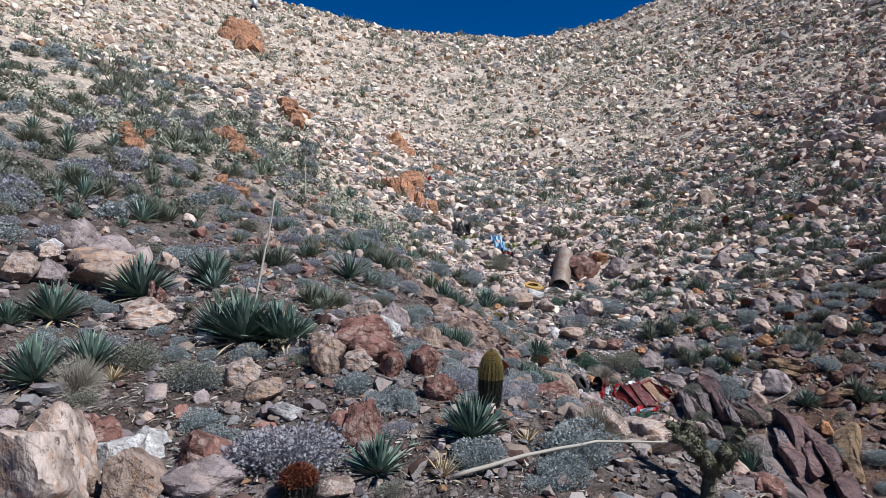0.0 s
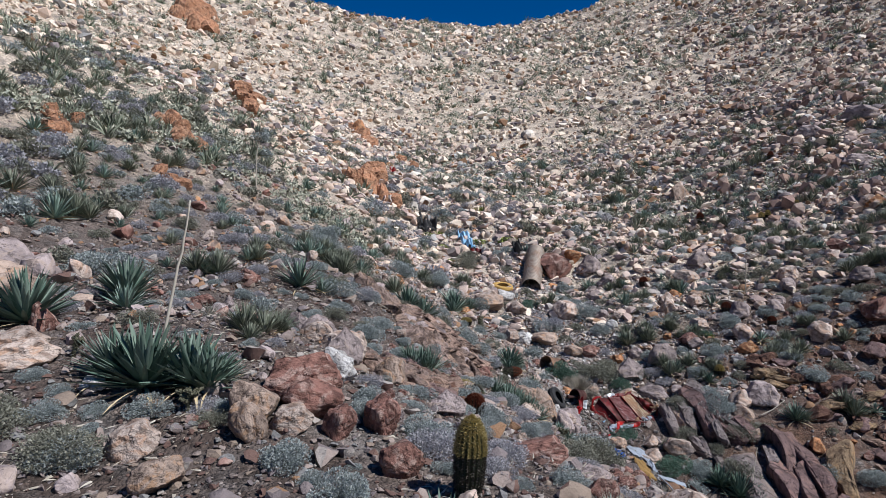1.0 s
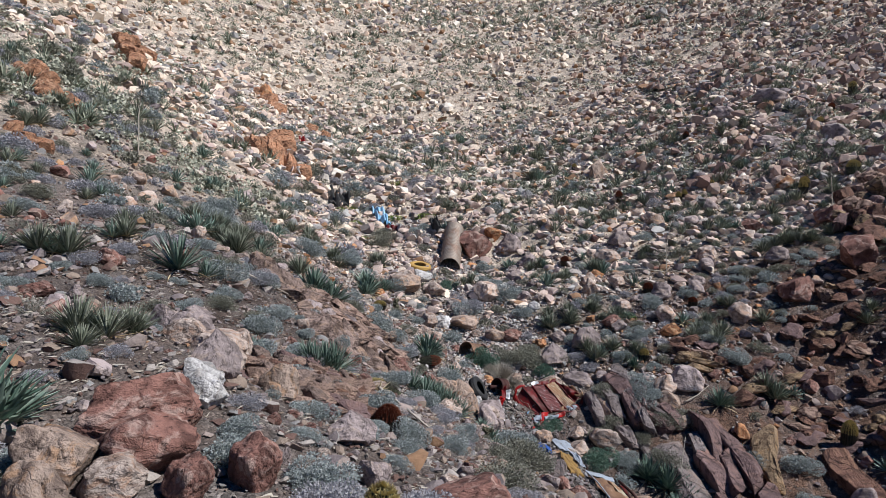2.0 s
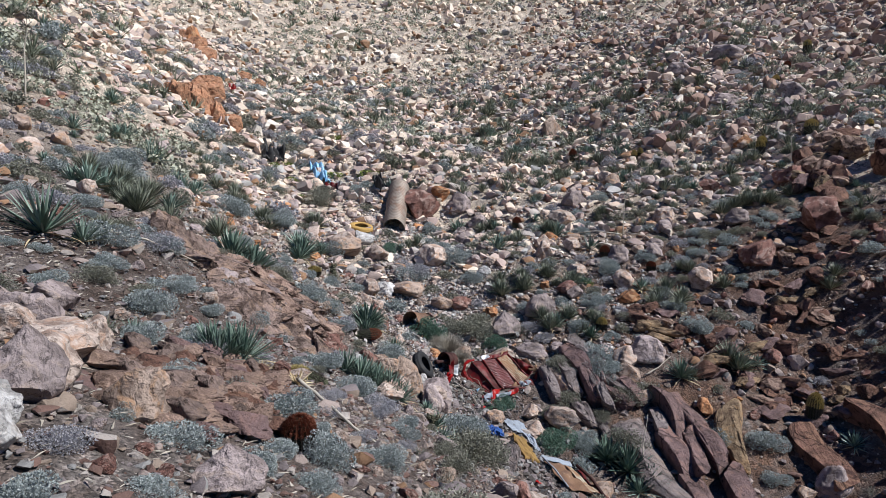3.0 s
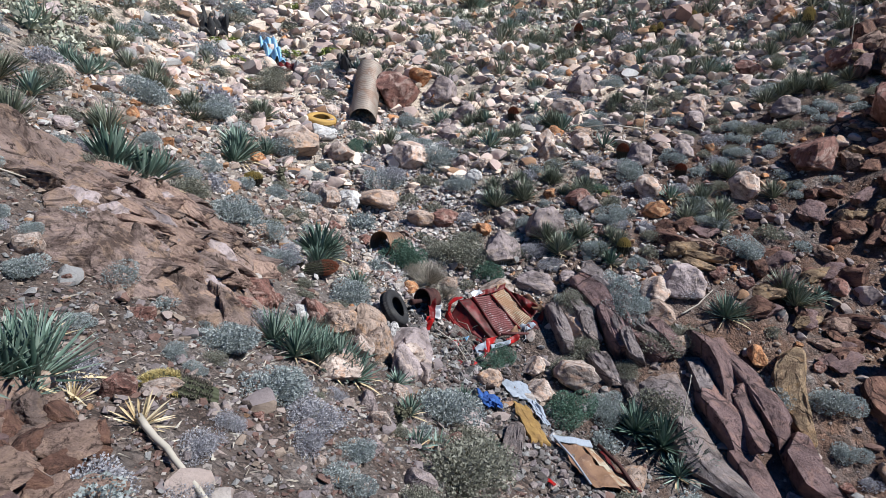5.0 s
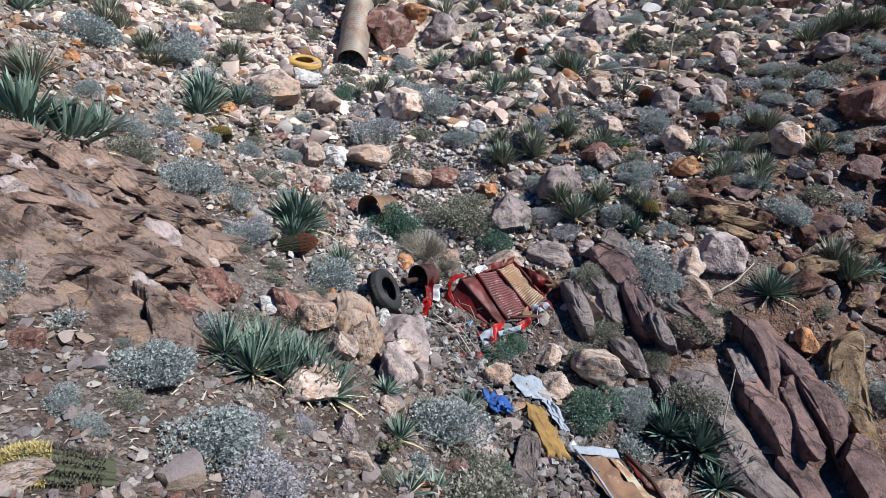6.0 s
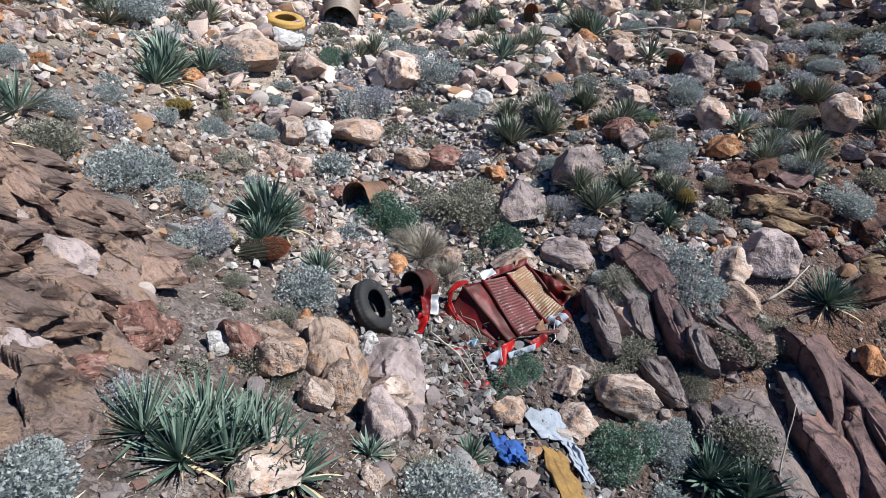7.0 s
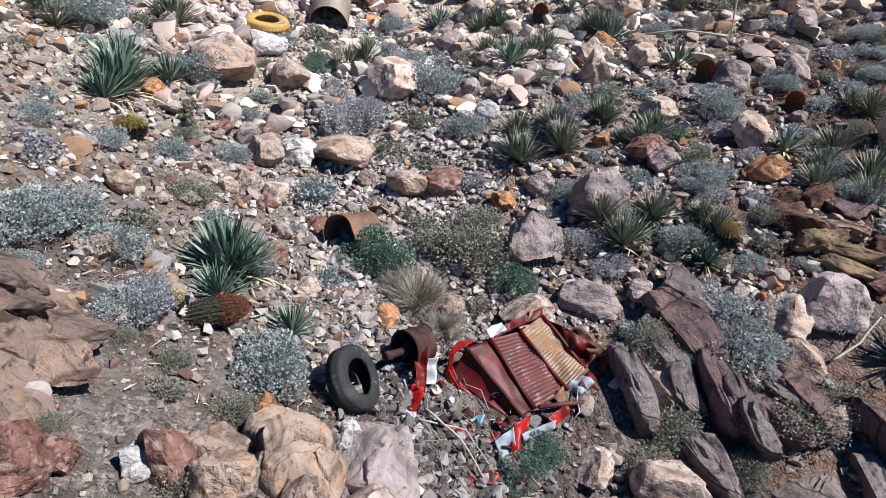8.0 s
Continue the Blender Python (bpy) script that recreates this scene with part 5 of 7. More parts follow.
boulder("PALE", -0.58, 4.51, 0.29, 0.11, 181)
boulder("PALE", -6.66, 10.39, 0.38, 0.34, 182)
boulder("RED", -2.89, 5.31, 0.44, 0.34, 183)
boulder("WHITE", -2.47, 5.45, 0.35, 0.22, 185)
boulder("TAN", -1.23, 7.26, 0.33, 0.36, 186)
boulder("TAN", -5.43, 9.71, 0.98, 0.53, 187)
boulder("TAN", -2.34, 4.37, 0.20, 0.18, 188)
boulder("MAUVE", -7.04, 11.52, 0.74, 0.64, 189)
boulder("MAUVE", -0.72, 9.49, 0.43, 0.52, 190)
boulder("MAUVE", -1.53, 12.64, 0.46, 0.34, 191)

boulder("WHITE", 36.16, 68.96, 1.3, 1.1, 90)

# ---- bedrock ----
RIB = "upright grey slate rib of layered bedrock"
rib((7.90, 19.45), (8.20, 18.85), 0.46, 0.62, SLATE, 150, "dark slate bedrock block above layered ribs", 8, 0.08)
ribs((7.62, 19.20), (7.74, 17.72), 0.36, 0.66, PLUM, 151, RIB, 14, 0.12)
ribs((7.36, 19.05), (7.48, 18.10), 0.30, 0.56, SLATE, 152, RIB, 10, 0.08)
ribs((7.92, 18.60), (7.93, 17.50), 0.24, 0.60, SLATE, 153, RIB, 16, 0.10)
ribs((8.10, 18.45), (8.08, 17.55), 0.22, 0.52, PLUM, 154, RIB, 12, 0.06)
ribs((8.00, 19.05), (8.16, 18.35), 0.30, 0.56, SLATE, 155, RIB, 12, 0.08)
rib((8.30, 18.42), (8.56, 17.80), 0.28, 0.50, SLATE, 156, RIB, 10, 0.05)
rib((8.20, 18.02), (8.40, 17.46), 0.28, 0.42, PLUM, 157, RIB, 8, 0.04)
rib((8.55, 18.05), (8.72, 17.45), 0.32, 0.42, PLUM, 158, RIB, 8, 0.02)
rib((7.30, 18.05), (7.32, 17.32), 0.22, 0.34, SLATE, 107, "narrow grey slab running down the gully", 10, 0.02)
rib((7.47, 17.85), (7.47, 17.28), 0.18, 0.36, SLATE, 159, RIB, 14, 0.02)
rib((7.60, 17.45), (7.70, 16.75), 0.20, 0.34, SLATE, 160, RIB, 10, 0.0)
rib((7.16, 18.98), (7.40, 18.25), 0.44, 0.50, TAN, 161, "tan bedrock block under a shrub", 6, 0.02)
rib((6.90, 18.85), (6.86, 18.00), 0.30, 0.52, SLATE, 108, "grey upright slate slab beside a truck wreck", 12, 0.10)
ribs((9.34, 17.60), (9.16, 15.80), 0.46, 0.62, PLUM, 101, "long rounded mauve bedrock slab in the gully side", -2, 0.08)
ribs((9.72, 17.45), (9.46, 15.75), 0.44, 0.58, PLUM, 109, "long rounded mauve bedrock slab in the gully side", 8, 0.06)
rib((9.00, 17.50), (8.96, 16.70), 0.34, 0.50, SLATE, 110, "dark slate blade between mauve slabs", 10, 0.0)
ribs((8.14, 17.25), (8.55, 15.00), 0.80, 0.40, SLATE, 102, "flat dark slate bedrock slab beside a gully", -8, 0.0)
ribs((8.82, 16.85), (8.92, 15.00), 0.46, 0.50, PLUM, 103, "dark mauve bedrock slab in the gully side", 6, -0.02)
rib((9.66, 15.85), (9.78, 14.85), 0.60, 0.62, PLUM, 104, "broken mauve bedrock block in the gully side", 6, 0.03)
rib((10.72, 17.00), (10.10, 15.80), 0.55, 0.80, OCHRE, 105, "tan and ochre bedrock slab in the gully side", 10, 0.06)
rib((12.10, 16.20), (11.60, 14.70), 0.70, 0.50, REDROCK, 113, "dark brown bedrock slab in the gully side", 6, 0.0)
rib((13.30, 16.00), (12.90, 14.60), 0.80, 0.55, REDROCK, 114, "dark brown bedrock slab in the gully side", -6, 0.0)
slab("bedrock_slab", (4.05, 18.15), (3.95, 16.75), 0.72, 0.6, MAUVE, 110, "pale grey water-worn slab below a tyre", 14, 0.02, 9, 0.12, 0.8)
rib((5.20, 16.20), (4.90, 15.30), 0.34, 0.40, SLATE, 111, "grey slab in the gully bed", 8, 0.0)
rib((4.60, 16.40), (4.40, 15.60), 0.36, 0.40, MAUVE, 112, "grey slab in the gully bed", -8, 0.0)
hump(0.70, 17.10, 1.12, 1.85, -12, 0.24, BEDROCK, 170, "brown cracked bedrock dome on the bank", 0.10, 1.0)
hump(-0.55, 17.35, 0.9, 0.7, 10, 0.22, BEDROCK, 171, "brown cracked bedrock plate on the bank")
hump(1.15, 15.75, 0.75, 0.42, 12, 0.20, BEDROCK, 172, "brown layered bedrock ledge on the bank", 0.06, 1.6)
hump(0.15, 11.55, 0.7, 0.85, 20, 0.07, REDROCK, 178, "layered red-brown bedrock ledge in the bank", 0.07, 1.8)
hump(3.30, 17.40, 0.35, 0.45, 0, 0.24, TAN, 181, "tan weathered bedrock hump below a tyre", 0.08, 1.6)
LEDGES = [(-0.62, 11.0), (-0.15, 10.75), (0.12, 11.3), (0.35, 11.9), (-0.35, 11.75), (0.55, 12.75), (0.15, 12.75), (-0.55, 10.35)]
LEDGES += [(-0.30, 12.35), (0.05, 12.1), (0.40, 12.35), (0.75, 12.45), (0.0, 11.6), (0.42, 11.35), (-0.1, 11.05), (0.55, 10.9), (0.3, 10.5), (0.75, 12.0), (0.15, 10.0), (-0.2, 10.3)]
LEDGE = [rock_mesh("plate", 190 + j, (LAYERED, REDROCK, LAYERED, BEDROCK, LAYERED, PLUM)[j], 16, 4, 0.09, (1, 1, 1), 1.5, 0.40, (0.50, 0.34, 0.20)) for j in range(6)]
DOME = [rock_mesh("plate", 230 + j, (BEDROCK, LAYERED, LAYERED, BEDROCK, MAUVE, LAYERED)[j], 18, 4, 0.10, (1, 1, 1), 1.2, 0.42, (1.0, 0.55, 0.30)) for j in range(6)]
BANK = [rock_mesh("plate", 250 + j, (REDROCK, OCHRE, REDROCK, PLUM, REDROCK, LAYERED)[j], 18, 4, 0.10, (1, 1, 1), 1.3, 0.42, (0.9, 0.6, 0.42)) for j in range(6)]


def rock_ledge(x, y, meshes, seed, label, count, spread, tilt, lean, yaw, wide, deep, high, rise=None):
    """A ledge of bedrock plates that lie over one another, each plate a part."""
    ledge = tagged(new("rock_ledge"), label, "rock", "rock ledges")
    ledge.location = at(x, y)
    rnd = random.Random(seed)
    for j in range(count):
        px, py = x + rnd.gauss(0, spread[0]), y + rnd.gauss(0, spread[1])
        lift = -0.09 + 0.035 * (j % 4) if rise is None else rise(px, py) - 0.06 + rnd.uniform(-0.04, 0.05)
        piece = part("plate", meshes[rnd.randrange(6)], ledge)
        piece.matrix_local = Matrix.Translation(at(px, py, lift) - ledge.location) @ pose(0, 0, 0, rnd.uniform(*tilt), rnd.uniform(*lean), rnd.uniform(*yaw)) @ Matrix.Diagonal((rnd.uniform(*wide), rnd.uniform(*deep), rnd.uniform(*high), 1))
        take(px, py, 0.2)


def dome_rise(x, y):
    return 0.22 * max(0.0, 1 - ((x - 0.70) / 1.2) ** 2 - ((y - 17.10) / 1.95) ** 2)


for k, (x, y) in enumerate(LEDGES):
    rock_ledge(x, y, LEDGE, k, "layered red-brown bedrock ledge in the bank", 7, (0.20, 0.10), (-14, 22), (-4, 28), (-35, 20), (0.4, 1.05), (0.4, 1.0), (0.5, 1.1))
for k, (x, y) in enumerate(((0.35, 18.3), (0.9, 18.4), (1.35, 18.1), (0.2, 17.7), (0.8, 17.8), (1.3, 17.5), (0.1, 17.1), (0.65, 17.2), (1.15, 17.0), (0.2, 16.5), (0.75, 16.6), (1.2, 16.4), (0.45, 16.0), (0.95, 15.9), (-0.3, 16.9), (-0.4, 17.5))):
    rock_ledge(x, y, DOME, 900 + k, "brown and mauve cracked bedrock plates on the bank", 5, (0.24, 0.24), (-8, 14), (6, 26), (-48, -18), (0.45, 1.1), (0.4, 1.0), (0.5, 0.9), dome_rise)
for k, (x, y) in enumerate(((11.7, 17.3), (12.3, 16.6), (12.8, 17.5), (12.4, 18.3), (13.4, 18.6), (14.2, 19.2), (14.9, 18.8), (13.8, 19.9), (13.1, 16.2), (14.0, 17.5), (15.5, 20.1), (16.5, 20.7), (10.5, 20.2), (10.8, 19.6), (11.1, 19.0), (10.5, 19.1), (11.4, 18.3), (17.3, 21.6))):
    rock_ledge(x, y, BANK, 930 + k, "dark red-brown broken bedrock ledge on the bank", 5, (0.34, 0.34), (-14, 20), (-20, 14), (-60, 40), (0.4, 1.1), (0.4, 1.1), (0.5, 1.1), lambda x, y: -0.04)
for k, (x, y) in enumerate(((18.8, 22.4), (19.6, 23.1), (20.4, 23.8), (19.9, 24.5), (19.0, 23.5), (21.2, 24.6))):
    rock_ledge(x, y, BANK, 960 + k, "mauve-brown bedrock ledge on the slope", 5, (0.6, 0.5), (-10, 24), (-20, 14), (-40, 40), (0.8, 2.0), (0.8, 1.7), (1.0, 2.2), lambda x, y: 0.0)
boulder("ORANGE", 1.30, 16.62, 0.42, 0.26, 50)
boulder("RED", 1.75, 16.85, 0.30, 0.24, 51)
outcrop("bedrock_outcrop", ((0.0, 12.25), (0.35, 12.35), (0.72, 12.40), (0.25, 11.75)), 0.36, 0.30, REDROCK, 127, "layered red-brown bedrock ledge")
outcrop("bedrock_outcrop", ((0.05, 11.4), (0.45, 11.35), (0.30, 11.0)), 0.38, 0.30, BEDROCK, 128, "layered brown bedrock ledge beside a shrub")
outcrop("bedrock_outcrop", ((0.1, 13.35), (0.5, 13.25)), 0.34, 0.22, TAN, 129, "layered tan bedrock ledge")
outcrop("bedrock_outcrop", ((-2.1, 35.2), (-2.4, 34.2), (-2.8, 33.2)), 1.3, 1.7, OUTCROP, 130, "steep orange rock outcrop on the hillside")
outcrop("bedrock_outcrop", ((-9.5, 35.2), (-9.1, 34.2), (-8.8, 33.2)), 1.2, 1.4, OUTCROP, 131, "steep orange rock outcrop on the hillside")
outcrop("bedrock_outcrop", ((-9.4, 26.6), (-8.8, 26.1), (-9.9, 27.4)), 0.95, 1.2, OUTCROP, 132, "steep orange rock outcrop on the hillside")
outcrop("bedrock_outcrop", ((-21.0, 60.0), (-20.0, 58.4), (-19.2, 57.0), (-20.6, 62.0)), 2.4, 2.6, OUTCROP, 133, "steep orange rock outcrop on the hillside")
outcrop("bedrock_outcrop", ((-4.2, 44.5), (-3.7, 43.4)), 1.1, 1.4, OUTCROP, 134, "steep orange rock outcrop on the hillside")
outcrop("bedrock_outcrop", ((-1.1, 42.0), (-0.7, 40.9)), 0.8, 1.5, OUTCROP, 135, "steep orange rock outcrop on the hillside")
outcrop("bedrock_outcrop", ((-11.6, 22.5), (-11.0, 21.6), (-7.6, 21.2)), 0.8, 0.8, OUTCROP, 136, "low orange rock outcrop on the hillside")


# ---- plants ----
def blade(length, width, curl, droop, n=5):
    """A tapered, channelled leaf that grows along x from the origin, its tip bent by curl."""
    V, F = [], []
    for k in range(n + 1):
        s = k / n
        w = width * (0.62 + 0.9 * s - 0.5 * s * s) * (1 - s ** 3) if k < n else 0.0008
        x, z = length * (s - 0.12 * curl * s * s), length * (curl * s * s * 0.5 - droop * s ** 3)
        V += [(x, -w / 2, z + w * 0.22), (x, 0, z - w * 0.10), (x, w / 2, z + w * 0.22)]
    for k in range(n):
        o = 3 * k
        F += [(o, o + 1, o + 4, o + 3), (o + 1, o + 2, o + 5, o + 4)]
    return np.array(V), F


def rosette(seed, n, length, width, low, high, material, dry=0, cuts=3):
    """All leaves of a rosette in one mesh."""
    rnd = random.Random(seed)
    V, F, I, o = [], [], [], 0
    for k in range(n + dry):
        s = k / n
        is_dry = k >= n
        el = radians(rnd.uniform(-14, 12)) if is_dry else radians(low + (high - low) * s + rnd.uniform(-9, 9))
        az = k * 2.39996 + rnd.uniform(-0.3, 0.3)
        v, f = blade(length * rnd.uniform(0.78, 1.12) * (1 - 0.25 * s), width * rnd.uniform(0.8, 1.2), rnd.uniform(0.0, 0.35), rnd.uniform(0, 0.12), cuts)
        m = np.array(Euler((rnd.uniform(-0.3, 0.3), -el, az)).to_matrix())
        V.append(v @ m.T + np.array([0, 0, length * 0.05]))
        F += [tuple(q + o for q in p) for p in f]
        I += [1 if is_dry else 0] * len(f)
        o += len(v)
    return mesh_of("rosette", np.concatenate(V), F, [material, AGAVE_DRY], True, I)


LEAVES = []
for k in range(6):
    v, f = blade(1.0, 0.062 + 0.010 * (k % 3), 0.05 + 0.06 * k, 0.02 * k)
    LEAVES.append(mesh_of("leaf", v, f, [AGAVE_LEAF], True))
WIDE_LEAVES = []
for k in range(5):
    v, f = blade(1.0, 0.105 + 0.015 * (k % 3), 0.04 + 0.05 * k, 0.015 * k)
    WIDE_LEAVES.append(mesh_of("leaf", v, f, [AGAVE_LEAF], True))
DRY_LEAF = mesh_of("leaf", *blade(1.0, 0.08, 0.3, 0.25), [AGAVE_DRY], True)


def agave(x, y, w, seed, n=66, lean=(0, 0), wide=False, label="blue-green agave rosette with stiff pointed leaves"):
    """An agave whose leaves are parts of their own."""
    rnd = random.Random(seed)
    root = new("agave")
    root.location, root.rotation_euler = at(x, y, -0.03), (radians(lean[0]), radians(lean[1]), rnd.uniform(0, 6))
    L = w * 0.64
    for k in range(n):
        s = k / n
        el = radians(8 + 73 * s ** 1.1 + rnd.uniform(-10, 10))
        dry = k < n * 0.05
        ob = new("leaf", DRY_LEAF if dry else WIDE_LEAVES[rnd.randrange(5)] if wide else LEAVES[rnd.randrange(6)])
        ob.parent = root
        q = L * rnd.uniform(0.82, 1.14)
        ob.matrix_local = Matrix.LocRotScale((0, 0, L * 0.08), Euler((rnd.uniform(-0.25, 0.25), -el if not dry else radians(8), k * 2.39996 + rnd.uniform(-0.2, 0.2))), (q, q * rnd.uniform(0.8, 1.1), q))
    take(x, y, w * 0.3)
    return tagged(root, label, "agave", "agaves on the slope")


TUFTS = [rosette(40 + k, 150, 0.64, 0.034, 18, 88, AGAVE_DULL, 8, 2) for k in range(4)]
ROSES = [rosette(60 + k, 60, 0.64, 0.05, 4, 84, AGAVE, 6) for k in range(4)]
DEAD_ROSE = rosette(80, 46, 0.5, 0.036, -6, 70, AGAVE_DRY, 6)


def rose(x, y, w, meshes, seed, label="grey-green agave clump with narrow leaves", tall=1.0):
    rnd = random.Random(seed * 1.3 + x)
    ob = new("agave", meshes[rnd.randrange(len(meshes))])
    ob.matrix_world = Matrix.LocRotScale(at(x, y, -0.03), Euler((rnd.uniform(-0.2, 0.2), rnd.uniform(-0.2, 0.2), rnd.uniform(0, 6.28))), (w, w, w * tall * rnd.uniform(0.9, 1.15)))
    take(x, y, w * 0.3)
    return tagged(ob, label, "agave", "agaves on the slope")


for k, (x, y, w) in enumerate(AGAVES_GREEN):
    w = min(w, 1.05)
    if k in (5, 10):
        for dx, dy, q in ((-0.45, 0.05, 0.66), (-0.22, -0.12, 0.70), (0.05, 0.02, 0.75), (0.30, 0.10, 0.78), (0.48, 0.0, 0.62), (-0.1, 0.28, 0.72), (0.2, 0.32, 0.7))[:7 if k == 5 else 4]:
            dx *= 1 if k == 5 else 0.5
            agave(x + dx, y + dy, q, 200 + k + int(dx * 50), 88, label="dark green agave clump with long narrow leaves")
    else:
        agave(x, y, w, 200 + k, 112 if w > 0.6 else 84, wide=k >= 10 or k == 6)
        if k == 20:
            agave(x + 0.45, y + 0.05, 0.85, 262, 112, wide=True)
            agave(x - 0.40, y + 0.20, 0.8, 263, 112)
        if k == 6:
            agave(x - 0.35, y + 0.25, 0.8, 260, 112, wide=True)
            agave(x + 0.30, y - 0.30, 0.7, 261, 100, wide=True)
for k, (x, y, w) in enumerate(AGAVES_SLOPE + AGAVES_FAR):
    rnd = random.Random(k)
    if y < 24 and w < 1.1 and k % 6 == 0:
        agave(x, y, w, 600 + k, 58, (0, 0), False, "grey-green agave clump with narrow leaves")
        continue
    n = 2 if w < 1.1 else 3 if w < 1.7 else 5
    for j in range(n):
        q = min(w, 0.95) * rnd.uniform(0.85, 1.1)
        a = rnd.uniform(0, 6.28)
        rose(x + (0 if n == 1 else math.cos(a) * w * 0.35), y + (0 if n == 1 else math.sin(a) * 0.35), q, TUFTS if k % 6 else ROSES, k * 5 + j)

rose(9.00, 21.97, 0.62, TUFTS, 32, "dark green agave clump with narrow leaves")
rose(8.73, 22.22, 0.54, TUFTS, 33, "dark green agave clump with narrow leaves")
rose(12.71, 21.42, 0.82, TUFTS, 34, "dark green agave clump with narrow leaves")
rose(12.62, 21.79, 0.56, TUFTS, 35, "dark green agave clump with narrow leaves")
rose(7.83, 27.95, 0.77, TUFTS, 36, "dark green agave clump with narrow leaves")
rose(7.73, 24.76, 1.05, ROSES, 37)
rose(10.06, 25.25, 1.10, ROSES, 38)
rose(7.33, 28.05, 1.03, ROSES, 39)
rose(8.52, 27.23, 0.75, ROSES, 40)
rose(9.92, 25.95, 0.82, ROSES, 41)
rose(9.97, 26.93, 0.74, ROSES, 42)
rose(10.37, 17.86, 0.55, TUFTS, 80, "dark green agave clump with narrow leaves")
rose(13.14, 20.41, 0.80, TUFTS, 81, "dark green agave clump with narrow leaves")
rose(7.73, 15.74, 0.81, ROSES, 82)
rose(3.60, 14.66, 0.49, ROSES, 83)
rose(0.07, 17.89, 0.83, ROSES, 84)
rose(0.12, 19.01, 0.62, ROSES, 85)
rose(11.76, 17.99, 0.96, ROSES, 86)
rose(12.31, 18.06, 0.68, ROSES, 87)
rose(10.97, 21.21, 0.87, ROSES, 88)
rose(4.69, 25.54, 0.67, ROSES, 89)
rose(0.21, 13.90, 0.61, ROSES, 124)
rose(0.41, 12.95, 0.36, ROSES, 125)
rose(-2.63, 19.39, 0.96, ROSES, 126)
rose(-3.09, 18.84, 0.70, ROSES, 127)
rose(-1.84, 14.96, 0.71, ROSES, 128)
rose(-2.82, 25.01, 1.10, ROSES, 129)
rose(-1.55, 23.91, 1.04, ROSES, 130)
rose(1.30, 24.12, 1.10, ROSES, 131)
rose(3.33, 14.49, 0.50, ROSES, 132)
rose(3.48, 16.28, 0.49, ROSES, 133)
rose(12.57, 15.38, 0.68, ROSES, 134)
rose(-1.57, 20.39, 0.94, ROSES, 135)
rose(-0.97, 12.32, 0.46, TUFTS, 136, "dark green agave clump with narrow leaves")
rose(-0.54, 20.35, 1.10, TUFTS, 137, "dark green agave clump with narrow leaves")
rose(-1.77, 15.79, 0.55, TUFTS, 138, "dark green agave clump with narrow leaves")
rose(-1.83, 8.37, 0.57, ROSES, 168)
rose(-3.87, 13.93, 0.70, ROSES, 169)
rose(-0.76, 12.87, 0.50, ROSES, 170)
rose(0.32, 19.83, 0.88, ROSES, 171)
rose(-3.47, 15.31, 0.70, ROSES, 172)
rose(-2.78, 18.79, 1.05, ROSES, 173)
rose(-1.78, 10.02, 0.66, TUFTS, 174, "dark green agave clump with narrow leaves")
rose(-2.07, 9.97, 0.54, TUFTS, 175, "dark green agave clump with narrow leaves")
rose(-1.69, 10.60, 0.55, TUFTS, 176, "dark green agave clump with narrow leaves")
rose(-3.79, 10.46, 0.86, ROSES, 199)
rose(-0.06, 5.46, 0.20, ROSES, 200)
rose(1.77, 6.53, 0.35, ROSES, 201)
rose(-8.92, 15.23, 1.10, ROSES, 203)
rose(-7.44, 15.12, 1.10, ROSES, 204)
rose(-9.53, 23.40, 1.10, ROSES, 205)
rose(-12.81, 19.01, 1.05, ROSES, 206)
rose(-12.10, 19.56, 1.08, ROSES, 207)
rose(-7.72, 25.89, 1.10, ROSES, 208)
rose(-11.33, 20.80, 1.10, ROSES, 209)
rose(-4.68, 28.81, 1.10, ROSES, 210)
rose(-3.75, 6.73, 0.62, TUFTS, 211, "dark green agave clump with narrow leaves")
rose(-5.54, 8.27, 0.46, TUFTS, 212, "dark green agave clump with narrow leaves")
rose(-1.86, 9.57, 0.52, TUFTS, 213, "dark green agave clump with narrow leaves")


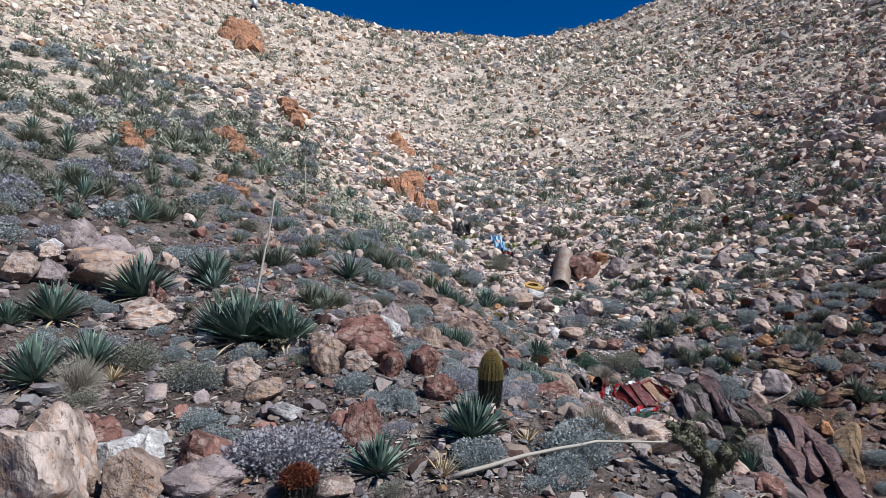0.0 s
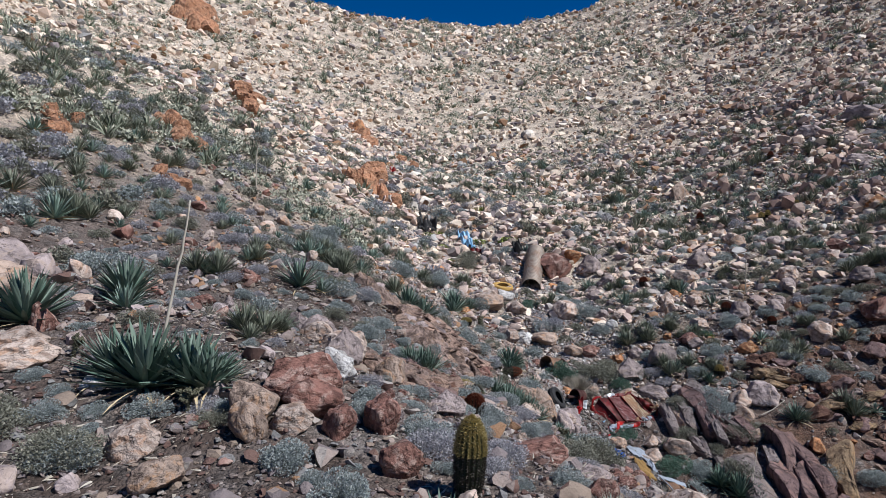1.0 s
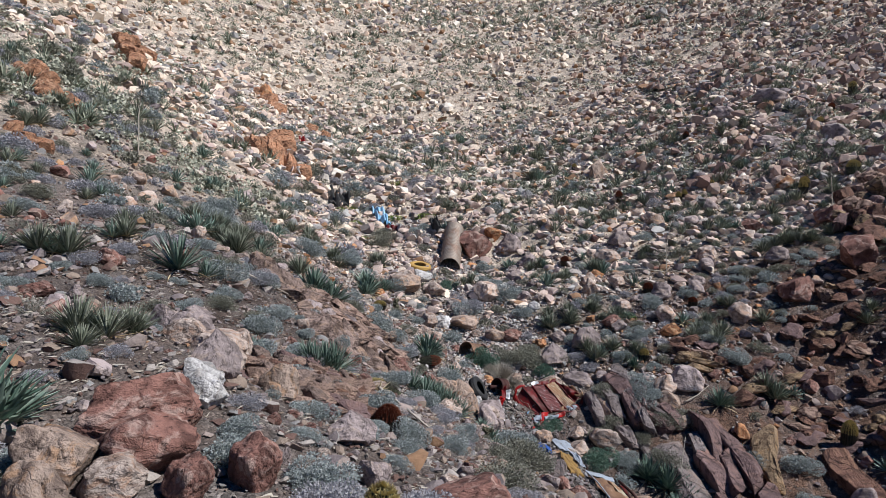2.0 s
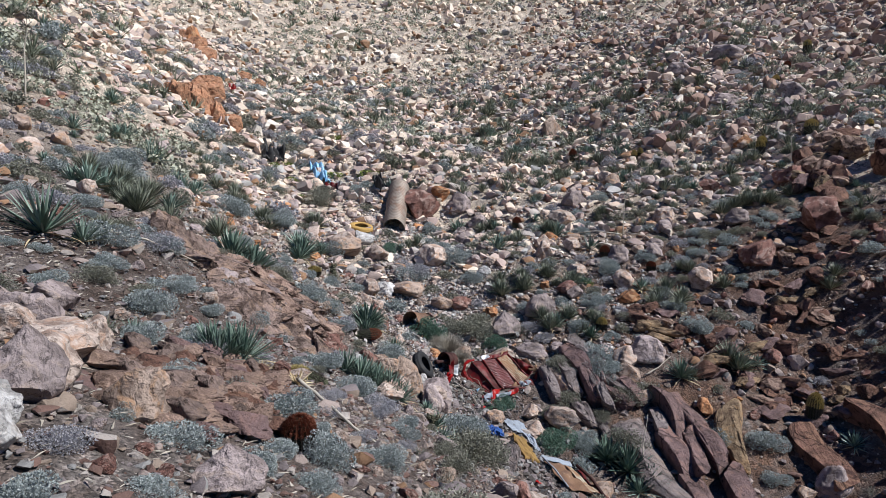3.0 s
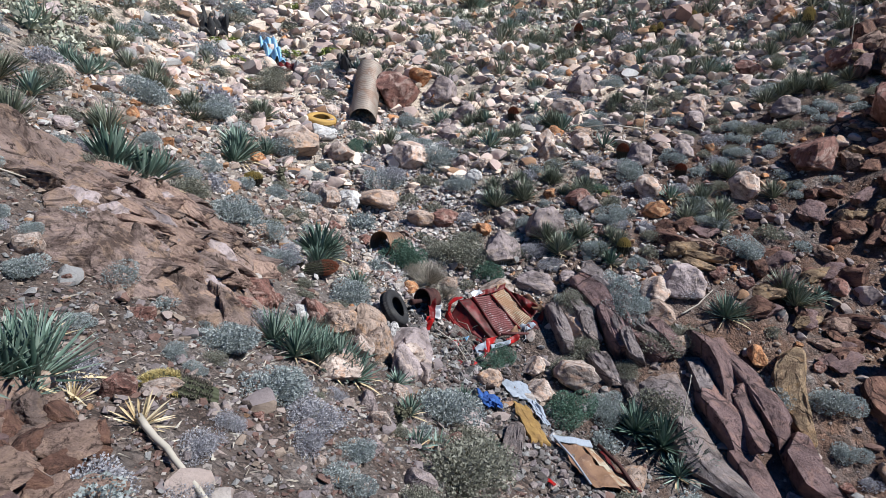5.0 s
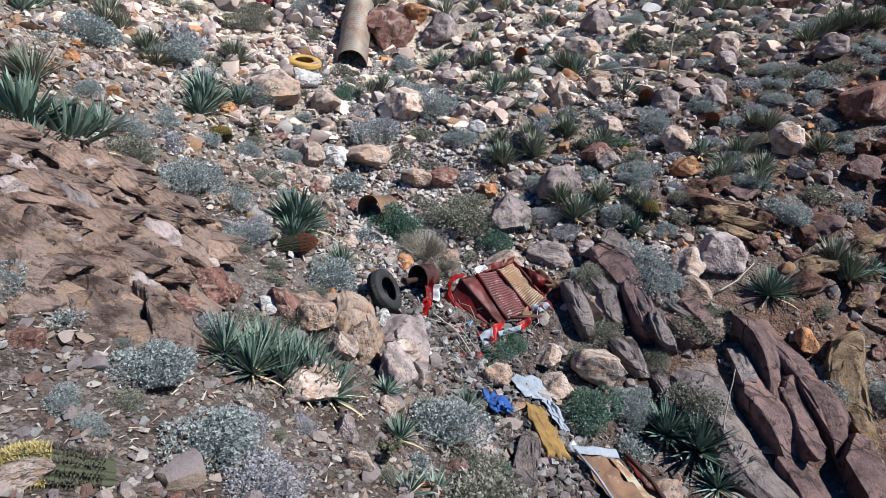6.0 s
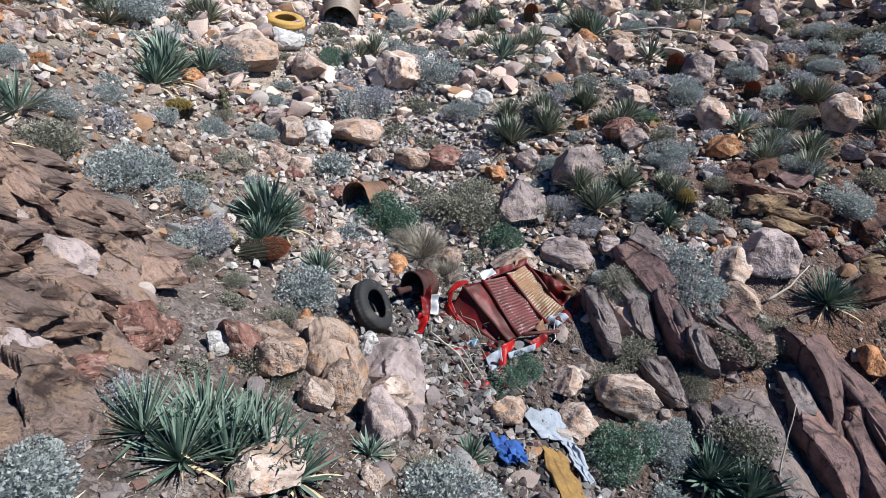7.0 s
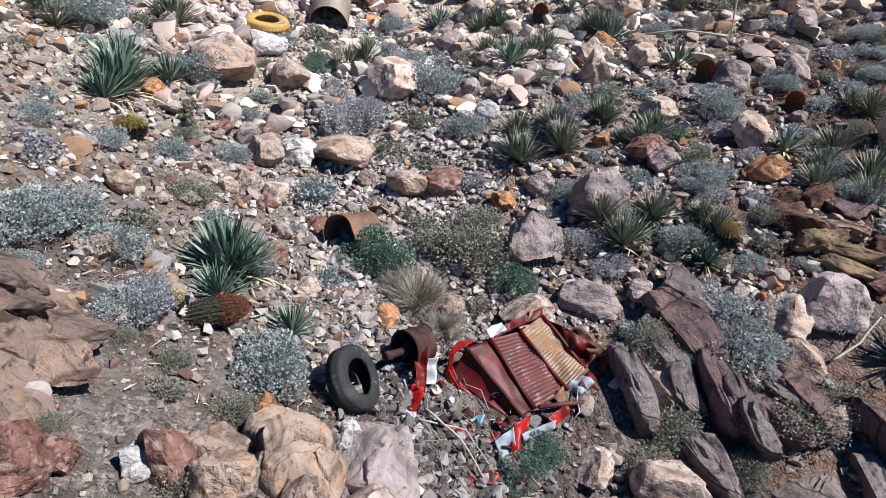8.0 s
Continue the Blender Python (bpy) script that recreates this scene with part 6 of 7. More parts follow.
def shrub_mesh(seed, count, leaf, material, dome=0.62, lumps=9, open_=0.25, twigs=14):
    """A rounded shrub 1 wide: small leaves in lumps round a dome, with twigs inside."""
    rs = np.random.RandomState(seed)
    d = rs.normal(size=(lumps * 3, 3))
    d[:, 2] = np.abs(d[:, 2]) * 0.9
    d /= np.linalg.norm(d, axis=1)[:, None]
    centres = d[:lumps] * rs.uniform(0.20, 0.34, (lumps, 1)) * np.array([1, 1, dome * 1.3])
    which = rs.randint(0, lumps, count)
    dirs = rs.normal(size=(count, 3))
    dirs /= np.linalg.norm(dirs, axis=1)[:, None]
    rad = 0.21 * (1 - open_ * rs.uniform(0, 1, count) ** 2) * rs.uniform(0.85, 1.12, lumps)[which]
    p = centres[which] + dirs * rad[:, None] * np.array([1, 1, dome * 1.25])
    p[:, 2] = np.maximum(p[:, 2] + 0.06, rs.uniform(0.0, 0.06, count))
    out = p - np.array([0, 0, 0.02])
    out = out / (np.linalg.norm(out, axis=1)[:, None] + 1e-6) + rs.normal(0, 0.55, (count, 3))
    out /= np.linalg.norm(out, axis=1)[:, None]
    side = np.cross(out, rs.normal(size=(count, 3)))
    side /= np.linalg.norm(side, axis=1)[:, None]
    L = leaf * rs.uniform(0.7, 1.4, (count, 1))
    w = L * 0.5
    v = np.stack([p - side * w, p + side * w, p + out * L], 1).reshape(-1, 3)
    f = np.arange(count * 3).reshape(-1, 3)
    foliage = mesh_of("foliage", v, f, [material])
    V, F, o = [], [], 0
    for k in range(twigs):
        a = dirs[k] * np.array([1, 1, 0.9])
        a[2] = abs(a[2])
        tip = a * rs.uniform(0.26, 0.40)
        q, g = tube([(0, 0, -0.03), tuple(tip * 0.5 + rs.normal(0, 0.02, 3)), tuple(tip)], [0.009, 0.006, 0.003], 3, False)
        V += q
        F += [tuple(i + o for i in h) for h in g]
        o += len(q)
    return foliage, mesh_of("stems", V, F, [TWIG])


def twig_mesh(seed, n, material, reach=0.5, up=0.6, fork=3, thick=0.006):
    """A bare or fine-leaved shrub of thin forking twigs, 1 wide."""
    rnd = random.Random(seed)
    V, F, o = [], [], 0
    for k in range(n):
        az, el = rnd.uniform(0, 6.28), math.asin(rnd.uniform(0.05, 1.0))
        d = Vector((math.cos(az) * math.cos(el), math.sin(az) * math.cos(el), math.sin(el) * up / 0.5))
        p = Vector((rnd.gauss(0, 0.03), rnd.gauss(0, 0.03), -0.02))
        mid = p + d * reach * rnd.uniform(0.4, 0.6)
        for j in range(fork):
            tip = p + d * reach * rnd.uniform(0.75, 1.1) + Vector((rnd.gauss(0, 0.07), rnd.gauss(0, 0.07), rnd.gauss(0, 0.05)))
            tip.z = max(tip.z, 0.01)
            q, g = tube([p if j == 0 else mid, tip], [thick, thick * 0.35], 3, False)
            V += q
            F += [tuple(i + o for i in h) for h in g]
            o += len(q)
    return mesh_of("twigs", V, F, [material])


SHRUBS = {"silver": [shrub_mesh(300 + k, 6500, 0.0245, SILVER, 0.62, 13, 0.22) for k in range(4)], "lilac": [shrub_mesh(310 + k, 5200, 0.0235, LILAC, 0.55, 14, 0.45, 40) for k in range(3)],
          "small": [shrub_mesh(315 + k, 1100, 0.050, (LILAC, SILVER, DUSTY, SILVER)[k], 0.62, 11, 0.2) for k in range(4)],
          "green": [shrub_mesh(320 + k, 6000, 0.023, GREEN, 0.72, 9, 0.15) for k in range(2)], "dusty": [shrub_mesh(335 + k, 4000, 0.024, DUSTY, 0.6, 14, 0.6, 70) for k in range(2)], "lime": [shrub_mesh(330, 700, 0.06, MOSS, 0.5, 7)]}
TWIGGY = [twig_mesh(340 + k, 60, TWIG, 0.5, 0.55, 3, 0.006) for k in range(3)]
HAY = [twig_mesh(350 + k, 900, STRAW, 0.5, 0.62, 2, 0.0045) for k in range(2)]
SHRUB_LABELS = {"dusty": "dark grey twiggy shrub with small dusty leaves", "small": "small rounded silver-grey desert shrub", "silver": "rounded silver-grey desert shrub with small leaves", "lilac": "low lilac-grey desert shrub, half dry", "green": "dense rounded dark green shrub", "lime": "small lime-green herb tuft"}


def shrub(kind, x, y, w, seed, flat=1.0):
    rnd = random.Random(seed * 3.7 + x)
    pick = SHRUBS[kind][rnd.randrange(len(SHRUBS[kind]))]
    root = new("shrub")
    root.matrix_world = Matrix.LocRotScale(at(x, y + w * 0.25, -0.04), Euler((rnd.uniform(-0.15, 0.15), rnd.uniform(-0.15, 0.15), rnd.uniform(0, 6.28))), (w * 1.3, w * 1.25 * rnd.uniform(0.85, 1.1), w * 1.2 * flat * rnd.uniform(0.85, 1.1)))
    part("foliage", pick[0], root)
    part("stem_tangle", pick[1], root)
    take(x, y + w * 0.25, w * 0.4)
    return tagged(root, SHRUB_LABELS[kind], "shrub", "shrubs on the slope")


def twig_shrub(x, y, w, meshes, seed, label, category="shrub"):
    rnd = random.Random(seed * 2.1 + y)
    ob = new("dry_shrub", meshes[rnd.randrange(len(meshes))])
    ob.matrix_world = Matrix.LocRotScale(at(x, y + w * 0.2, -0.02), Euler((0, 0, rnd.uniform(0, 6.28))), (w, w, w * rnd.uniform(0.85, 1.1)))
    take(x, y + w * 0.2, w * 0.35)
    return tagged(ob, label, category, "dry shrubs on the slope")


for k, (x, y, w) in enumerate(SHRUBS_SILVER + SHRUBS_BANK):
    shrub("dusty" if k == 8 else "lilac" if k in (1, 9, 21, 26, 27, 28, 29) or k % 7 == 6 else "silver", x, y, min(w, 1.2) * (0.7 if k == 6 else 0.9), k)
for k, (x, y, w) in enumerate(SHRUBS_NEAR):
    if free(x, y + w * 0.25, w * 0.15):
        shrub(("silver", "dusty", "lilac", "silver")[k % 4], x, y, w * 0.9, 60 + k)
for kind, x, y, w, lift in (("dusty", 7.28, 18.72, 0.62, 0.26), ("silver", 7.42, 18.52, 0.42, 0.24), ("silver", 8.28, 18.30, 0.66, 0.20)):
    shrub(kind, x, y - w * 0.25, w, int(x * 10)).location.z += lift
for k, (x, y, w) in enumerate(SHRUBS_GREEN):
    shrub("green", x, y, min(w, 0.8), 90 + k, 1.1)
for k, (x, y, w) in enumerate(SHRUBS_TWIG):
    shrub("dusty", x, y, min(w, 1.1), 160 + k)
shrub("silver", 0.88, 21.18, 0.49, 1)
shrub("silver", 9.07, 20.60, 0.50, 2)
shrub("silver", 7.45, 21.28, 0.44, 3)
shrub("silver", 8.17, 19.76, 0.26, 4)
shrub("silver", 9.06, 19.34, 0.39, 5)
shrub("silver", 9.76, 19.16, 0.32, 6)
shrub("silver", 3.52, 21.02, 0.26, 7)
shrub("silver", 4.01, 20.53, 0.25, 8)
shrub("silver", 8.17, 21.86, 0.35, 9)
shrub("silver", 12.03, 22.57, 0.71, 10)
shrub("silver", 5.95, 25.41, 0.77, 11)
shrub("silver", 6.24, 27.87, 0.68, 12)
shrub("silver", 9.74, 21.55, 0.35, 13)
shrub("silver", 10.94, 24.93, 0.60, 14)
shrub("silver", 14.22, 23.14, 0.56, 15)
shrub("dusty", 8.72, 19.43, 0.26, 16)
shrub("dusty", 2.50, 19.85, 0.37, 17)
shrub("dusty", 9.57, 24.08, 0.47, 18)
shrub("dusty", 7.20, 24.47, 0.46, 19)
shrub("dusty", 8.04, 23.86, 0.54, 20)
shrub("dusty", 12.29, 21.11, 0.48, 21)
shrub("dusty", 11.38, 20.06, 0.50, 22)
shrub("dusty", 9.72, 19.81, 0.54, 23)
shrub("dusty", 1.77, 17.12, 0.25, 24)
shrub("dusty", 2.03, 18.29, 0.24, 25)
shrub("dusty", 6.72, 17.51, 0.56, 26)
shrub("dusty", 6.50, 17.57, 0.31, 27)
shrub("dusty", 7.80, 17.33, 0.47, 28)
shrub("dusty", 8.77, 22.78, 0.51, 29)
shrub("dusty", 2.16, 22.67, 0.49, 30)
shrub("dusty", 13.49, 22.32, 0.44, 31)
shrub("silver", 1.09, 14.22, 0.31, 63)
shrub("silver", 1.22, 15.26, 0.16, 64)
shrub("silver", 1.24, 14.06, 0.21, 65)
shrub("silver", -0.05, 20.82, 0.44, 66)
shrub("silver", 0.53, 20.12, 0.50, 67)
shrub("silver", 12.69, 26.98, 0.71, 68)
shrub("silver", 11.35, 20.62, 0.61, 69)
shrub("silver", 11.08, 19.77, 0.66, 70)
shrub("silver", 16.06, 24.11, 0.78, 71)
shrub("silver", 13.45, 21.99, 0.56, 72)
shrub("lilac", 2.50, 15.00, 0.26, 73)
shrub("dusty", 1.37, 14.40, 0.27, 74)
shrub("dusty", 2.80, 16.82, 0.34, 75)
shrub("dusty", 2.32, 14.69, 0.20, 76)
shrub("dusty", 3.12, 14.48, 0.25, 77)
shrub("dusty", 6.75, 20.20, 0.63, 78)
shrub("green", 4.56, 15.43, 0.27, 79)
shrub("silver", -0.06, 10.95, 0.41, 103)
shrub("silver", -1.42, 14.44, 0.43, 104)
shrub("silver", -2.73, 20.89, 0.86, 105)
shrub("silver", 2.41, 24.46, 0.89, 106)
shrub("silver", -3.24, 20.88, 0.63, 107)
shrub("silver", 0.83, 25.36, 0.90, 108)
shrub("silver", -1.56, 14.21, 0.35, 109)
shrub("silver", 8.40, 19.77, 0.63, 110)
shrub("lilac", 1.40, 12.22, 0.31, 111)
shrub("lilac", 2.11, 13.34, 0.37, 112)
shrub("lilac", 2.32, 12.52, 0.28, 113)
shrub("lilac", -0.26, 12.91, 0.31, 114)
shrub("lilac", 2.11, 14.58, 0.36, 115)
shrub("dusty", 3.93, 14.17, 0.96, 116)
shrub("dusty", 2.91, 12.10, 0.49, 117)
shrub("dusty", 3.00, 12.90, 0.43, 118)
shrub("dusty", 2.58, 16.93, 0.46, 119)
shrub("dusty", -0.28, 17.67, 0.53, 120)
shrub("dusty", -1.46, 13.90, 0.51, 121)
shrub("dusty", -0.96, 14.12, 0.36, 122)
shrub("dusty", -0.25, 17.43, 0.44, 123)
shrub("silver", -1.23, 8.52, 0.21, 154)
shrub("silver", -0.30, 7.98, 0.39, 155)
shrub("silver", 0.82, 10.08, 0.33, 156)
shrub("silver", 1.12, 9.49, 0.30, 157)
shrub("silver", -1.81, 13.35, 0.46, 158)
shrub("silver", -0.13, 14.75, 0.45, 159)
shrub("silver", -2.89, 15.59, 0.46, 160)
shrub("lilac", -0.36, 9.00, 0.35, 161)
shrub("lilac", -3.45, 13.77, 0.54, 162)
shrub("lilac", 1.65, 11.60, 0.34, 163)
shrub("dusty", 2.17, 9.57, 0.68, 164)
shrub("dusty", -5.56, 17.18, 0.61, 165)
shrub("dusty", -0.08, 19.12, 0.75, 166)
shrub("dusty", 0.74, 18.82, 0.75, 167)
shrub("silver", 0.96, 4.78, 0.31, 192)
shrub("silver", 1.11, 6.84, 0.22, 193)
shrub("dusty", -1.62, 7.47, 0.37, 194)
shrub("dusty", -3.58, 7.34, 0.48, 195)
shrub("dusty", -0.18, 4.57, 0.26, 196)
shrub("dusty", 7.88, 16.46, 0.92, 197)
shrub("dusty", -3.38, 6.02, 0.35, 198)
for k, (x, y, w) in enumerate(GRASS_DEAD):
    twig_shrub(x, y, min(w * 1.2, 0.85), HAY, k, "tuft of dead straw-coloured grass", "grass")
for k, (x, y, w) in enumerate(((0.40, 32.1, 0.8), (1.05, 32.5, 0.6), (2.95, 31.6, 0.8), (4.30, 31.2, 0.9), (3.20, 34.0, 0.7), (7.60, 28.9, 0.6), (1.60, 30.2, 0.6), (2.75, 19.75, 0.22), (3.05, 18.75, 0.2), (4.45, 20.35, 0.4), (9.75, 22.0, 0.35), (1.1, 31.2, 0.7))):
    shrub("lime", x, y, w, 130 + k, 0.7)


def barrel_cactus(x, y, w, h, lean, spine, seed, label):
    """A ribbed barrel cactus with rows of spines along its ribs."""
    rnd = random.Random(seed)
    root = new("barrel_cactus")
    root.matrix_world = Matrix.Translation(at(x, y, -0.03)) @ pose(0, 0, 0, *lean)
    ribs, m, n = 18, 72, 16
    r, V, F = w / 2, [], []
    for i in range(n + 1):
        s = i / n
        rr = r * (0.80 + 0.9 * s - 0.75 * s * s) * math.sqrt(max(0.0, 1 - max(0, (s - 0.62) / 0.38) ** 2)) + 0.002
        for j in range(m):
            a = 2 * math.pi * j / m
            q = rr * (1 + 0.09 * math.cos(ribs * a))
            V.append((q * math.cos(a), q * math.sin(a), h * s))
    for i in range(n):
        for j in range(m):
            F.append((i * m + j, i * m + (j + 1) % m, (i + 1) * m + (j + 1) % m, (i + 1) * m + j))
    body = part("body", mesh_of("body", V, F, [CACTUS], True), root)
    SV, SF, SI = [], [], []
    for j in range(ribs):
        a = 2 * math.pi * j / ribs
        for i in range(26):
            s = 0.12 + 0.88 * i / 25
            rr = r * (0.80 + 0.9 * s - 0.75 * s * s) * math.sqrt(max(0.0, 1 - max(0, (s - 0.62) / 0.38) ** 2)) * 1.08
            p = Vector((rr * math.cos(a), rr * math.sin(a), h * s))
            for _ in range((18 if s > 0.56 else 9) if w > 0.19 else 6):
                d = Vector((math.cos(a) * (1.1 - 0.6 * s), math.sin(a) * (1.1 - 0.6 * s), 0.2 + 0.7 * s)) + Vector((rnd.gauss(0, 0.6), rnd.gauss(0, 0.6), rnd.gauss(0, 0.5)))
                d = d.normalized() * r * rnd.uniform(0.22, 0.42)
                side = d.cross(Vector((rnd.random(), rnd.random(), rnd.random()))).normalized() * 0.005
                k = len(SV)
                SV += [tuple(p - side), tuple(p + side), tuple(p + d)]
                SF.append((k, k + 1, k + 2))
                SI.append(1 if s > 0.56 else 0)
    part("spine_cover", mesh_of("spine_cover", SV, SF, [SPINE_DARK, spine], False, SI), body, "dense golden spines" if spine is SPINE_GOLD else "dense rust-red spines")
    take(x, y, w * 0.6)
    tagged(root, label, "cactus", "barrel cacti")


LEANS = ((0, 0, 0), (14, -60, 0), (5, 0, 0), (2, 3, 0), (0, 0, 0), (0, 0, 0), (0, 0, 0), (0, 4, 0), (0, 0, 0), (0, 0, 0), (0, 0, 0), (0, 0, 0))
REDS = (2, 4, 5, 6, 9)
for k, (x, y, w, h) in enumerate(BARRELS):
    if k == 1:
        x, y, w, h = x + 0.36, y - 0.06, w * 0.8, h * 1.5
    barrel_cactus(x, y, w * (1.1 if k == 2 else 1), h * (1.2 if k == 2 else 1.08), LEANS[k], SPINE_RED if k in REDS else SPINE_GOLD, 400 + k, "ribbed barrel cactus with rust-red spines" if k in REDS else "ribbed barrel cactus with golden spines")
for k, (x, y, w, h) in enumerate(BARRELS_SLOPE):
    barrel_cactus(x, y, w * 0.7, h * 0.85, (0, 3 * (k % 3) - 3, 0), SPINE_GOLD if k % 4 else SPINE_RED, 440 + k, "small columnar barrel cactus with golden spines" if k % 4 else "small columnar barrel cactus with rust-red spines")
barrel_cactus(2.42, 18.92, 0.20, 0.58, (0, 86, 2), SPINE_RED, 430, "fallen barrel cactus with a rust-red crown lying on soil")
barrel_cactus(2.35, 18.95, 0.0001 + 0.16, 0.2, (0, 0, 0), SPINE_GOLD, 431, "small ribbed barrel cactus with golden spines")


def cholla(x, y, h, seed):
    """A branching cholla with knobbly, spiny joints."""
    rnd = random.Random(seed)
    root = tagged(new("cholla"), "grey-green branching cholla cactus with knobbly joints", "cactus", "chollas")
    root.location = at(x, y, -0.03)
    tips = [(Vector((0, 0, 0)), Vector((0.05, 0, 1)), h * 0.30, h * 0.062)]
    count = 0
    while tips and count < 40:
        p, d, L, r = tips.pop(0)
        count += 1
        d = d.normalized()
        pts = [p + d * L * k / 6 + Vector((rnd.gauss(0, 0.006), rnd.gauss(0, 0.006), 0)) for k in range(7)]
        v, f = tube(pts, [r * 0.8, r * 1.15, r * 0.95, r * 1.15, r * 0.95, r * 1.1, r * 0.5], 9)
        n0 = len(v)
        for _ in range(120):
            q = pts[0].lerp(pts[-1], rnd.random())
            e = Vector((rnd.gauss(0, 1), rnd.gauss(0, 1), rnd.gauss(0, 1))).normalized()
            b = q + e * r
            s = e.cross(Vector((0.3, 0.5, 0.9))).normalized() * r * 0.16
            k = len(v)
            v += [tuple(b - s), tuple(b + s), tuple(b + e * r * 0.75)]
            f.append((k, k + 1, k + 2))
        part("joint", mesh_of("joint", v, f, [CHOLLA]), root)
        for _ in range(3 if count < 5 else 2):
            if L > h * 0.08:
                e = (d + Vector((rnd.gauss(0, 0.8), rnd.gauss(0, 0.8), rnd.uniform(0, 0.5)))).normalized()
                tips.append((pts[-1] if rnd.random() < 0.6 else pts[4], e, L * rnd.uniform(0.6, 0.85), r * 0.9))
    take(x, y, h * 0.4)


cholla(2.42, 5.35, 0.95, 1)
cholla(2.32, 23.05, 0.55, 2)
cholla(-1.95, 7.75, 0.34, 3)
cholla(3.20, 14.85, 0.40, 4)
cholla(-3.55, 8.75, 0.35, 5)


def stalk(points, r, label, seed, flower=0.0):
    """A dry agave flower stalk, upright or fallen, with the remains of its branchlets."""
    rnd = random.Random(seed)
    pts = [Vector(p) for p in points]
    root = thing("agave_stalk", pts[0], label, "stalk", "dry stalks")
    for p in pts:
        take(p.x, p.y, 0.3)
    fine = []
    for a, b in zip(pts, pts[1:]):
        fine += [a.lerp(b, k / 4) + Vector((rnd.gauss(0, r * 0.25), rnd.gauss(0, r * 0.25), 0)) for k in range(4)]
    fine.append(pts[-1])
    rod("stem", fine, r, STALK, root, "", 8, 0.4)
    if flower:
        V, F = [], []
        for k in range(90):
            s = 1 - flower * rnd.random()
            p = fine[min(len(fine) - 1, int(s * (len(fine) - 1)))]
            d = Vector((rnd.gauss(0, 1), rnd.gauss(0, 1), rnd.gauss(0.3, 0.6))).normalized() * rnd.uniform(0.06, 0.2)
            v, f = tube([p, p + d * 0.6, p + d], [0.006, 0.008, 0.013], 4)
            o = len(V)
            V += v
            F += [tuple(i + o for i in q) for q in f]
        part("seed_head", mesh_of("seed_head", V, F, [TWIG]), root, "dark dry seed branchlets")
    settle(root)


b0 = at(-2.45, 8.35)
stalk([b0, b0 + Vector((0.06, 0.1, 0.7)), b0 + Vector((0.17, 0.16, 1.3)), b0 + Vector((0.24, 0.22, 1.85))], 0.021, "tall dry agave flower stalk rising from a dead rosette", 1)
stalk([at(0.27, 4.86, 0.05), at(0.85, 5.02, 0.16), at(1.45, 5.22, 0.26), at(2.15, 5.42, 0.34)], 0.019, "long fallen dry agave stalk on stones", 2)
stalk([at(1.05, 12.85, 0.08), at(1.30, 12.5, 0.08), at(1.66, 11.95, 0.06), at(2.15, 11.55, 0.05)], 0.026, "long fallen dry agave stalk on soil", 3)
stalk([at(-1.85, 15.39, 0.12), at(-1.2, 15.9, 0.16), at(-0.54, 16.44, 0.10)], 0.022, "fallen dry agave stalk among shrubs", 4)
stalk([at(11.95, 24.2, 0.2), at(11.2, 24.6, 0.28), at(10.4, 25.08, 0.10)], 0.026, "fallen pale dry agave stalk beside agaves", 5)
stalk([at(12.2, 24.2, 0.2), at(12.55, 23.6, 0.3), at(12.7, 23.0, 0.05)], 0.026, "bent pale dry agave stalk beside agaves", 6)
stalk([at(12.1, 24.3), at(12.15, 24.4, 1.1), at(12.5, 24.6, 2.2)], 0.02, "thin upright dry agave stalk", 7, 0.3)
stalk([at(9.2, 18.05, 0.1), at(9.6, 18.1, 0.2), at(10.0, 18.25, 0.22)], 0.018, "thin dry stick on boulders", 8)
stalk([at(18.7, 24.2), at(18.75, 24.3, 1.2), at(18.7, 24.4, 2.4)], 0.02, "thin upright dry agave stalk", 9, 0.15)
stalk([at(-5.6, 24.0), at(-5.6, 24.1, 1.4), at(-5.5, 24.2, 2.6)], 0.025, "thin upright dry agave stalk", 10, 0.3)
stalk([at(4.55, 18.3, 0.1), at(4.8, 17.95, 0.16), at(4.95, 17.6, 0.06)], 0.014, "grey dead branch on the rubble", 11)
stalk([at(4.45, 18.2, 0.08), at(4.9, 18.1, 0.12), at(5.05, 17.7, 0.08)], 0.010, "grey dead branch on the rubble", 12)
stalk([at(7.95, 16.0, 0.05), at(8.05, 16.2, 0.5), at(8.25, 16.4, 1.0)], 0.014, "thin dark dry stalk beside an agave", 13)
for k in range(16):
    rnd = random.Random(500 + k)
    x, y, a = rnd.gauss(4.85, 0.34), rnd.gauss(17.95, 0.28), rnd.uniform(0, 6.28)
    L = rnd.uniform(0.2, 0.55)
    bent = [at(x, y, 0.05), at(x + math.cos(a) * L * 0.4, y + math.sin(a) * L * 0.4, 0.09 + rnd.uniform(0, 0.06)), at(x + math.cos(a + 0.4) * L * 0.7, y + math.sin(a + 0.4) * L * 0.7, 0.07), at(x + math.cos(a + 0.2) * L, y + math.sin(a + 0.2) * L, 0.05)]
    tagged(rod("dead_branch", bent, rnd.uniform(0.005, 0.010), TWIG, None, "", 5, 0.5), "thin grey dead branch on the rubble", "branch", "branches below the wreck")
rose(1.05, 12.9, 0.55, [DEAD_ROSE], 1, "dead tan agave rosette torn from the soil")
rose(0.20, 4.95, 0.55, [DEAD_ROSE], 2, "dead tan agave rosette at a fallen stalk")
rose(0.62, 13.05, 0.40, [DEAD_ROSE], 3, "dead tan agave rosette at a ledge")
rose(12.0, 24.4, 0.70, [DEAD_ROSE], 4, "dry yellow agave rosette on the slope")
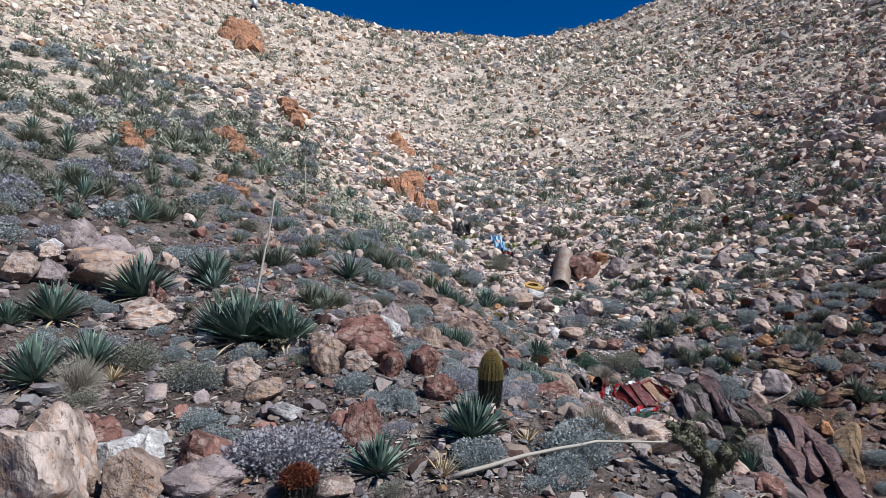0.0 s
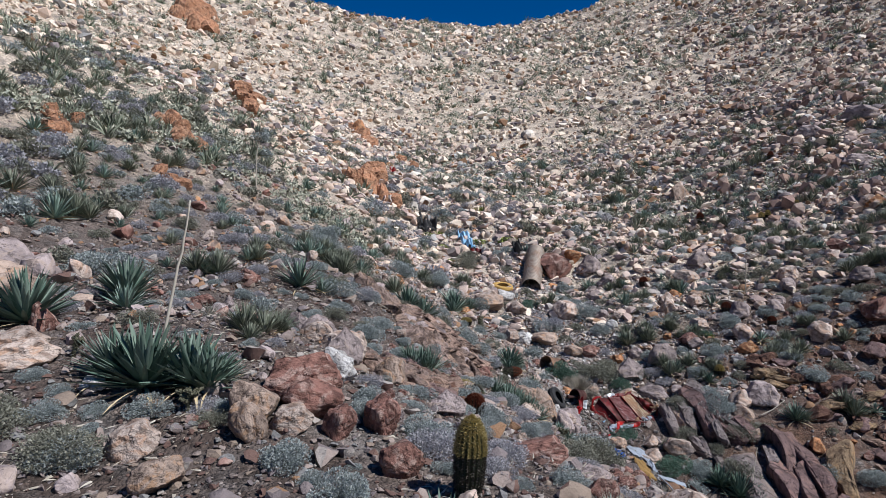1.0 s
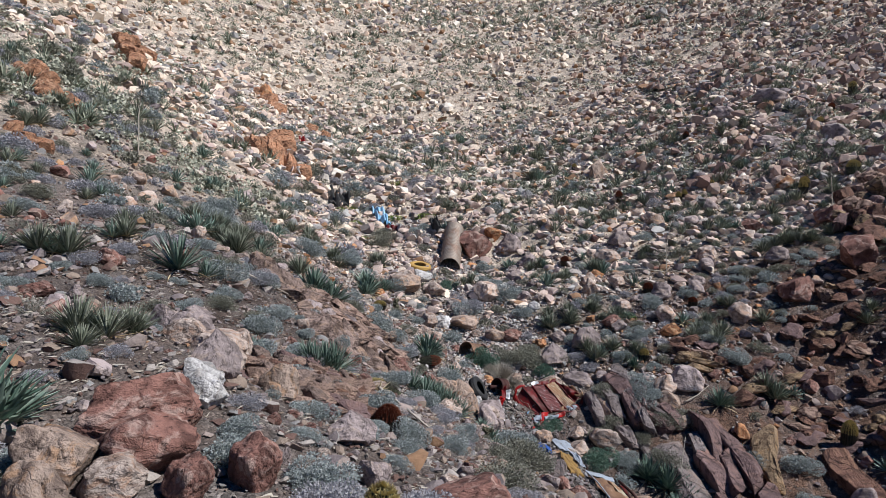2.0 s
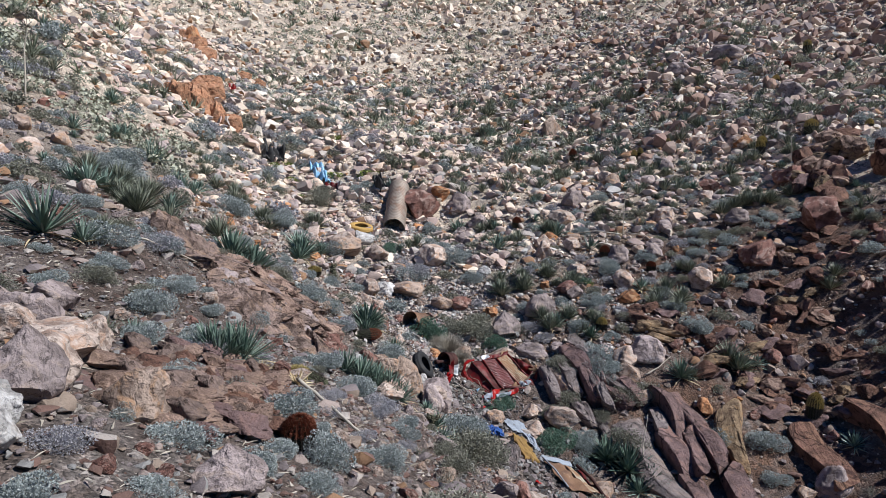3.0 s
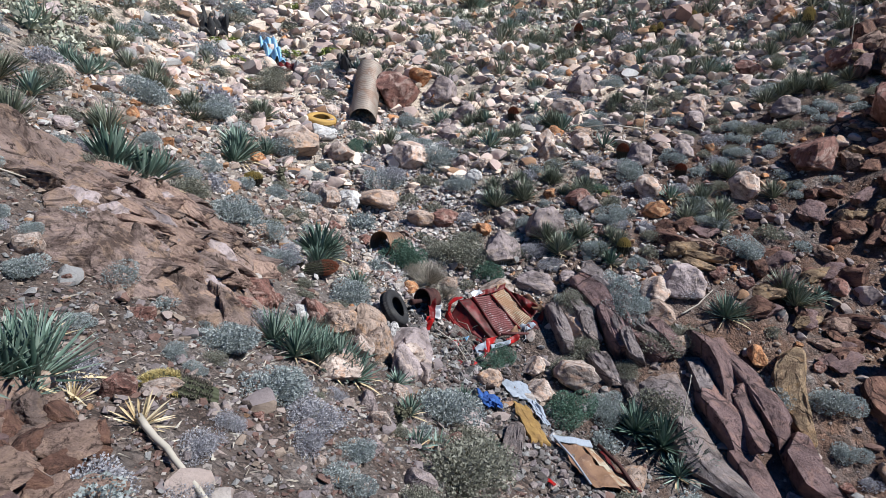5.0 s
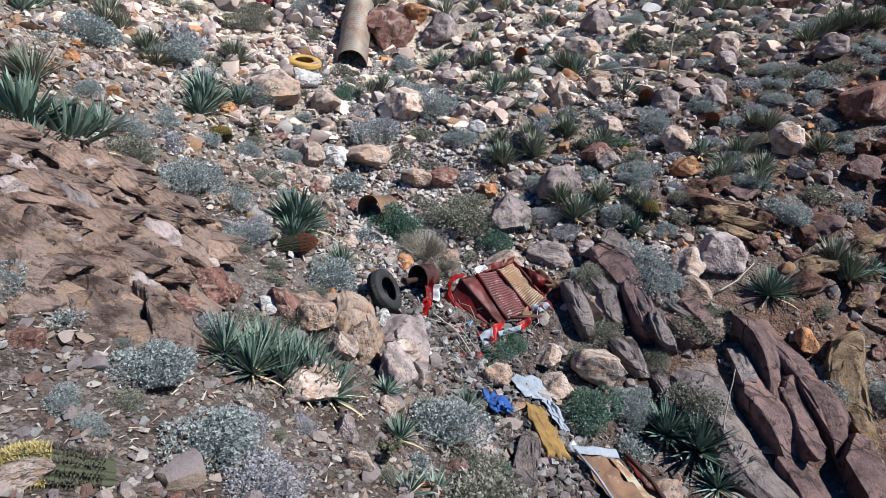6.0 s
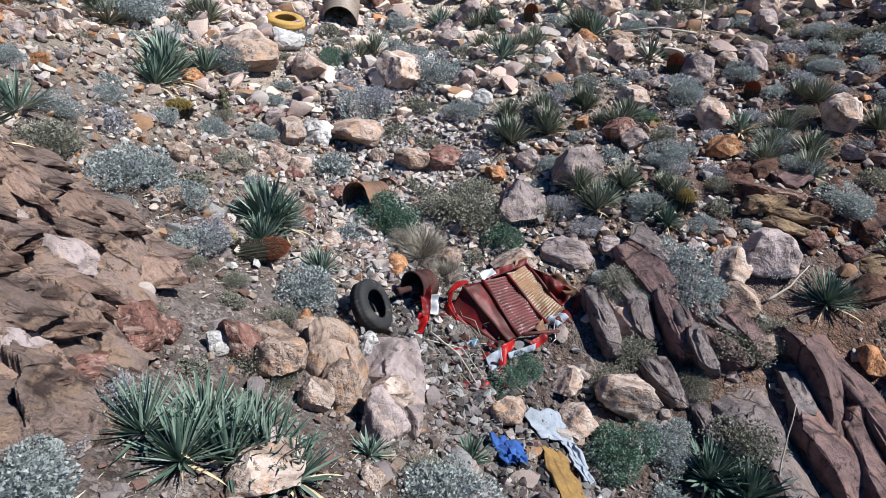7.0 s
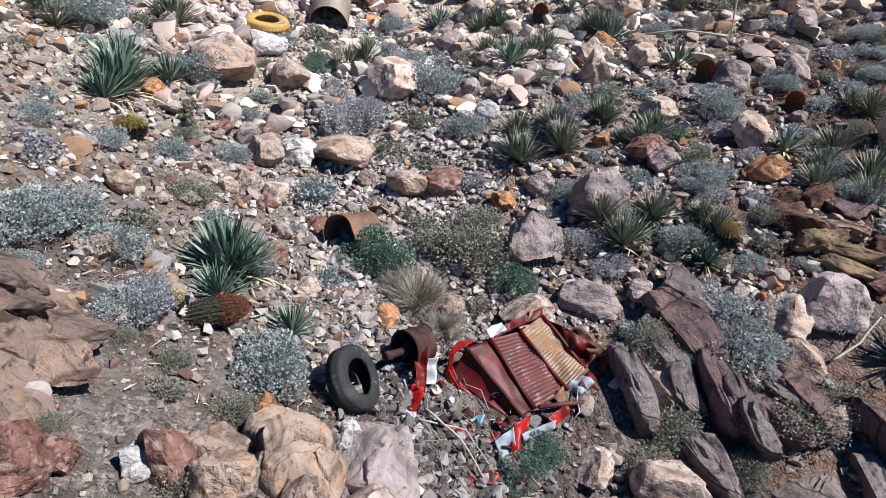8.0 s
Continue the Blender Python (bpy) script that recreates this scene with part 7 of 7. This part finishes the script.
rose(12.1, 23.9, 0.60, [DEAD_ROSE], 5, "dry yellow agave rosette on the slope")
rose(-3.45, 6.75, 0.6, [DEAD_ROSE], 6, "dead tan agave rosette behind a green one")
rose(-2.45, 8.45, 0.7, [DEAD_ROSE], 7, "dead tan agave rosette round a stalk")
rose(0.95, 5.75, 0.4, [DEAD_ROSE], 8, "dead tan agave leaves")


# ---- boulders, shrubs and agaves in between ----
def scatter(n, box, r0, r1, seed, clear=0.0):
    """Free places for n things in a box of the plan."""
    rnd = random.Random(seed)
    made = 0
    for _ in range(n * 8):
        if made >= n:
            return
        x, y = rnd.uniform(box[0], box[1]), rnd.uniform(box[2], box[3])
        r = r0 + (r1 - r0) * rnd.random() ** 2.2
        if abs(x - 5.6) < 1.3 and abs(y - 18.4) < 1.0:
            continue
        if free(x, y, r * 0.5 + clear):
            made += 1
            yield x, y, r, rnd


for x, y, w, rnd in scatter(44, (6.5, 18, 20, 26.5), 0.65, 1.0, 24, 0.25):
    for j in range(rnd.randrange(3, 5)):
        rose(x + rnd.gauss(0, 0.5), y + rnd.gauss(0, 0.2), w * rnd.uniform(0.7, 1.0), TUFTS, int(x * 100) + j, "dark green agave clump with narrow leaves")
for x, y, w, rnd in scatter(60, (3.5, 17, 18.5, 26.5), 0.4, 0.8, 29):
    shrub(rnd.choice(("small", "small", "small", "dusty")), x, y - w * 0.25, w, int(x * 100), 0.95)
tuft_spots = []
for x, y, w, rnd in scatter(80, (5.5, 27, 25, 42), 0.95, 1.5, 14):
    take(x, y, 0.6)
    for k in range(rnd.randrange(3, 9)):
        tuft_spots.append((x + rnd.gauss(0, 0.8), y + rnd.gauss(0, 0.3), w * rnd.uniform(0.6, 1.05)))
take(0.3, 10.5, 0.75)
take(0.1, 11.6, 0.8)
SMALL = {k: [rock_mesh("rock", 500 + 10 * i + j, m, 13, 3, 0.14) for j in range(4)] for i, (k, m) in enumerate(ROCK_MATS.items())}
BANK_KINDS = ("RED", "RED", "TAN", "MAUVE", "ORANGE")
GULLY_KINDS = ("PALE", "PALE", "TAN", "RED", "MAUVE", "MAUVE", "PALE", "ORANGE")
NEAR_KINDS = ("PALE", "TAN", "RED", "RED", "MAUVE", "MAUVE")
SIDE_KINDS = ("PALE", "PALE", "MAUVE", "TAN", "PALE", "MAUVE", "WHITE", "RED", "ORANGE", "PALE")
loose = []
for count, box, small, large, seed, clear in ((285, (-8, 22, 4.5, 34), 0.20, 0.66, 11, 0.0), (330, (-1, 15, 18.5, 30), 0.16, 0.46, 33, -0.05), (110, (8.5, 17.5, 14.2, 22), 0.22, 0.75, 21, 0.0), (120, (-5, 4, 5, 16), 0.12, 0.34, 34, -0.03)):
    for x, y, r, rnd in scatter(count, box, small, large, seed, clear):
        kind = rnd.choice(BANK_KINDS if seed == 21 or x > 9.5 and y < 21 or x > 12 and y < 25 else SIDE_KINDS if seed == 33 else GULLY_KINDS if y > 17 else NEAR_KINDS)
        h = r * rnd.uniform(0.55, 0.95)
        m = Matrix.LocRotScale(at(x, y, -h * 0.24), Euler((rnd.uniform(-0.35, 0.35), rnd.uniform(-0.35, 0.35), rnd.uniform(0, 6.28))), (r, r * rnd.uniform(0.7, 1.0), h))
        loose.append((math.hypot((x - 5) * 1.2, y - 16), kind, rnd.randrange(4), m))
        take(x, y, r * 0.42)
loose.sort(key=lambda row: row[0])
for far, kind, j, m in loose[:300]:
    ob = new("rock", SMALL[kind][j])
    ob.matrix_world = m
    tagged(ob, ROCK_LABELS[kind], "rock", "rocks on the slope")
RV, RF, RI, o = [], [], [], 0
order = list(ROCK_MATS)
for far, kind, j, m in loose[300:]:
    me = SMALL[kind][j]
    v = np.array([tuple(m @ q.co) for q in me.vertices])
    f = np.array([tuple(q.vertices) for q in me.polygons])
    RV.append(v)
    RF.append(f + o)
    RI += [order.index(kind)] * len(f)
    o += len(v)
me = mesh_of("slope_rocks", np.concatenate(RV), np.concatenate(RF), [ROCK_MATS[k] for k in order], True, RI)
me.set_sharp_from_angle(angle=radians(40))
tagged(new("slope_rocks", me), "pale, mauve and rusty rocks strewn over the slopes", "rocks", kind="stuff")
for x, y, w, rnd in scatter(85, (-6, 2.2, 5.5, 16.5), 0.26, 0.62, 17):
    shrub("silver" if rnd.random() < 0.6 else "lilac", x, y - w * 0.25, w, int(x * 100), 0.9)
low_spots = []
for x, y, w, rnd in scatter(150, (-4, 18, 14.5, 26), 0.28, 0.72, 12):
    take(x, y, w * 0.4)
    low_spots.append((x, y, w * 1.25))
for x, y, w, rnd in scatter(80, (-9, 20, 9, 34), 0.25, 0.6, 13):
    twig_shrub(x, y, w, TWIGGY, int(x * 100), "small dry grey shrub on the slope")
for x, y, w, rnd in scatter(14, (8.5, 16, 15, 22), 0.6, 0.9, 22):
    rose(x, y, w, TUFTS if rnd.random() < 0.5 else ROSES, int(x * 100))
for x, y, w, rnd in scatter(40, (-9, 3, 13, 26), 0.5, 0.95, 15):
    rose(x, y, w, TUFTS if rnd.random() < 0.4 else ROSES, int(x * 100))


def joined(name, meshes, places, label, category, tall=1.0):
    """Copies of plant meshes joined into one mesh, for plants past counting."""
    rnd = random.Random(len(places))
    V, F, I, o, mats = [], [], [], 0, []
    for me in meshes:
        for m in me.materials:
            if m not in mats:
                mats.append(m)
    shapes = []
    for me in meshes:
        v = np.empty(len(me.vertices) * 3)
        me.vertices.foreach_get("co", v)
        n = len(me.polygons[0].vertices)
        f = np.empty(len(me.polygons) * n, np.int32)
        me.polygons.foreach_get("vertices", f)
        i = np.empty(len(me.polygons), np.int32)
        me.polygons.foreach_get("material_index", i)
        shapes.append((v.reshape(-1, 3), f.reshape(-1, n), np.array([mats.index(m) for m in me.materials])[i]))
    for x, y, w in places:
        v, f, i = shapes[rnd.randrange(len(shapes))]
        m = np.array(Matrix.LocRotScale(None, Euler((rnd.uniform(-0.15, 0.15), rnd.uniform(-0.15, 0.15), rnd.uniform(0, 6.28))), (w, w, w * tall * rnd.uniform(0.85, 1.1))).to_3x3())
        V.append(v @ m.T + np.array(at(x, y, -0.03)))
        F.append(f + o)
        I.append(i)
        o += len(v)
    ob = new(name, mesh_of(name, np.concatenate(V), np.concatenate(F), mats, False, np.concatenate(I)))
    return tagged(ob, label, category, kind="stuff")


spots = [(x, y, w * 1.25) for x, y, w, rnd in scatter(190, (-3, 29, 36, 48), 0.35, 0.9, 16)] + [(x, y, w * 1.25) for x, y, w, rnd in scatter(400, (-18, 1.0, 12, 40), 0.4, 1.0, 18)]
MOUND_FINE = shrub_mesh(390, 1300, 0.045, DUSTY, 0.6, 10, 0.2, 3)[0]
MOUNDS = [shrub_mesh(380 + k, 400, 0.078, m, 0.6, 8, 0.2, 3)[0] for k, m in enumerate((SILVER, DUSTY, LILAC, DUSTY, SILVER))]
joined("slope_shrubs", MOUNDS, spots, "silver-grey and dull green shrubs on the slope", "shrubs")
spots = list(tuft_spots)
for x, y, w, rnd in scatter(75, (6, 20, 20.5, 31), 0.7, 1.1, 44, -0.05):
    take(x, y, 0.4)
    spots += [(x + rnd.gauss(0, 0.5), y + rnd.gauss(0, 0.22), w * rnd.uniform(0.7, 1.0)) for _ in range(rnd.randrange(2, 5))]
for x, y, w, rnd in scatter(130, (-16, 0.5, 13, 31), 0.6, 1.0, 41):
    spots += [(x + rnd.gauss(0, 0.4), y + rnd.gauss(0, 0.25), w) for _ in range(rnd.randrange(1, 3))]
for x, y, w, rnd in scatter(95, (-18, 3, 14, 46), 0.6, 1.05, 19):
    spots += [(x + rnd.gauss(0, 0.4), y + rnd.gauss(0, 0.25), w) for _ in range(rnd.randrange(1, 4))]
CLUMPS = [rosette(50 + k, 52, 0.60, 0.046, 28, 88, AGAVE_DULL, 3, 2) for k in range(5)] + [rosette(56, 44, 0.62, 0.06, 12, 84, AGAVE, 3, 2)]
joined("low_shrubs", [SHRUBS["small"][k][0] for k in range(4)] + [MOUND_FINE], low_spots, "low silver-grey and olive shrubs between stones", "shrubs", 0.95)
near_spots = [(x, y, w * 1.25) for x, y, w, rnd in scatter(150, (6, 19, 19.5, 31), 0.35, 0.85, 43, -0.05)] + [(x, y, w * 1.3) for x, y, w, rnd in scatter(170, (-12, 0.5, 11, 28), 0.35, 0.8, 42)] + [(x, y, w * 1.25) for x, y, w, rnd in scatter(190, (-2, 27, 23.5, 36), 0.5, 1.0, 26)]
joined("slope_shrubs", [SHRUBS["small"][k][0] for k in range(4)] + [MOUND_FINE], near_spots, "small grey and olive shrubs on the slope", "shrubs")
joined("slope_agaves", CLUMPS, spots, "dark green agave clumps on the slope", "agaves")


def far_shrubs(name, n, seed, leaves, size, material, label, blades=False):
    """Shrubs of the far slopes, past counting: clumps of leaf-shaped faces."""
    rs = np.random.RandomState(seed)
    az = np.radians(rs.uniform(-42, 52, n))
    first = np.where(az < -0.08, 25, 36)
    r = first + (144 - first) * rs.uniform(0, 1, n) ** 1.6
    x, y = r * np.sin(az), r * np.cos(az)
    clump = np.sin(x * 0.55 + 1.3 * np.sin(y * 0.31)) + np.sin(y * 0.47 + 1.7 * np.sin(x * 0.23 + seed)) + rs.normal(0, 0.7, n)
    keep = clump > -0.2
    x, y, r, n = x[keep], y[keep], r[keep], int(keep.sum())
    s = size * rs.uniform(0.6, 1.3, n) * np.clip(r / 60, 0.85, 1.5)
    d = rs.normal(size=(n, leaves, 3))
    d[..., 2] = np.abs(d[..., 2]) * (1.6 if blades else 0.9)
    d /= np.linalg.norm(d, axis=-1)[..., None]
    base = np.stack([x, y, height(x, y)], 1)[:, None]
    side = np.cross(d, rs.normal(size=d.shape))
    side /= np.linalg.norm(side, axis=-1)[..., None]
    q = s[:, None, None]
    if blades:
        v = np.stack([base - side * q * 0.05, base + side * q * 0.05, base + d * q * 0.75], 2)
        v = v.reshape(-1, 3)
        f = np.arange(len(v)).reshape(-1, 3)
    else:
        p = base + d * q * np.array([0.40, 0.40, 0.36]) + np.array([0, 0, 0.06])
        o = np.cross(side, d)
        p = p * 1.0 - d * q * 0.12 * rs.uniform(0, 1, (n, leaves, 1)) ** 2
        v = np.stack([p - side * q * 0.09, p + side * q * 0.09, p + o * q * 0.12 + d * q * 0.10], 2).reshape(-1, 3)
        f = np.arange(len(v)).reshape(-1, 3)
    return tagged(new(name, mesh_of(name, v, f, [material])), label, "shrubs", kind="stuff")


far_shrubs("far_shrubs", 12000, 21, 30, 0.72, FAR_LEAF_LIT, "grey-green low shrubs, lightened as if sunlit, on the far hillside")
far_shrubs("far_dry_shrubs", 1800, 22, 40, 0.6, TWIG, "dull olive dry shrubs on the far hillside")
far_shrubs("far_agaves", 1600, 23, 22, 0.95, AGAVE_FAR, "dark green agaves on the far hillside", True)

# ---- loose stones ----
rs = np.random.RandomState(31)


def field(n, box, lo, hi, power=2.5):
    return rs.uniform(box[0], box[1], n), rs.uniform(box[2], box[3], n), lo + (hi - lo) * rs.uniform(0, 1, n) ** power


x, y, s = field(10000, (-7, 17, -2, 27), 0.025, 0.11)
stones("pebbles", x, y, s, STONES_BROWN, "brown and grey pebbles strewn over the soil", 1, 0.3, (0.5, 0.9))
x, y, s = field(13000, (-12, 24, 2, 30), 0.07, 0.17, 1.6)
stones("small_stones", x, y, s, STONES, "mixed pale and brown stones on the slope", 2, 0.22, (0.55, 1.0))
x, y, s = field(3000, (-10, 20, 2, 28), 0.13, 0.30, 2.0)
stones("cobbles", x, y, s, STONES, "mixed mauve, brown and pale cobbles on the slope", 7, 0.2, (0.5, 1.0), True)
x, y, s = field(8500, (-1.5, 11.5, 18.5, 28), 0.05, 0.22, 2.0)
stones("bank_stones", x, y, s, STONES_BANK, "pale and pinkish stones packed over the gully sides", 12)
x, y, s = field(17000, (-5.5, 4.5, 3.5, 17.5), 0.026, 0.12, 2.2)
stones("stone_chips", x, y, s, STONES_BROWN, "brown and grey stone chips on the bank", 14, 0.2, (0.45, 0.85))
x, y, s = field(13000, (-1.0, 6.5, 11.5, 20), 0.018, 0.075, 2.2)
stones("gravel", x, y, s, STONES_BROWN, "fine brown gravel on the bank", 6, 0.2, (0.45, 0.85))
x, y, s = field(3400, (-2, 26, 23.5, 36), 0.14, 0.52, 1.8)
stones("slope_cobbles", x, y, s, STONES_SLOPE, "rounded pinkish and grey cobbles packed over the slope", 13, 0.15, (0.5, 1.0), True)
x, y, s = field(5600, (-13, 27, 30, 48), 0.18, 0.66, 1.9)
stones("slope_stones", x, y, s, STONES_SLOPE, "pale, pink and grey stones, some painted sunlit, covering the slope", 11, 0.2, (0.5, 1.0), True)


def litter(n, box, seed):
    """Dry twigs and leaf scraps lying on the soil, past counting."""
    q = np.random.RandomState(seed)
    x, y = q.uniform(box[0], box[1], n), q.uniform(box[2], box[3], n)
    keep = np.sin(x * 1.9 + 1.2 * np.sin(y * 1.3)) + np.sin(y * 1.6 + x) + q.normal(0, 0.6, n) > -0.1
    x, y = x[keep], y[keep]
    n = len(x)
    a, L = q.uniform(0, 6.283, n), q.uniform(0.03, 0.13, n)
    w = L * q.uniform(0.04, 0.12, n)
    p = np.stack([x, y, height(x, y) + q.uniform(0.008, 0.03, n)], 1)
    d = np.stack([np.cos(a) * L, np.sin(a) * L, q.normal(0, 0.2, n) * L], 1)
    e = np.stack([-np.sin(a) * w, np.cos(a) * w, q.normal(0, 0.3, n) * w], 1)
    up = np.array([0, 0, 1.0]) * w[:, None]
    v = np.stack([p - e, p + e, p + d * 0.5 + up, p + d], 1).reshape(-1, 3)
    o = np.arange(n)[:, None] * 4
    f = np.concatenate([o + np.array([[0, 2, 3]]), o + np.array([[2, 1, 3]]), o + np.array([[0, 1, 2]])])
    tagged(new("dry_litter", mesh_of("dry_litter", v, f, [STALK])), "dry twigs and leaf scraps on the soil", "litter", kind="stuff")


litter(15000, (-5, 6.5, 4, 20.5), 61)
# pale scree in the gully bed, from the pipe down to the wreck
k = rs.uniform(0, 1, 10500)
x = np.interp(k, [0, 0.4, 0.7, 0.9, 1], [4.6, 5.6, 5.3, 4.7, 4.6]) + rs.normal(0, 0.7, 10500)
y = 31 - 11.6 * k + rs.normal(0, 0.4, 10500)
stones("scree", x, y, 0.04 + 0.14 * rs.uniform(0, 1, 10500) ** 2.6, SCREE, "pale grey scree in the gully bed", 3)
n = 19000
az, r = np.radians(rs.uniform(-40, 46, n)), 33 + 112 * rs.uniform(0, 1, n) ** 1.3
stones("hillside_stones", r * np.sin(az), r * np.cos(az), (0.25 + 0.75 * rs.uniform(0, 1, n) ** 2.6) * np.clip(r / 60, 0.8, 1.5), STONES_FAR_LIT, "pale stones, sunlight painted in, covering the far hillside", 4)
n = 7000
az, r = np.radians(rs.uniform(-42, 52, n)), 34 + 38 * rs.uniform(0, 1, n) ** 1.1
stones("hillside_rubble", r * np.sin(az), r * np.cos(az), 0.14 + 0.35 * rs.uniform(0, 1, n) ** 2.4, STONES_FAR_LIT, "pale rubble with painted-in sunlight on the hillside", 5)
n = 7000
az, r = np.radians(19 + 33 * rs.uniform(0, 1, n) ** 0.62), 34 + 80 * rs.uniform(0, 1, n)
stones("brown_rubble", r * np.sin(az), r * np.cos(az), 0.3 + 0.8 * rs.uniform(0, 1, n) ** 2.4, STONES_RUST, "red-brown blocky rubble on the hillside", 8, 0.15, (0.7, 1.2))
n = 900
az, r = np.radians(rs.uniform(-30, 30, n)), 40 + 95 * rs.uniform(0, 1, n)
stones("hillside_blocks", r * np.sin(az), r * np.cos(az), 0.5 + 0.8 * rs.uniform(0, 1, n) ** 3, STONES_FAR_LIT, "large pale and pinkish blocks, painted sunlit, on the far hillside", 9, 0.15, (0.7, 1.2))
k = rs.uniform(0, 1, 4200)
stones("gully_rubble", np.interp(k, [0, 0.4, 1], [4.6, 5.0, 6.2]) + rs.normal(0, 0.6, 4200), 19.4 - 4.6 * k + rs.normal(0, 0.3, 4200), 0.03 + 0.16 * rs.uniform(0, 1, 4200) ** 2.4, STONES_RUBBLE, "grey and brown rubble below the wreck", 10)
